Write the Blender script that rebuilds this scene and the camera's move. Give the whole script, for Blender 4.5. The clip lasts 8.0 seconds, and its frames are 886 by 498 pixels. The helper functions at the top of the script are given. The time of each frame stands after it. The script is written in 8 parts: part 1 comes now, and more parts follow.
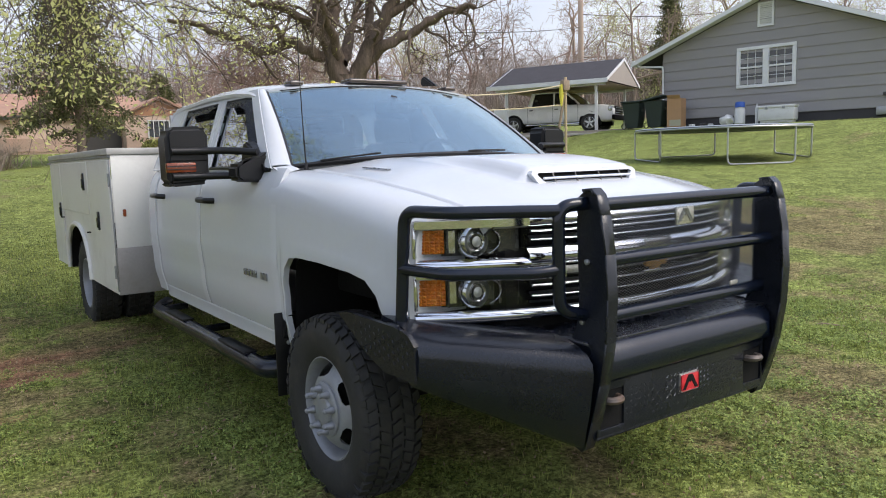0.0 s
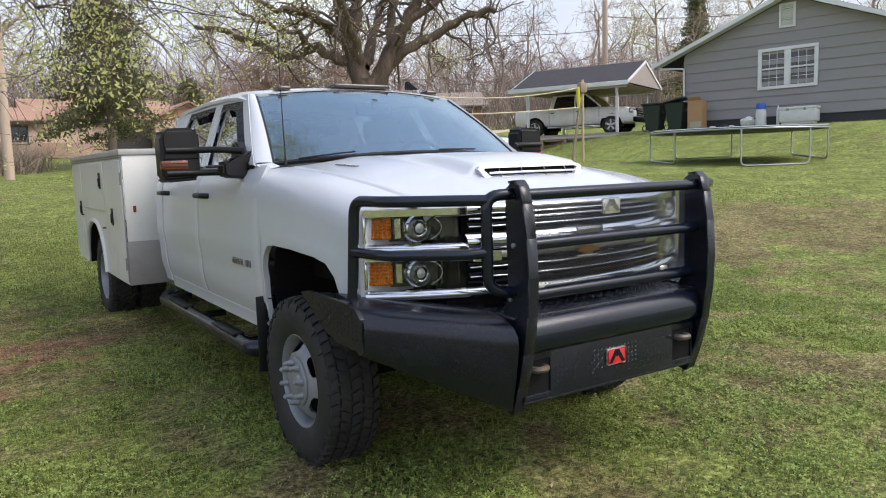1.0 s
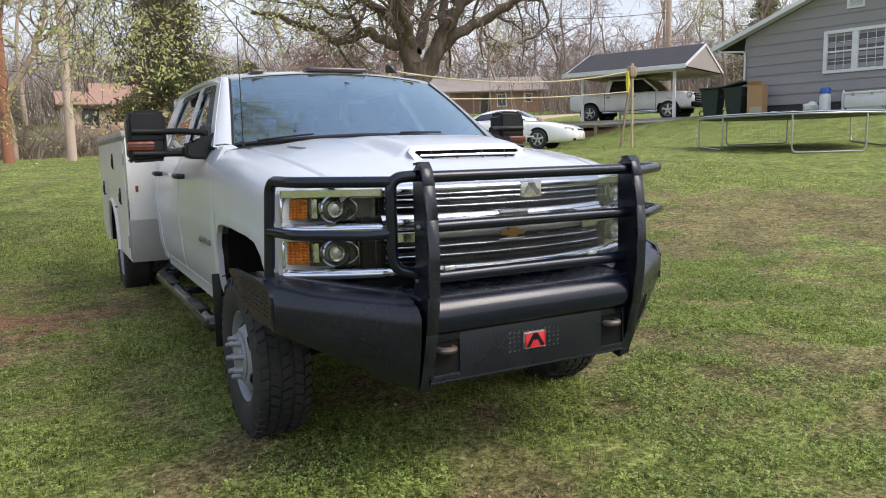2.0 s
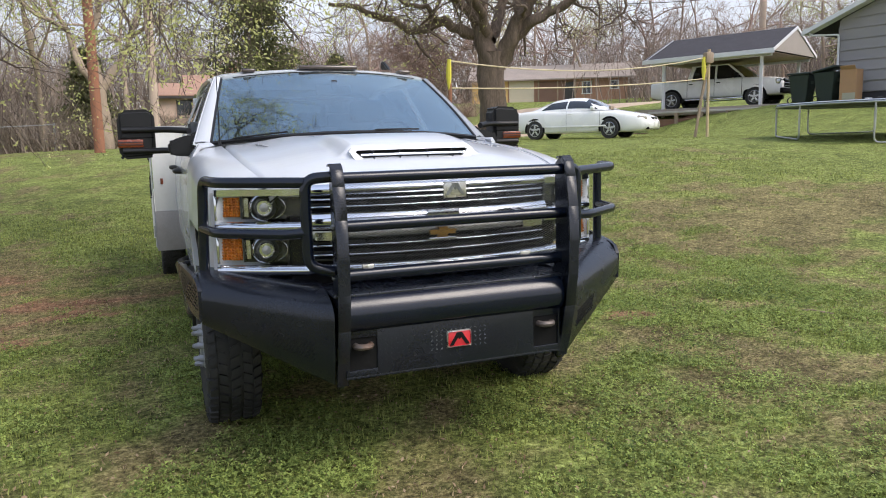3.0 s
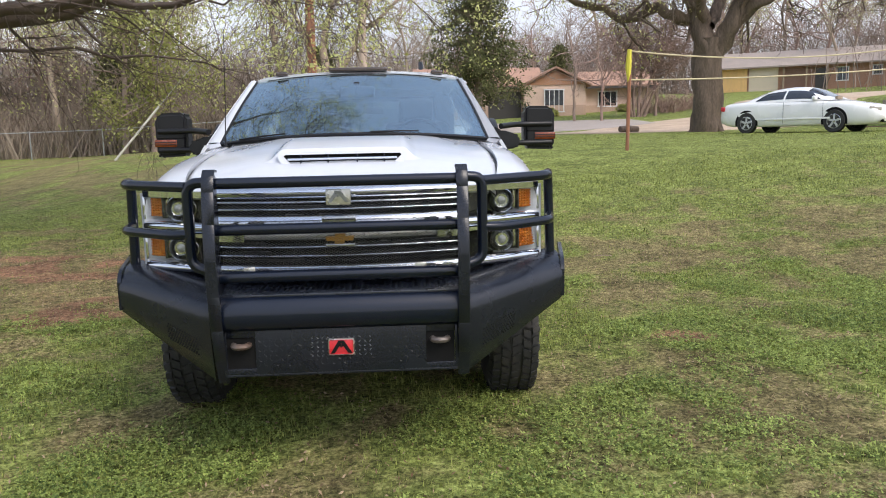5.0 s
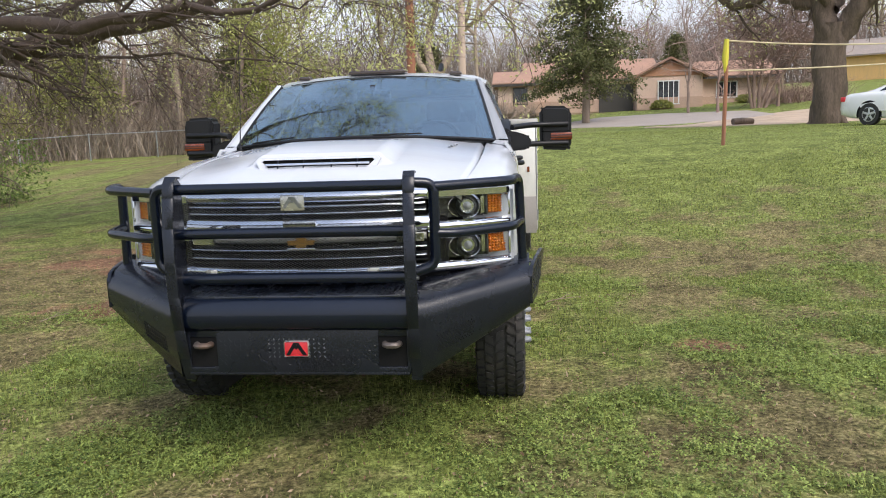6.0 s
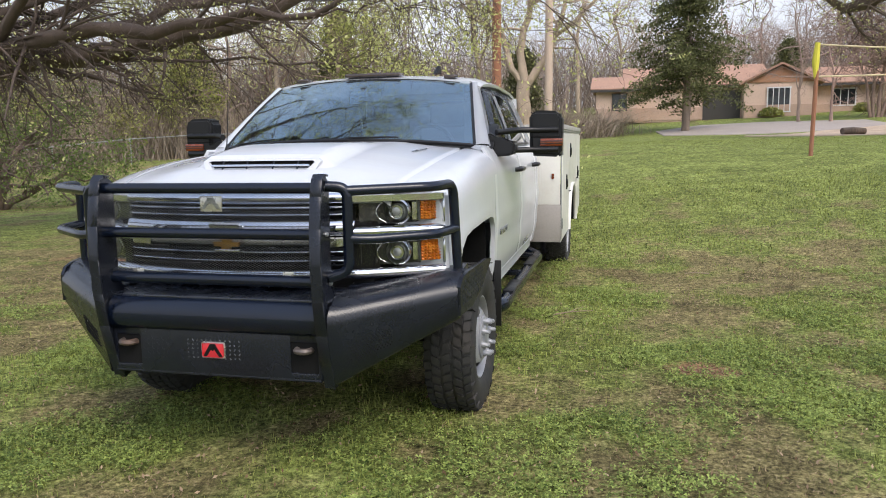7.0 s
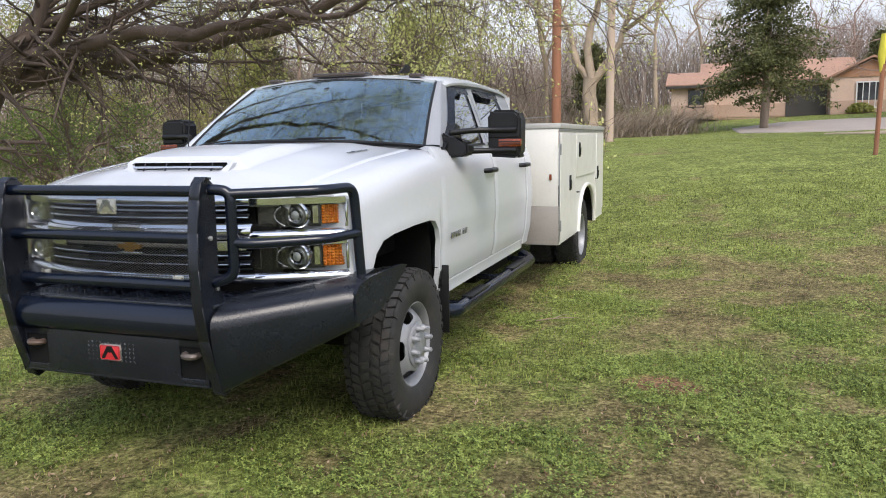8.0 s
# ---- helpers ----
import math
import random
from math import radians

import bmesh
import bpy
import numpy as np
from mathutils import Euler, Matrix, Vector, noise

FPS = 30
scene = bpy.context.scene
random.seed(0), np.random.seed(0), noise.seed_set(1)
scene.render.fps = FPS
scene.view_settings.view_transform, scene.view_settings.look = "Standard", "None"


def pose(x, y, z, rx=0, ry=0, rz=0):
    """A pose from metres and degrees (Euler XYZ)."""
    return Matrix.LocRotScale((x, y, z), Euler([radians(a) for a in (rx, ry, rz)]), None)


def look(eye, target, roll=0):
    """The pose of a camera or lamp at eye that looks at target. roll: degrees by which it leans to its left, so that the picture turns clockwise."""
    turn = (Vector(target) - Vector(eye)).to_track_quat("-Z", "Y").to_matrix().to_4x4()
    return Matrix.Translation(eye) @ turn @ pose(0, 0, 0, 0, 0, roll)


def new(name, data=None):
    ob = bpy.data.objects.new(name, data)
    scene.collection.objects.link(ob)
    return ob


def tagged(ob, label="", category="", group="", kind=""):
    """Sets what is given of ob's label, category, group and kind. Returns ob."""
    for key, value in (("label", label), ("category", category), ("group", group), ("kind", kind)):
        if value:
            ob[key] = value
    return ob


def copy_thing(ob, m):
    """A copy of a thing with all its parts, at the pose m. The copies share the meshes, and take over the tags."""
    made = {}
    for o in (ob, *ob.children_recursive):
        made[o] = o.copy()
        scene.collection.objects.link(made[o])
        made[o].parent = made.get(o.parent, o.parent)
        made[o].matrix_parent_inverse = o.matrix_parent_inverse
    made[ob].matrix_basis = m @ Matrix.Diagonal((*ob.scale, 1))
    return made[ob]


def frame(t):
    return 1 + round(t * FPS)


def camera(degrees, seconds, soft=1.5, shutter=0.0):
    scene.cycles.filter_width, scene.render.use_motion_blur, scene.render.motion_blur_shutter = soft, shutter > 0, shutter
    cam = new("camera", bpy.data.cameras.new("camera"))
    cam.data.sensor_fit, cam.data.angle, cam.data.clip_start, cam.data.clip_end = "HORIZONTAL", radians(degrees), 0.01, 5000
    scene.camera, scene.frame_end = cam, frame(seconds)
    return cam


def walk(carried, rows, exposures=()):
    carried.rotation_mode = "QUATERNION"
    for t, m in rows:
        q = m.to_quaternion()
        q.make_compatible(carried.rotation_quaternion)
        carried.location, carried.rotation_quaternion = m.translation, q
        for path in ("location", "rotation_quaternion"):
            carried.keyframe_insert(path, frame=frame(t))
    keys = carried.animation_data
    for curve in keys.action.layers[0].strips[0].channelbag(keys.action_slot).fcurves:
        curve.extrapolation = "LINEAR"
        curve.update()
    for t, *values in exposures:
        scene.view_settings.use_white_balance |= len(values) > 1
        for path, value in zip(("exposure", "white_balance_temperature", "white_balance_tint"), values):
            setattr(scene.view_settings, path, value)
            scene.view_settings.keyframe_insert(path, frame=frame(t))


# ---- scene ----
cam = camera(61.4, 8.0, soft=1.0)
PATH = [
    (0.0, (0.05, -0.02, 1.48), (1.188, 1.607, 1.242), -1.7),
    (0.5, (-0.018, -0.247, 1.482), (1.104, 1.394, 1.26), -1.8),
    (1.0, (0.12, -0.488, 1.442), (1.197, 1.181, 1.214), -1.8),
    (1.5, (0.332, -0.663, 1.418), (1.35, 1.041, 1.172), -1.6),
    (2.0, (0.623, -0.83, 1.414), (1.553, 0.921, 1.151), -1.4),
    (2.2, (0.741, -0.900, 1.418), (1.633, 0.862, 1.150), -1.4),
    (3.3, (1.438, -1.235, 1.456), (2.067, 0.640, 1.165), -1.6),
    (3.5, (1.585, -1.270, 1.456), (2.154, 0.628, 1.165), -1.7),
    (4.0, (1.974, -1.370, 1.467), (2.386, 0.566, 1.176), -1.5),
    (4.5, (2.344, -1.391, 1.470), (2.608, 0.57, 1.178), -1.1),
    (6.0, (3.389, -1.366, 1.518), (3.194, 0.6, 1.213), -1.8),
    (6.5, (3.784, -1.271, 1.517), (3.443, 0.677, 1.219), -1.4),
    (7.0, (4.15, -1.121, 1.495), (3.688, 0.804, 1.209), -0.9),
    (7.5, (4.528, -0.963, 1.491), (3.96, 0.933, 1.203), -0.8),
    (8.0, (4.871, -0.772, 1.499), (4.208, 1.093, 1.211), -1.0),
]
walk(cam, [(t, look(eye, target, roll)) for t, eye, target, roll in PATH])

# ---- light: a bright overcast spring sky, with a broad weak sun behind thin cloud
SUN_ELEV, SUN_AZ = 48.0, 140.0  # azimuth clockwise from +y
scene.view_settings.exposure = 0.07
world = bpy.data.worlds.new("overcast_sky")
world.use_nodes = True
scene.world = world
wn, wl = world.node_tree.nodes, world.node_tree.links
wn.clear()
w_out, w_bg = wn.new("ShaderNodeOutputWorld"), wn.new("ShaderNodeBackground")
w_sky, w_mix = wn.new("ShaderNodeTexSky"), wn.new("ShaderNodeMix")
w_sky.sky_type, w_sky.sun_disc = "NISHITA", False
w_sky.sun_elevation, w_sky.sun_rotation = radians(SUN_ELEV), radians(SUN_AZ)
w_sky.dust_density, w_sky.air_density, w_sky.ozone_density = 2.5, 1.0, 1.0
w_mix.data_type = "RGBA"
w_tc, w_cl, w_cr = wn.new("ShaderNodeTexCoord"), wn.new("ShaderNodeTexNoise"), wn.new("ShaderNodeValToRGB")
w_cl.inputs["Scale"].default_value, w_cl.inputs["Detail"].default_value = 3.0, 7
w_cr.color_ramp.elements[0].position, w_cr.color_ramp.elements[1].position = 0.38, 0.64
w_cr.color_ramp.elements[0].color, w_cr.color_ramp.elements[1].color = (5.0, 5.2, 5.9, 1), (7.0, 7.05, 7.5, 1)
# thin cloud: thick and white towards the horizon, bluer overhead
w_sep, w_thin = wn.new("ShaderNodeSeparateXYZ"), wn.new("ShaderNodeMapRange")
w_thin.inputs["From Min"].default_value, w_thin.inputs["From Max"].default_value = 0.12, 0.75
w_thin.inputs["To Min"].default_value, w_thin.inputs["To Max"].default_value = 0.95, 0.30
wl.new(w_tc.outputs["Generated"], w_sep.inputs[0])
wl.new(w_sep.outputs["Z"], w_thin.inputs["Value"])
wl.new(w_thin.outputs[0], w_mix.inputs[0])
wl.new(w_tc.outputs["Generated"], w_cl.inputs["Vector"])
wl.new(w_cl.outputs["Fac"], w_cr.inputs["Fac"])
w_gain = wn.new("ShaderNodeVectorMath")
w_gain.operation = "SCALE"
w_gain.inputs["Scale"].default_value = 2.5
wl.new(w_sky.outputs[0], w_gain.inputs[0])
wl.new(w_gain.outputs[0], w_mix.inputs[6])
wl.new(w_cr.outputs["Color"], w_mix.inputs[7])
wl.new(w_mix.outputs[2], w_bg.inputs["Color"])
w_bg.inputs["Strength"].default_value = 0.148
wl.new(w_bg.outputs[0], w_out.inputs[0])

sun = new("sun", bpy.data.lights.new("sun", "SUN"))
sun.data.energy, sun.data.angle, sun.data.color = 1.75, radians(32), (1.0, 0.95, 0.90)
sa, se = radians(SUN_AZ), radians(SUN_ELEV)
sun.matrix_world = look((math.sin(sa) * math.cos(se) * 50, math.cos(sa) * math.cos(se) * 50, math.sin(se) * 50), (0, 0, 0))

# ---- materials
def pmat(name, color, rough=0.5, metal=0.0, var=0.12, scale=3.0, fine=60.0, bump=0.0, coat=0.0, rvar=0.1, dirt=None, dscale=4.0, damt=0.5,
         stretch=(1, 1, 1), coords="Object", rnd=0.0, spec=0.5):
    """A surface with a base colour that varies at two scales, uneven gloss, fine relief and, if given, dirt of a second colour in patches."""
    m = bpy.data.materials.new(name)
    m.use_nodes = True
    n, l = m.node_tree.nodes, m.node_tree.links
    b = n["Principled BSDF"]
    b.inputs["Metallic"].default_value = metal
    b.inputs["Coat Weight"].default_value = coat
    b.inputs["Coat Roughness"].default_value = 0.05
    b.inputs["Specular IOR Level"].default_value = spec
    tc, mp = n.new("ShaderNodeTexCoord"), n.new("ShaderNodeMapping")
    mp.inputs["Scale"].default_value = stretch
    l.new(tc.outputs[coords], mp.inputs["Vector"])
    big, small = n.new("ShaderNodeTexNoise"), n.new("ShaderNodeTexNoise")
    big.inputs["Scale"].default_value, big.inputs["Detail"].default_value = scale, 4
    small.inputs["Scale"].default_value, small.inputs["Detail"].default_value = fine, 3
    for t in (big, small):
        l.new(mp.outputs[0], t.inputs["Vector"])
    add = n.new("ShaderNodeMath")
    add.operation = "ADD"
    l.new(big.outputs["Fac"], add.inputs[0])
    l.new(small.outputs["Fac"], add.inputs[1])
    rng = n.new("ShaderNodeMapRange")
    rng.inputs["From Min"].default_value, rng.inputs["From Max"].default_value = 0.6, 1.4
    rng.inputs["To Min"].default_value, rng.inputs["To Max"].default_value = 1 - var, 1 + var
    l.new(add.outputs[0], rng.inputs["Value"])
    scl = n.new("ShaderNodeVectorMath")
    scl.operation = "SCALE"
    scl.inputs[0].default_value = color[:3]
    value = rng.outputs[0]
    if rnd:
        oi, rr, mm = n.new("ShaderNodeObjectInfo"), n.new("ShaderNodeMapRange"), n.new("ShaderNodeMath")
        rr.inputs["To Min"].default_value, rr.inputs["To Max"].default_value = 1 - rnd, 1 + rnd
        mm.operation = "MULTIPLY"
        l.new(oi.outputs["Random"], rr.inputs["Value"])
        l.new(rr.outputs[0], mm.inputs[0])
        l.new(value, mm.inputs[1])
        value = mm.outputs[0]
    l.new(value, scl.inputs["Scale"])
    col = scl.outputs[0]
    if dirt:
        dn, dr, dm = n.new("ShaderNodeTexNoise"), n.new("ShaderNodeMapRange"), n.new("ShaderNodeMix")
        dn.inputs["Scale"].default_value, dn.inputs["Detail"].default_value, dn.inputs["Roughness"].default_value = dscale, 8, 0.7
        l.new(mp.outputs[0], dn.inputs["Vector"])
        dr.inputs["From Min"].default_value, dr.inputs["From Max"].default_value, dr.inputs["To Max"].default_value = 0.5, 0.68, damt
        l.new(dn.outputs["Fac"], dr.inputs["Value"])
        dm.data_type = "RGBA"
        l.new(dr.outputs[0], dm.inputs[0])
        l.new(col, dm.inputs[6])
        dm.inputs[7].default_value = (*dirt[:3], 1)
        col = dm.outputs[2]
    l.new(col, b.inputs["Base Color"])
    rr2 = n.new("ShaderNodeMapRange")
    rr2.inputs["From Min"].default_value, rr2.inputs["From Max"].default_value = 0.3, 0.7
    rr2.inputs["To Min"].default_value, rr2.inputs["To Max"].default_value = max(0.02, rough - rvar), min(1, rough + rvar)
    l.new(big.outputs["Fac"], rr2.inputs["Value"])
    l.new(rr2.outputs[0], b.inputs["Roughness"])
    if bump:
        bp = n.new("ShaderNodeBump")
        bp.inputs["Strength"].default_value, bp.inputs["Distance"].default_value = min(1, bump), 0.01
        l.new(add.outputs[0], bp.inputs["Height"])
        l.new(bp.outputs[0], b.inputs["Normal"])
    return m


def glassmat(name, tint, clear=0.6, rough=0.02, base=0.05, gloss=(0.97, 0.98, 1.0)):
    """Window glass: a see-through tinted sheet with a mirror gloss that grows towards grazing angles."""
    m = bpy.data.materials.new(name)
    m.use_nodes = True
    n, l = m.node_tree.nodes, m.node_tree.links
    n.clear()
    out, mix, lw = n.new("ShaderNodeOutputMaterial"), n.new("ShaderNodeMixShader"), n.new("ShaderNodeLayerWeight")
    lw.inputs["Blend"].default_value = 0.5
    pw, ma = n.new("ShaderNodeMath"), n.new("ShaderNodeMath")
    pw.operation, ma.operation = "POWER", "MULTIPLY_ADD"
    pw.inputs[1].default_value = 4.0
    ma.inputs[1].default_value, ma.inputs[2].default_value = 1 - base, base
    l.new(lw.outputs["Facing"], pw.inputs[0])
    l.new(pw.outputs[0], ma.inputs[0])
    tr, gl = n.new("ShaderNodeBsdfTransparent"), n.new("ShaderNodeBsdfGlossy")
    tr.inputs[0].default_value = (*[c * clear for c in tint], 1)
    gl.inputs["Roughness"].default_value = rough
    gl.inputs["Color"].default_value = (*gloss, 1)
    l.new(ma.outputs[0], mix.inputs[0])
    l.new(tr.outputs[0], mix.inputs[1])
    l.new(gl.outputs[0], mix.inputs[2])
    l.new(mix.outputs[0], out.inputs[0])
    return m


def leafmat(name, ca, cb, trans=0.35, spread=1.0):
    """Leaves and blades: two colours mixed leaf by leaf, letting some light through."""
    m = bpy.data.materials.new(name)
    m.use_nodes = True
    n, l = m.node_tree.nodes, m.node_tree.links
    n.clear()
    out, mix = n.new("ShaderNodeOutputMaterial"), n.new("ShaderNodeMixShader")
    df, tl = n.new("ShaderNodeBsdfPrincipled"), n.new("ShaderNodeBsdfTranslucent")
    geo, tc, ns = n.new("ShaderNodeNewGeometry"), n.new("ShaderNodeTexCoord"), n.new("ShaderNodeTexNoise")
    ns.inputs["Scale"].default_value, ns.inputs["Detail"].default_value = spread, 3
    l.new(tc.outputs["Object"], ns.inputs["Vector"])
    ad, rg, cm = n.new("ShaderNodeMath"), n.new("ShaderNodeMapRange"), n.new("ShaderNodeMix")
    ad.operation = "ADD"
    l.new(geo.outputs["Random Per Island"], ad.inputs[0])
    l.new(ns.outputs["Fac"], ad.inputs[1])
    rg.inputs["From Min"].default_value, rg.inputs["From Max"].default_value = 0.35, 1.4
    l.new(ad.outputs[0], rg.inputs["Value"])
    cm.data_type = "RGBA"
    cm.inputs[6].default_value, cm.inputs[7].default_value = (*ca, 1), (*cb, 1)
    l.new(rg.outputs[0], cm.inputs[0])
    l.new(cm.outputs[2], df.inputs["Base Color"])
    l.new(cm.outputs[2], tl.inputs["Color"])
    df.inputs["Roughness"].default_value = 0.6
    df.inputs["Specular IOR Level"].default_value = 0.25
    mix.inputs[0].default_value = trans
    l.new(df.outputs[0], mix.inputs[1])
    l.new(tl.outputs[0], mix.inputs[2])
    l.new(mix.outputs[0], out.inputs[0])
    return m


WHITE = pmat("white_truck_paint", (0.545, 0.565, 0.60), 0.2, 0, 0.02, 1.2, 30, coat=0.4, rvar=0.05, spec=0.25, dirt=(0.55, 0.52, 0.47), dscale=2.2, damt=0.12)
BEDWHITE = pmat("white_service_body_paint", (0.72, 0.71, 0.67), 0.4, 0, 0.03, 1.5, 40, coat=0.2, dirt=(0.42, 0.38, 0.32), dscale=3, damt=0.25)
TAN = pmat("tan_grey_guard_panel", (0.30, 0.28, 0.26), 0.55, 0, 0.08, 3, 60, bump=0.05, dirt=(0.22, 0.19, 0.16), damt=0.4)
BLACK = pmat("black_powder_coat", (0.009, 0.011, 0.017), 0.25, 0, 0.3, 4, 150, bump=0.06, rvar=0.07, spec=0.45)
BLACKG = pmat("black_satin_tube", (0.004, 0.007, 0.016), 0.2, 0, 0.2, 4, 120, bump=0.02, rvar=0.06, spec=0.48)
PLASTIC = pmat("black_textured_plastic", (0.008, 0.008, 0.009), 0.4, 0, 0.2, 6, 200, bump=0.08, spec=0.35)
DARK = pmat("dark_underside", (0.008, 0.008, 0.008), 0.85, 0, 0.3, 5, 60, bump=0.1, spec=0.15)
RUBBER = pmat("tyre_rubber", (0.022, 0.022, 0.022), 0.72, 0, 0.25, 5, 80, bump=0.08, dirt=(0.06, 0.05, 0.042), dscale=7, damt=0.5)
CHROME = pmat("chrome", (0.66, 0.68, 0.72), 0.1, 1.0, 0.05, 6, 80, rvar=0.05)
STEEL = pmat("grey_painted_steel", (0.34, 0.35, 0.36), 0.42, 0.6, 0.1, 5, 60, bump=0.04, dirt=(0.2, 0.18, 0.16), damt=0.4)
GALV = pmat("galvanised_steel", (0.45, 0.46, 0.47), 0.4, 0.85, 0.12, 8, 60)
AMBER = pmat("amber_lens", (0.50, 0.135, 0.008), 0.16, 0.15, 0.35, 40, 160, bump=0.3, coat=0.8, dirt=(0.85, 0.36, 0.04), dscale=24, damt=0.7)
REDP = pmat("red_badge", (0.55, 0.03, 0.04), 0.35, 0, 0.08, 20, 90)
GOLD = pmat("gold_emblem", (0.40, 0.22, 0.045), 0.35, 0.4, 0.1, 20, 90)
BADGE = pmat("silver_badge", (0.55, 0.54, 0.50), 0.3, 0.7, 0.1, 20, 90)
GREYTXT = pmat("grey_badge", (0.25, 0.26, 0.28), 0.3, 0.7, 0.1, 20, 90)
LAMPBOWL = pmat("lamp_reflector", (0.55, 0.56, 0.56), 0.18, 1.0, 0.2, 30, 120)
LAMPDARK = pmat("lamp_housing_dark", (0.045, 0.046, 0.046), 0.25, 0.2, 0.2, 20, 90)
LENS = glassmat("clear_lens", (0.98, 0.98, 0.98), 0.99, base=0.012)
# The reflected sky's blue is put into the windscreen's gloss colour.
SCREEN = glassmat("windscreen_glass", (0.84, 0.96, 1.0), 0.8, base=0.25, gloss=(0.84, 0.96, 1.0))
SIDEGLASS = glassmat("tinted_side_glass", (0.5, 0.56, 0.56), 0.22, base=0.26)
CABIN = pmat("grey_cabin_trim", (0.10, 0.10, 0.105), 0.8, 0, 0.15, 5, 120, bump=0.05)
SEAT = pmat("grey_seat_cloth", (0.16, 0.16, 0.165), 0.9, 0, 0.15, 5, 200, bump=0.1)
GRIT = pmat("non_slip_grit", (0.012, 0.015, 0.024), 0.26, 0.0, 0.4, 8, 160, bump=0.15, rvar=0.1, spec=0.9)

# ---- mesh helpers
def mesh_of(bm, name, angle=38, merge=0.0):
    if merge:
        bmesh.ops.remove_doubles(bm, verts=bm.verts, dist=merge)
    bmesh.ops.recalc_face_normals(bm, faces=bm.faces)
    lim = radians(angle)
    for f in bm.faces:
        f.smooth = True
    for e in bm.edges:
        e.smooth = len(e.link_faces) == 2 and e.calc_face_angle(3.2) < lim
    me = bpy.data.meshes.new(name)
    bm.to_mesh(me)
    bm.free()
    return me


def part(name, bm, material, parent=None, label="", angle=38, merge=0.0, off=(0, 0, 0)):
    """Link a bmesh, or a ready mesh, as one object under a thing or a part."""
    me = bm if isinstance(bm, bpy.types.Mesh) else mesh_of(bm, name, angle, merge)
    if any(off):
        me.transform(Matrix.Translation(off))
    for mt in material if isinstance(material, (list, tuple)) else [material]:
        me.materials.append(mt)
    ob = new(name, me)
    ob.parent = parent
    return tagged(ob, label=label)


def thing(name, m, label, category, group="", kind=""):
    ob = new(name)
    ob.empty_display_size = 0.2
    ob.matrix_basis = m
    return tagged(ob, label, category, group, kind)


def tri_mesh(name, verts, faces, smooth=False):
    me = bpy.data.meshes.new(name)
    me.from_pydata(verts, [], faces)
    if smooth:
        me.polygons.foreach_set("use_smooth", [True] * len(me.polygons))
    me.update()
    return me


def face(bm, pts):
    return bm.faces.new([bm.verts.new(p) for p in pts])


def box(bm, c, s, bev=0.0, seg=2, m=None):
    t = bmesh.new()
    bmesh.ops.create_cube(t, size=1.0)
    for v in t.verts:
        v.co = Vector((v.co.x * s[0], v.co.y * s[1], v.co.z * s[2]))
    if bev:
        bmesh.ops.bevel(t, geom=t.edges[:], offset=bev, segments=seg, affect="EDGES", profile=0.5)
    mat = Matrix.Translation(c) @ (m or Matrix())
    bmesh.ops.transform(t, matrix=mat, verts=t.verts)
    me = bpy.data.meshes.new("tmp")
    t.to_mesh(me)
    t.free()
    bm.from_mesh(me)
    bpy.data.meshes.remove(me)
    return bm


def bx(c, s, bev=0.0, seg=2, m=None):
    return box(bmesh.new(), c, s, bev, seg, m)


def tube(bm, pts, r, n=12, caps=True):
    """A round bar along a line of points; r is one radius or one for each point."""
    pts = [Vector(p) for p in pts]
    rs = r if isinstance(r, (list, tuple)) else [r] * len(pts)
    rings, up = [], None
    for i, p in enumerate(pts):
        d = (pts[min(i + 1, len(pts) - 1)] - pts[max(i - 1, 0)]).normalized()
        if up is None:
            up = d.orthogonal().normalized()
        up = (up - d * up.dot(d)).normalized()
        side = d.cross(up)
        rings.append([bm.verts.new(p + (up * math.cos(a) + side * math.sin(a)) * rs[i]) for a in (2 * math.pi * k / n for k in range(n))])
    for a, b in zip(rings, rings[1:]):
        for k in range(n):
            bm.faces.new((a[k], a[(k + 1) % n], b[(k + 1) % n], b[k]))
    if caps:
        bm.faces.new(rings[0][::-1])
        bm.faces.new(rings[-1])
    return bm


def tb(pts, r, n=12):
    return tube(bmesh.new(), pts, r, n)


def bend(pts, r, k=5):
    """A line of points with its corners rounded by r."""
    pts = [Vector(p) for p in pts]
    out = [pts[0]]
    for a, b, c in zip(pts, pts[1:], pts[2:]):
        u, w = (a - b), (c - b)
        rr = min(r, u.length * 0.49, w.length * 0.49)
        p0, p1 = b + u.normalized() * rr, b + w.normalized() * rr
        out += [p0.lerp(b, s).lerp(b.lerp(p1, s), s) for s in (i / k for i in range(k + 1))]
    return out + [pts[-1]]


def lathe(bm, prof, c, n=32, axis="x", sign=1, closed=False):
    """A turned form: prof holds (radius, height along the axis)."""
    rings = []
    for r, h in prof:
        ring = []
        for k in range(n):
            a = 2 * math.pi * k / n
            u, w = r * math.cos(a), r * math.sin(a)
            p = {"x": (h * sign, u, w), "y": (u, h * sign, w), "z": (u, w, h * sign)}[axis]
            ring.append(bm.verts.new(Vector(c) + Vector(p)))
        rings.append(ring)
    pairs = list(zip(rings, rings[1:])) + ([(rings[-1], rings[0])] if closed else [])
    for a, b in pairs:
        for k in range(n):
            bm.faces.new((a[k], a[(k + 1) % n], b[(k + 1) % n], b[k]))
    if not closed:
        for ring, (r, h) in ((rings[0], prof[0]), (rings[-1], prof[-1])):
            if r > 1e-4:
                bm.faces.new(ring)
    return bm


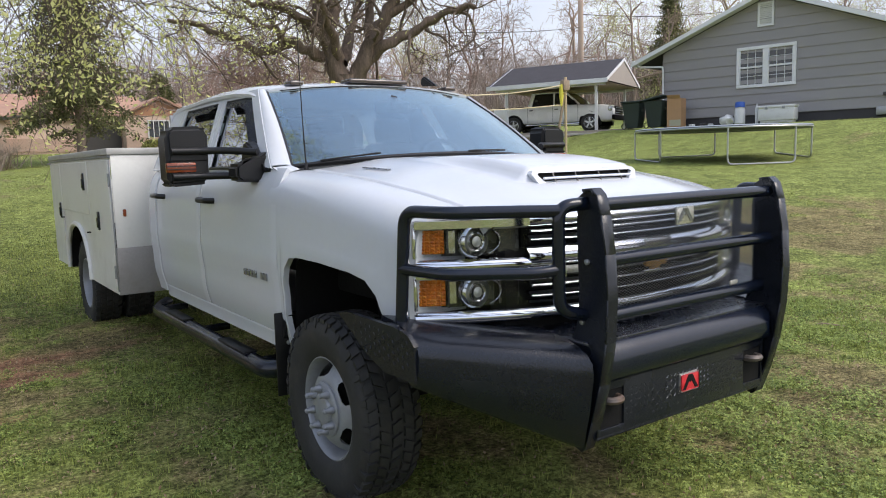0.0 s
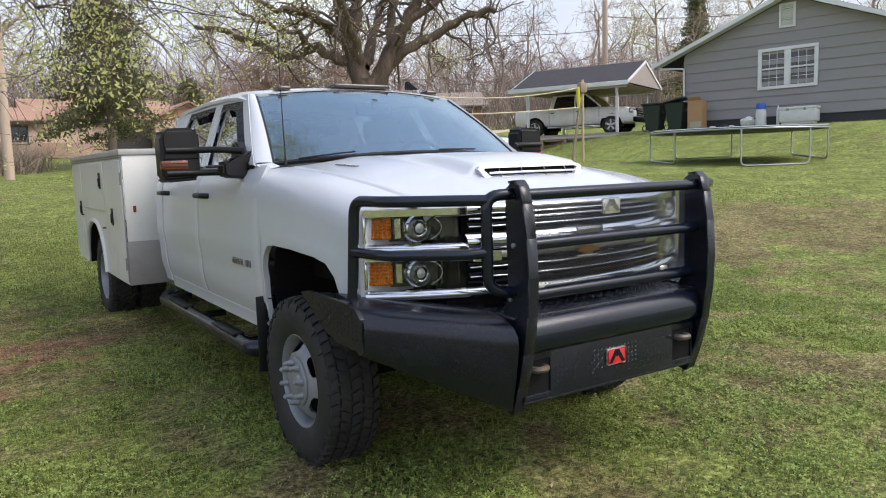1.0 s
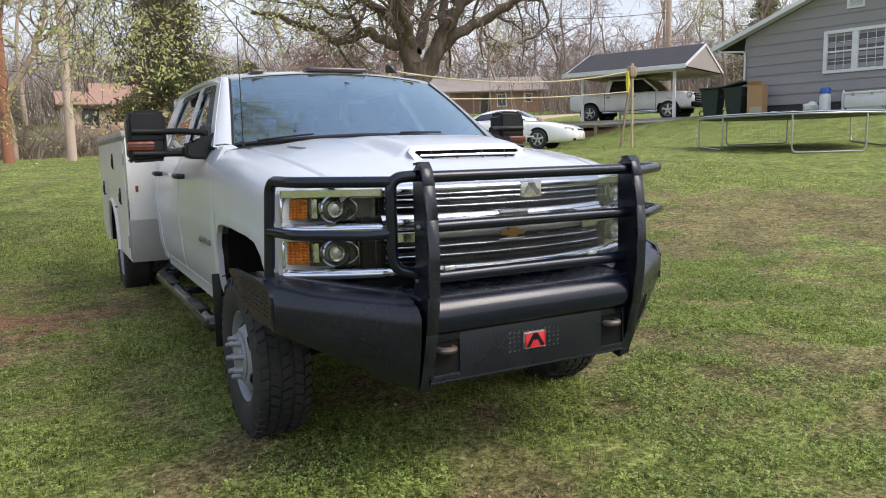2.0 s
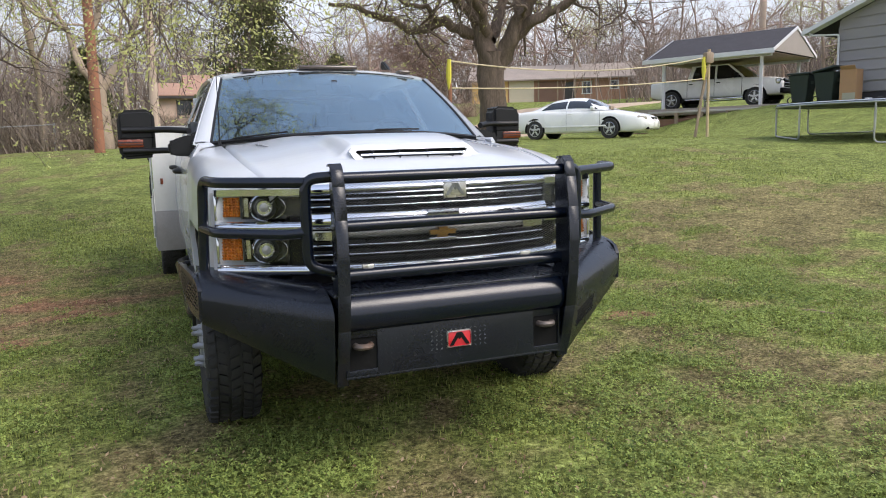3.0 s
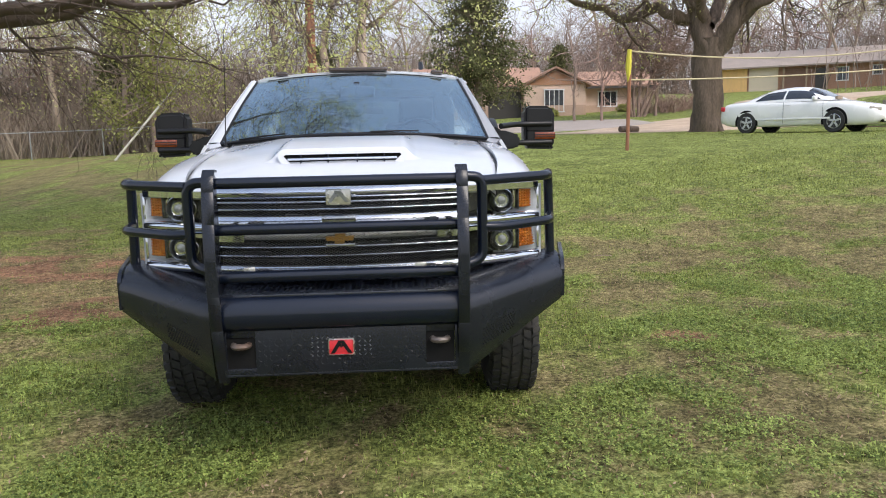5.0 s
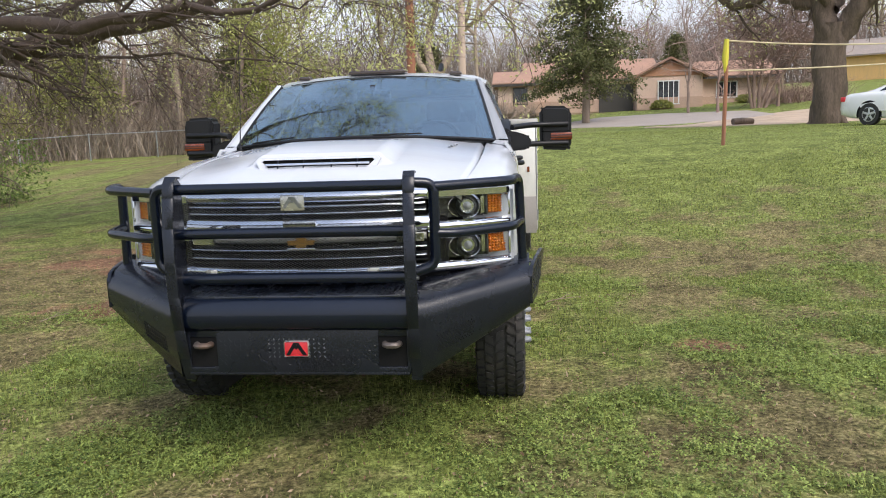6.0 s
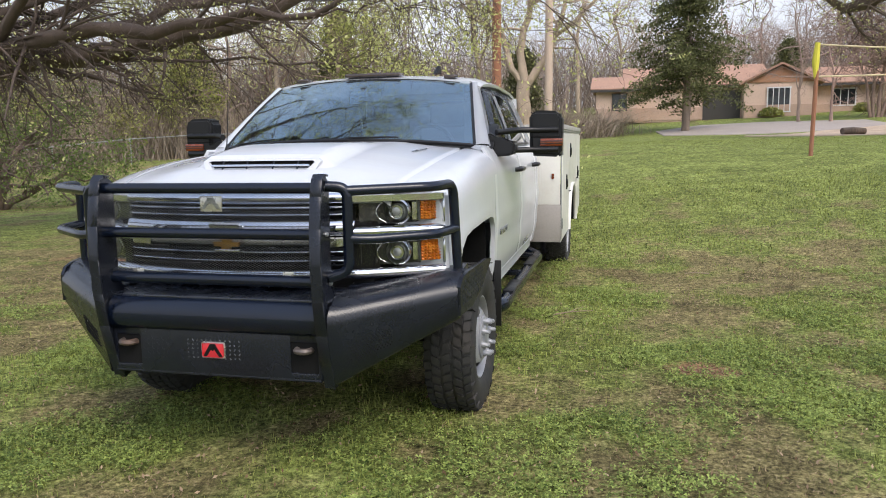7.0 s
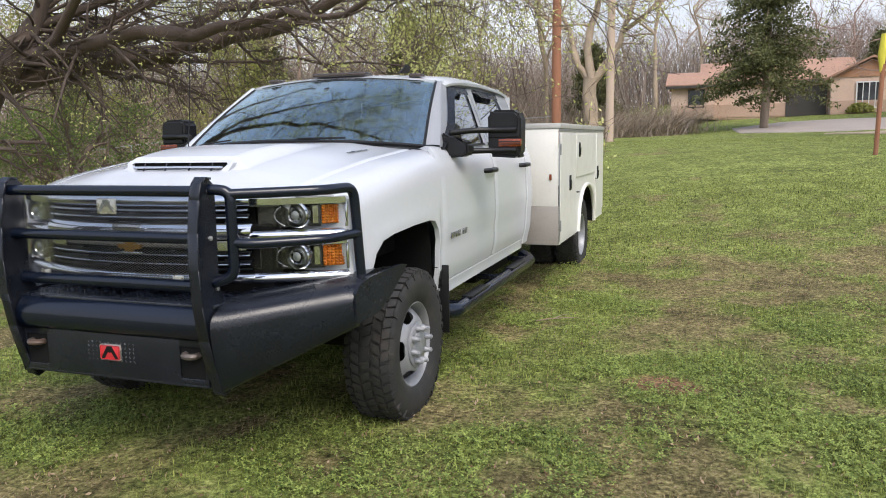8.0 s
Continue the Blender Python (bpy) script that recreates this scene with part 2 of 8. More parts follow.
def grid(bm, fn, nu, nv):
    vs = [[bm.verts.new(fn(i / nu, j / nv)) for j in range(nv + 1)] for i in range(nu + 1)]
    for i in range(nu):
        for j in range(nv):
            bm.faces.new((vs[i][j], vs[i + 1][j], vs[i + 1][j + 1], vs[i][j + 1]))
    return bm


def prism(bm, poly, axis, a, b):
    """A flat outline pushed along an axis from a to b. The outline is given in the two other axes, in order."""
    def at(p, h):
        return {"x": (h, p[0], p[1]), "y": (p[0], h, p[1]), "z": (p[0], p[1], h)}[axis]
    lo, hi = [bm.verts.new(at(p, a)) for p in poly], [bm.verts.new(at(p, b)) for p in poly]
    bm.faces.new(lo[::-1])
    bm.faces.new(hi)
    for i in range(len(poly)):
        j = (i + 1) % len(poly)
        bm.faces.new((lo[i], lo[j], hi[j], hi[i]))
    return bm


def sheet(fn, nu, nv, t, flip=False):
    """A curved panel of thickness t: a grid and its copy pushed inwards along the normals."""
    bm = grid(bmesh.new(), fn, nu, nv)
    if flip:
        bmesh.ops.reverse_faces(bm, faces=bm.faces[:])
    bm.normal_update()
    bmesh.ops.solidify(bm, geom=bm.faces[:], thickness=t)
    return bm


def ss(a, b, x):
    k = min(1.0, max(0.0, (x - a) / (b - a)))
    return k * k * (3 - 2 * k)


def interp(x, xs, ys):
    return float(np.interp(x, xs, ys))


def smooth_interp(x, xs, ys, w):
    return sum(interp(x + w * k, xs, ys) for k in (-1, -0.5, 0, 0.5, 1)) / 5


# ---- the lie of the land: a flat foot, a lawn that rises away from it, a terrace on the house's side
def ground_z(x, y):
    s = 0.5 * x + 0.866 * y
    z = smooth_interp(s, (-60, 2, 6, 8.5, 11, 14, 17, 20, 27, 40, 50, 60, 70, 78, 150, 420), (-0.6, 0.0, 0.05, 0.1, 0.35, 0.75, 1.1, 1.3, 1.38, 1.55, 2.35, 3.1, 4.25, 5.2, 8.0, 14.0), 1.6)
    k = ss(21.5, 25.0, y)
    x0, w = 19.0 + 4.3 * k, 8.0 - 6.2 * k
    z += 1.12 * ss(x0, x0 + w, x) * ss(58, 40, y)
    z -= 0.5 * ss(-1, -14, x) * ss(8, 20, y)
    return z


def bumps(x, y):
    return 0.018 * noise.noise((x * 0.9, y * 0.9, 3.1)) + 0.010 * noise.noise((x * 3.1, y * 3.1, 7.7))

# ---- the ground: one sheet from the truck's foot to the horizon
def steps(lo, hi, fine_lo, fine_hi, d):
    a = list(np.arange(fine_lo, fine_hi, d))
    k, x = d, fine_hi
    while x < hi:
        a.append(x)
        k *= 1.12
        x += k
    k, x = d, fine_lo
    b = []
    while x > lo:
        k *= 1.12
        x -= k
        b.append(x)
    return b[::-1] + a


CLAY_SPOTS = ((-1.4, 7.4, 1.8, 1.2), (0.35, 6.0, 1.0, 0.9), (-0.4, 5.0, 0.9, 0.5), (4.75, 3.7, 0.4, 0.2))


def wear(x, y):
    """How worn the lawn is: below 0 lush, above 0 thin and dry."""
    n = noise.noise
    return 0.07 + 0.5 * n((x * 0.33 + 11.3, y * 0.33, 0.4)) + 0.75 * n((x * 1.15, y * 1.15 + 5.0, 2.0)) + 0.7 * n((x * 3.3 + 2.0, y * 3.3, 6.0)) - 0.5 * ss(5.5, 9.5, y) * ss(-1, 2, x) + 0.45 * math.exp(-((x + 1.2) / 2.0) ** 2 - ((y - 7.0) / 2.6) ** 2) + 0.95 * math.exp(-((x - 9.5) / 3.6) ** 2 - ((y - 7.4) / 2.4) ** 2)


def bare(x, y):
    """How bare the soil lies: 1 in the middle of the clay patches."""
    b = 0.0
    for cx, cy, rx, ry in CLAY_SPOTS:
        d = ((x - cx) / rx) ** 2 + ((y - cy) / ry) ** 2
        b = max(b, 0.80 * math.exp(-d))
    return b + 0.9 * noise.noise((x * 2.1 + 7.0, y * 2.1, 1.0)) * (0.35 + b) + 0.35 * noise.noise((x * 6.0, y * 6.0, 4.0))


def ground_mat():
    m = bpy.data.materials.new("lawn_soil")
    m.use_nodes = True
    n, l = m.node_tree.nodes, m.node_tree.links
    b = n["Principled BSDF"]
    b.inputs["Roughness"].default_value = 0.95
    b.inputs["Specular IOR Level"].default_value = 0.15
    tc = n.new("ShaderNodeTexCoord")
    def ns(scale, detail, rough=0.6):
        t = n.new("ShaderNodeTexNoise")
        t.inputs["Scale"].default_value, t.inputs["Detail"].default_value, t.inputs["Roughness"].default_value = scale, detail, rough
        l.new(tc.outputs["Object"], t.inputs["Vector"])
        return t
    def ramp(src, stops):
        r = n.new("ShaderNodeValToRGB")
        e = r.color_ramp.elements
        while len(e) < len(stops):
            e.new(0.5)
        for k, (p, c) in enumerate(stops):
            e[k].position, e[k].color = p, (*c, 1)
        l.new(src, r.inputs["Fac"])
        return r.outputs["Color"]
    def mix(fac, a, c):
        x = n.new("ShaderNodeMix")
        x.data_type = "RGBA"
        l.new(fac, x.inputs[0])
        l.new(a, x.inputs[6])
        l.new(c, x.inputs[7])
        return x.outputs[2]
    fine, mid, patch, clay = ns(38, 6, 0.75), ns(5.5, 5), ns(0.55, 5, 0.62), ns(0.9, 4, 0.6)
    green = ramp(fine.outputs["Fac"], [(0.36, (0.040, 0.046, 0.014)), (0.5, (0.168, 0.198, 0.050)), (0.64, (0.335, 0.385, 0.118))])
    dry = ramp(fine.outputs["Fac"], [(0.36, (0.050, 0.036, 0.018)), (0.5, (0.170, 0.140, 0.062)), (0.66, (0.37, 0.30, 0.155))])
    soil = ramp(fine.outputs["Fac"], [(0.36, (0.10, 0.052, 0.030)), (0.64, (0.36, 0.205, 0.125))])
    def attr(name, amount):
        t, m2 = n.new("ShaderNodeAttribute"), n.new("ShaderNodeMath")
        t.attribute_name = name
        m2.operation = "MULTIPLY_ADD"
        l.new(mid.outputs["Fac"], m2.inputs[0])
        m2.inputs[1].default_value = amount
        l.new(t.outputs["Fac"], m2.inputs[2])
        return m2.outputs[0]
    f1 = ramp(attr("wear", 0.9), [(0.40, (0, 0, 0)), (0.82, (0.9, 0.9, 0.9))])
    f2 = ramp(attr("bare", 0.5), [(0.66, (0, 0, 0)), (1.15, (1, 1, 1))])
    tuft = ns(11, 4, 0.7)
    tr = n.new("ShaderNodeMapRange")
    tr.inputs["From Min"].default_value, tr.inputs["From Max"].default_value = 0.3, 0.7
    tr.inputs["To Min"].default_value, tr.inputs["To Max"].default_value = 0.45, 1.65
    l.new(tuft.outputs["Fac"], tr.inputs["Value"])
    tv = n.new("ShaderNodeVectorMath")
    tv.operation = "SCALE"
    l.new(mix(f2, mix(f1, green, dry), soil), tv.inputs[0])
    l.new(tr.outputs[0], tv.inputs["Scale"])
    # broad drifts of thicker and thinner growth
    drift = ns(1.6, 5, 0.65)
    dr = n.new("ShaderNodeMapRange")
    dr.inputs["From Min"].default_value, dr.inputs["From Max"].default_value = 0.34, 0.66
    dr.inputs["To Min"].default_value, dr.inputs["To Max"].default_value = 0.72, 1.28
    l.new(drift.outputs["Fac"], dr.inputs["Value"])
    dv = n.new("ShaderNodeVectorMath")
    dv.operation = "SCALE"
    l.new(tv.outputs[0], dv.inputs[0])
    l.new(dr.outputs[0], dv.inputs["Scale"])
    col = dv.outputs[0]
    l.new(col, b.inputs["Base Color"])
    bp = n.new("ShaderNodeBump")
    bp.inputs["Strength"].default_value, bp.inputs["Distance"].default_value = 0.8, 0.04
    l.new(fine.outputs["Fac"], bp.inputs["Height"])
    l.new(bp.outputs[0], b.inputs["Normal"])
    return m


LAWN = ground_mat()
gx, gy = steps(-420, 420, -7, 13, 0.16), steps(-300, 420, -5, 14, 0.16)
gverts = [(x, y, ground_z(x, y) + (bumps(x, y) if -9 < x < 15 and -6 < y < 16 else 0)) for y in gy for x in gx]
W = len(gx)
gfaces = [(j * W + i, j * W + i + 1, (j + 1) * W + i + 1, (j + 1) * W + i) for j in range(len(gy) - 1) for i in range(W - 1)]
gme = tri_mesh("ground", gverts, gfaces, True)
for key, fn in (("wear", wear), ("bare", bare)):
    at = gme.attributes.new(key, "FLOAT", "POINT")
    at.data.foreach_set("value", [fn(v[0], v[1]) for v in gverts])
gme.materials.append(LAWN)
tagged(new("ground", gme), "patchy spring lawn with clover, dead grass and bare clay", "lawn", kind="structure")

# ---- the white service truck; x is measured from its middle line, y along it (front at 1.7), z from the ground datum
TX, TY = 2.42, 4.5
truck = thing("service_truck", pose(TX, TY, 0), "white crew cab work truck with black bumper and service body", "truck")


def tp(name, bm, material, parent=None, label="", angle=38, merge=0.0):
    return part(name, bm, material, parent or truck, label, angle, merge, off=(0, -TY, 0))


def half_w(y):
    return smooth_interp(y, (2.15, 2.3, 2.5, 2.8, 3.3, 5.6), (0.925, 0.96, 0.985, 1.0, 1.0, 0.995), 0.08)


def crown_z(y):
    return smooth_interp(y, (2.0, 2.15, 2.4, 2.8, 3.45, 4.0), (1.255, 1.288, 1.345, 1.40, 1.452, 1.47), 0.1)


def side_x(y, z):
    return half_w(y) - 0.045 * ss(0.82, 0.58, z) - 0.012 * ss(1.1, 1.42, z) - 0.008 * ss(0.95, 0.85, z) * ss(0.7, 0.8, z)


def front_y(x):
    return 1.915 + 0.30 * (abs(x) / 0.95) ** 2.3


ARCH = [(2.39, 0.90), (2.42, 0.97), (2.49, 1.025), (2.60, 1.045), (2.85, 1.06), (3.08, 1.062), (3.17, 1.05), (3.225, 1.0), (3.248, 0.93), (3.252, 0.80), (3.258, 0.70), (3.262, 0.61)]
SHOULDER_Y = (2.20, 2.35, 2.6, 2.85, 3.1, 3.318)
RIM = [(2.225, 0.915), (2.205, 1.03)] + [(y, crown_z(y) - 0.15) for y in SHOULDER_Y] + [(3.318, 1.12), (3.318, 0.95), (3.318, 0.80), (3.318, 0.61)]


def subdivide(line, k):
    out = []
    for a, b in zip(line, line[1:]):
        out += [(a[0] + (b[0] - a[0]) * i / k, a[1] + (b[1] - a[1]) * i / k) for i in range(k)]
    return out + [line[-1]]


def fender(s):
    bm = bmesh.new()
    lo, hi = subdivide(ARCH, 4), subdivide(RIM, 4)
    rows = []
    for (ya, za), (yb, zb) in zip(lo, hi):
        row = [bm.verts.new((s * (side_x(ya, za) - 0.022), ya, za)), bm.verts.new((s * (side_x(ya, za) + 0.006), ya, za))]
        for j in range(1, 7):
            v = j / 6
            y, z = ya + (yb - ya) * v, za + (zb - za) * v
            row.append(bm.verts.new((s * (side_x(y, z) + 0.018 * (1 - v) ** 4), y, z)))
        rows.append(row)
    for a, b in zip(rows, rows[1:]):
        for j in range(7):
            bm.faces.new((a[j], b[j], b[j + 1], a[j + 1]))
    ys = [y for y, z in subdivide([(y, 0) for y in SHOULDER_Y], 4)] + [3.40]
    tops = []
    for y in ys:
        w, t, x0 = half_w(y), crown_z(y), side_x(y, crown_z(y) - 0.15)
        z0 = interp(y, SHOULDER_Y, [crown_z(q) - 0.15 for q in SHOULDER_Y])
        x0 = side_x(y, z0)
        sec = [(x0, z0), (x0 - 0.004, t - 0.115), (x0 - 0.014, t - 0.082), (x0 - 0.034, t - 0.050), (x0 - 0.066, t - 0.024), (x0 - 0.112, t - 0.007), (x0 - 0.20, t + 0.004), (x0 - 0.202, t - 0.03)]
        tops.append([bm.verts.new((s * x, y, z)) for x, z in sec])
    for a, b in zip(tops, tops[1:]):
        for j in range(7):
            bm.faces.new((a[j], b[j], b[j + 1], a[j + 1]))
    # the front end closes behind the lamps
    f = tops[0]
    low = [bm.verts.new((s * 0.70, 2.2, 0.92)), bm.verts.new((s * side_x(2.2, 0.92), 2.215, 0.92))]
    bm.faces.new([*f[:7], low[0], low[1]])
    return tp("fender", bm, WHITE, merge=0.0005, angle=50)


def hood_z(u, x, y):
    z = crown_z(y) + 0.006 + 0.022 * (1 - u * u)
    z += 0.036 * ss(0.76, 0.36, abs(x)) * ss(1.9, 2.3, y)
    z += 0.052 * ss(0.37, 0.29, abs(x)) * ss(2.285, 2.31, y) * ss(3.3, 2.5, y)
    return z


def hood_pt(u, v):
    u = 2 * u - 1
    xe = 0.78 if v > 0.5 else 0.78 - 0.06 * (1 - v / 0.5) ** 2
    x = u * xe
    y0, y1 = front_y(x) + 0.012, 3.40 - 0.16 * (1 - u * u)
    y = y0 + (y1 - y0) * v
    z = hood_z(u, x, y)
    z -= 0.05 * (1 - min(1, v / 0.045)) ** 2 + 0.03 * (1 - min(1, (1 - abs(u)) / 0.03)) ** 2
    return Vector((x, y, z))


for s in (-1, 1):
    fender(s)
hood = tp("hood", sheet(hood_pt, 84, 96, 0.012), WHITE, angle=60)
# hood scoop: a raised mouth that faces forward, with a bright louvre in it
mz = hood_z(0, 0, 2.20)
scoop = bmesh.new()
lip = [(-0.300, mz + 0.066), (0.300, mz + 0.066), (0.315, mz + 0.052), (0.285, mz - 0.004), (-0.285, mz - 0.004), (-0.315, mz + 0.052)]
hole = [(-0.275, mz + 0.055), (0.275, mz + 0.055), (0.285, mz + 0.047), (0.245, mz + 0.010), (-0.245, mz + 0.010), (-0.285, mz + 0.047)]
fr_ = [[scoop.verts.new((x, 2.245 + (z - mz) * 0.55 + dy, z)) for x, z in ring] for ring, dy in ((lip, 0.03), (lip, 0.0), (hole, 0.0), (hole, 0.03))]
for ra, rb in zip(fr_, fr_[1:]):
    for i in range(6):
        scoop.faces.new((ra[i], ra[(i + 1) % 6], rb[(i + 1) % 6], rb[i]))
sc = tp("scoop_frame", scoop, WHITE, hood)
mouth = bmesh.new()
mouth.faces.new([mouth.verts.new((x, 2.262 + (z - mz) * 0.55, z)) for x, z in hole])
tp("scoop_mouth", mouth, DARK, sc)
tp("louvre", tb([(-0.262, 2.256, mz + 0.033), (0, 2.254, mz + 0.034), (0.262, 2.256, mz + 0.033)], 0.0055, 8), CHROME, sc)
tp("louvre", tb([(-0.25, 2.252, mz + 0.013), (0, 2.25, mz + 0.013), (0.25, 2.252, mz + 0.013)], 0.003, 8), STEEL, sc)
for xx in (-0.2, -0.07, 0.07, 0.2):
    tp("louvre_rib", tb([(xx, 2.250, mz + 0.010), (xx, 2.272, mz + 0.054)], 0.004, 6), BLACK, sc)
for s in (-1, 1):
    for k in range(7):
        xx, yy = s * (0.60 + 0.004 * k), 2.93 + 0.028 * k
        tp("hood_badge", bx((xx, yy, hood_z(0.78, xx, yy) + 0.006), (0.022, 0.02, 0.006), 0.002), GREYTXT, hood)
# dark seams round the hood
for name, line in (("hood_seam", [hood_pt(k / 40, 0.0) + Vector((0, -0.004, 0.004)) for k in range(41)]),
                   ("hood_seam", [hood_pt(0.0, k / 30) + Vector((-0.003, 0, 0.006)) for k in range(31)]),
                   ("hood_seam", [hood_pt(1.0, k / 30) + Vector((0.003, 0, 0.006)) for k in range(31)])):
    tp(name, tb(line, 0.004 if len(line) > 31 else 0.0038, 6), PLASTIC, hood)
# the engine bay below
tp("engine_bay", bx((0, 2.75, 1.08), (1.44, 1.15, 0.46), 0.03), DARK)

# ---- doors, pillars, roof
BELT = 1.462


def glass_x(z):
    return 0.932 - (z - BELT) * 0.40 - 0.10 * (z - BELT) ** 2


def body_panel(name, s, y0, y1, z0, z1, parent=None):
    def fn(u, v):
        y, z = y0 + (y1 - y0) * u, z0 + (z1 - z0) * v
        x = side_x(y, z) - interp(z, (1.30, 1.335, 1.37, 1.40, 1.43, 1.462), (0, 0.004, 0.013, 0.026, 0.042, 0.062))
        x -= 0.006 * (1 - min(1, min(u * (y1 - y0), (1 - u) * (y1 - y0), (z1 - z) + 0.0001) / 0.008))
        x += 0.006 * math.exp(-((z - 1.02) / 0.05) ** 2)
        return Vector((s * x, y, z))
    us = 30
    bm = sheet(fn, us, 28, 0.02, s < 0)
    return tp(name, bm, WHITE, parent, angle=55)


def handle(s, y, parent, y_front=None):
    x = s * (side_x(y, 1.28) + 0.012)
    bm = bmesh.new()
    tube(bm, bend([(x - s * 0.02, y - 0.11, 1.285), (x + s * 0.026, y - 0.085, 1.287), (x + s * 0.026, y + 0.085, 1.287), (x - s * 0.02, y + 0.11, 1.285)], 0.03), 0.017, 10)
    tp("door_handle", bm, PLASTIC, parent, "black door handle")


def frame_strip(bm, s, a0, a1, b0, b1, n=8, out=0.0):
    """A strip of the upper cab side between two lines in (y, z)."""
    rows = []
    for i in range(n + 1):
        k = i / n
        p = [(a0[0] + (a1[0] - a0[0]) * k, a0[1] + (a1[1] - a0[1]) * k), (b0[0] + (b1[0] - b0[0]) * k, b0[1] + (b1[1] - b0[1]) * k)]
        row = []
        for j in range(5):
            q = j / 4
            y, z = p[0][0] + (p[1][0] - p[0][0]) * q, p[0][1] + (p[1][1] - p[0][1]) * q
            row.append(bm.verts.new((s * (glass_x(z) + out), y, z)))
        rows.append(row)
    for a, b in zip(rows, rows[1:]):
        for j in range(4):
            bm.faces.new((a[j], b[j], b[j + 1], a[j + 1]))


def pane(name, s, quad, parent, material, inset):
    def fn(u, v):
        a = Vector(quad[0]).lerp(Vector(quad[1]), u)
        b = Vector(quad[3]).lerp(Vector(quad[2]), u)
        p = a.lerp(b, v)
        return Vector((s * (glass_x(p.y) - inset), p.x, p.y))
    return tp(name, sheet(fn, 6, 6, 0.005, s < 0), material, parent)


WF = [(3.60, BELT + 0.005), (4.415, BELT + 0.005), (4.545, 1.868), (4.12, 1.862)]
WR = [(4.525, BELT + 0.005), (5.40, BELT + 0.005), (5.33, 1.862), (4.69, 1.868)]


def cab_side(s):
    door = body_panel("front_door", s, 3.326, 4.497, 0.655, BELT)
    handle(s, 4.33, door)
    rear = body_panel("rear_door", s, 4.503, 5.495, 0.655, BELT)
    handle(s, 5.36, rear)
    body_panel("cab_corner", s, 5.501, 5.69, 0.60, BELT)
    body_panel("rocker_panel", s, 3.326, 5.497, 0.57, 0.65)
    # door frames and pillars
    bm = bmesh.new()
    frame_strip(bm, s, (3.47, BELT - 0.004), (4.07, 1.90), WF[0], WF[3], 8)
    frame_strip(bm, s, (4.07, 1.90), (4.60, 1.90), WF[3], WF[2], 6)
    frame_strip(bm, s, WF[1], WF[2], (4.497, BELT), (4.612, 1.90), 6)
    if s < 0:
        bmesh.ops.reverse_faces(bm, faces=bm.faces[:])
    bmesh.ops.solidify(bm, geom=bm.faces[:], thickness=0.012)
    tp("window_frame", bm, WHITE, door)
    bm = bmesh.new()
    frame_strip(bm, s, (4.503, BELT), (4.618, 1.90), WR[0], WR[3], 6)
    frame_strip(bm, s, (4.618, 1.90), (5.38, 1.90), WR[3], WR[2], 6)
    frame_strip(bm, s, WR[1], WR[2], (5.47, BELT), (5.40, 1.90), 6)
    if s < 0:
        bmesh.ops.reverse_faces(bm, faces=bm.faces[:])
    bmesh.ops.solidify(bm, geom=bm.faces[:], thickness=0.012)
    tp("window_frame", bm, WHITE, rear)
    bm = bmesh.new()
    frame_strip(bm, s, (5.474, BELT - 0.004), (5.404, 1.90), (5.69, BELT - 0.004), (5.665, 1.90), 6)
    if s < 0:
        bmesh.ops.reverse_faces(bm, faces=bm.faces[:])
    bmesh.ops.solidify(bm, geom=bm.faces[:], thickness=0.012)
    tp("rear_pillar", bm, WHITE)
    pane("front_window", s, WF, door, SIDEGLASS, 0.012)
    pane("rear_window", s, WR, rear, SIDEGLASS, 0.012)
    # black weather strips and rain guards over the windows
    for wq, dd in ((WF, door), (WR, rear)):
        bm = bmesh.new()
        for a, b in ((wq[0], wq[1]),):
            tube(bm, [(s * (glass_x(a[1]) + 0.004), a[0], a[1]), (s * (glass_x(b[1]) + 0.004), b[0], b[1])], 0.010, 6)
        tp("weather_strip", bm, PLASTIC, dd)
        bm = bmesh.new()
        lead, top_f, top_b = Vector(wq[0]), Vector(wq[3]), Vector(wq[2])
        if wq is WF:
            line = [lead.lerp(top_f, 0.12), lead.lerp(top_f, 0.5), lead.lerp(top_f, 0.93), top_f.lerp(top_b, 0.25), top_f.lerp(top_b, 0.6), top_b]
        else:
            line = [top_f.lerp(top_b, 0), top_f.lerp(top_b, 0.3), top_f.lerp(top_b, 0.6), top_f.lerp(top_b, 0.85), top_b]
        cen = (Vector(wq[0]) + Vector(wq[1]) + top_f + top_b) / 4
        inner = [p.lerp(cen, 0.25) for p in line]
        outer = [p.lerp(cen, -0.03) for p in line]
        ra = [bm.verts.new((s * (glass_x(p.y) + 0.008), p.x, p.y)) for p in outer]
        rb = [bm.verts.new((s * (glass_x(p.y) + 0.030), p.x, p.y)) for p in inner]
        for i in range(len(ra) - 1):
            bm.faces.new((ra[i], ra[i + 1], rb[i + 1], rb[i]))
        bmesh.ops.solidify(bm, geom=bm.faces[:], thickness=0.004)
        tp("rain_guard", bm, BLACKG, dd, "dark smoked rain guard")
    # door badge
    for k in range(7):
        if k != (4 if s > 0 else 2):
            tp("door_badge", bx((s * (side_x(3.6, 0.93) + 0.005), 3.47 + 0.046 * k, 0.93), (0.008, 0.034, 0.036), 0.003), GREYTXT, door)
    return door, rear


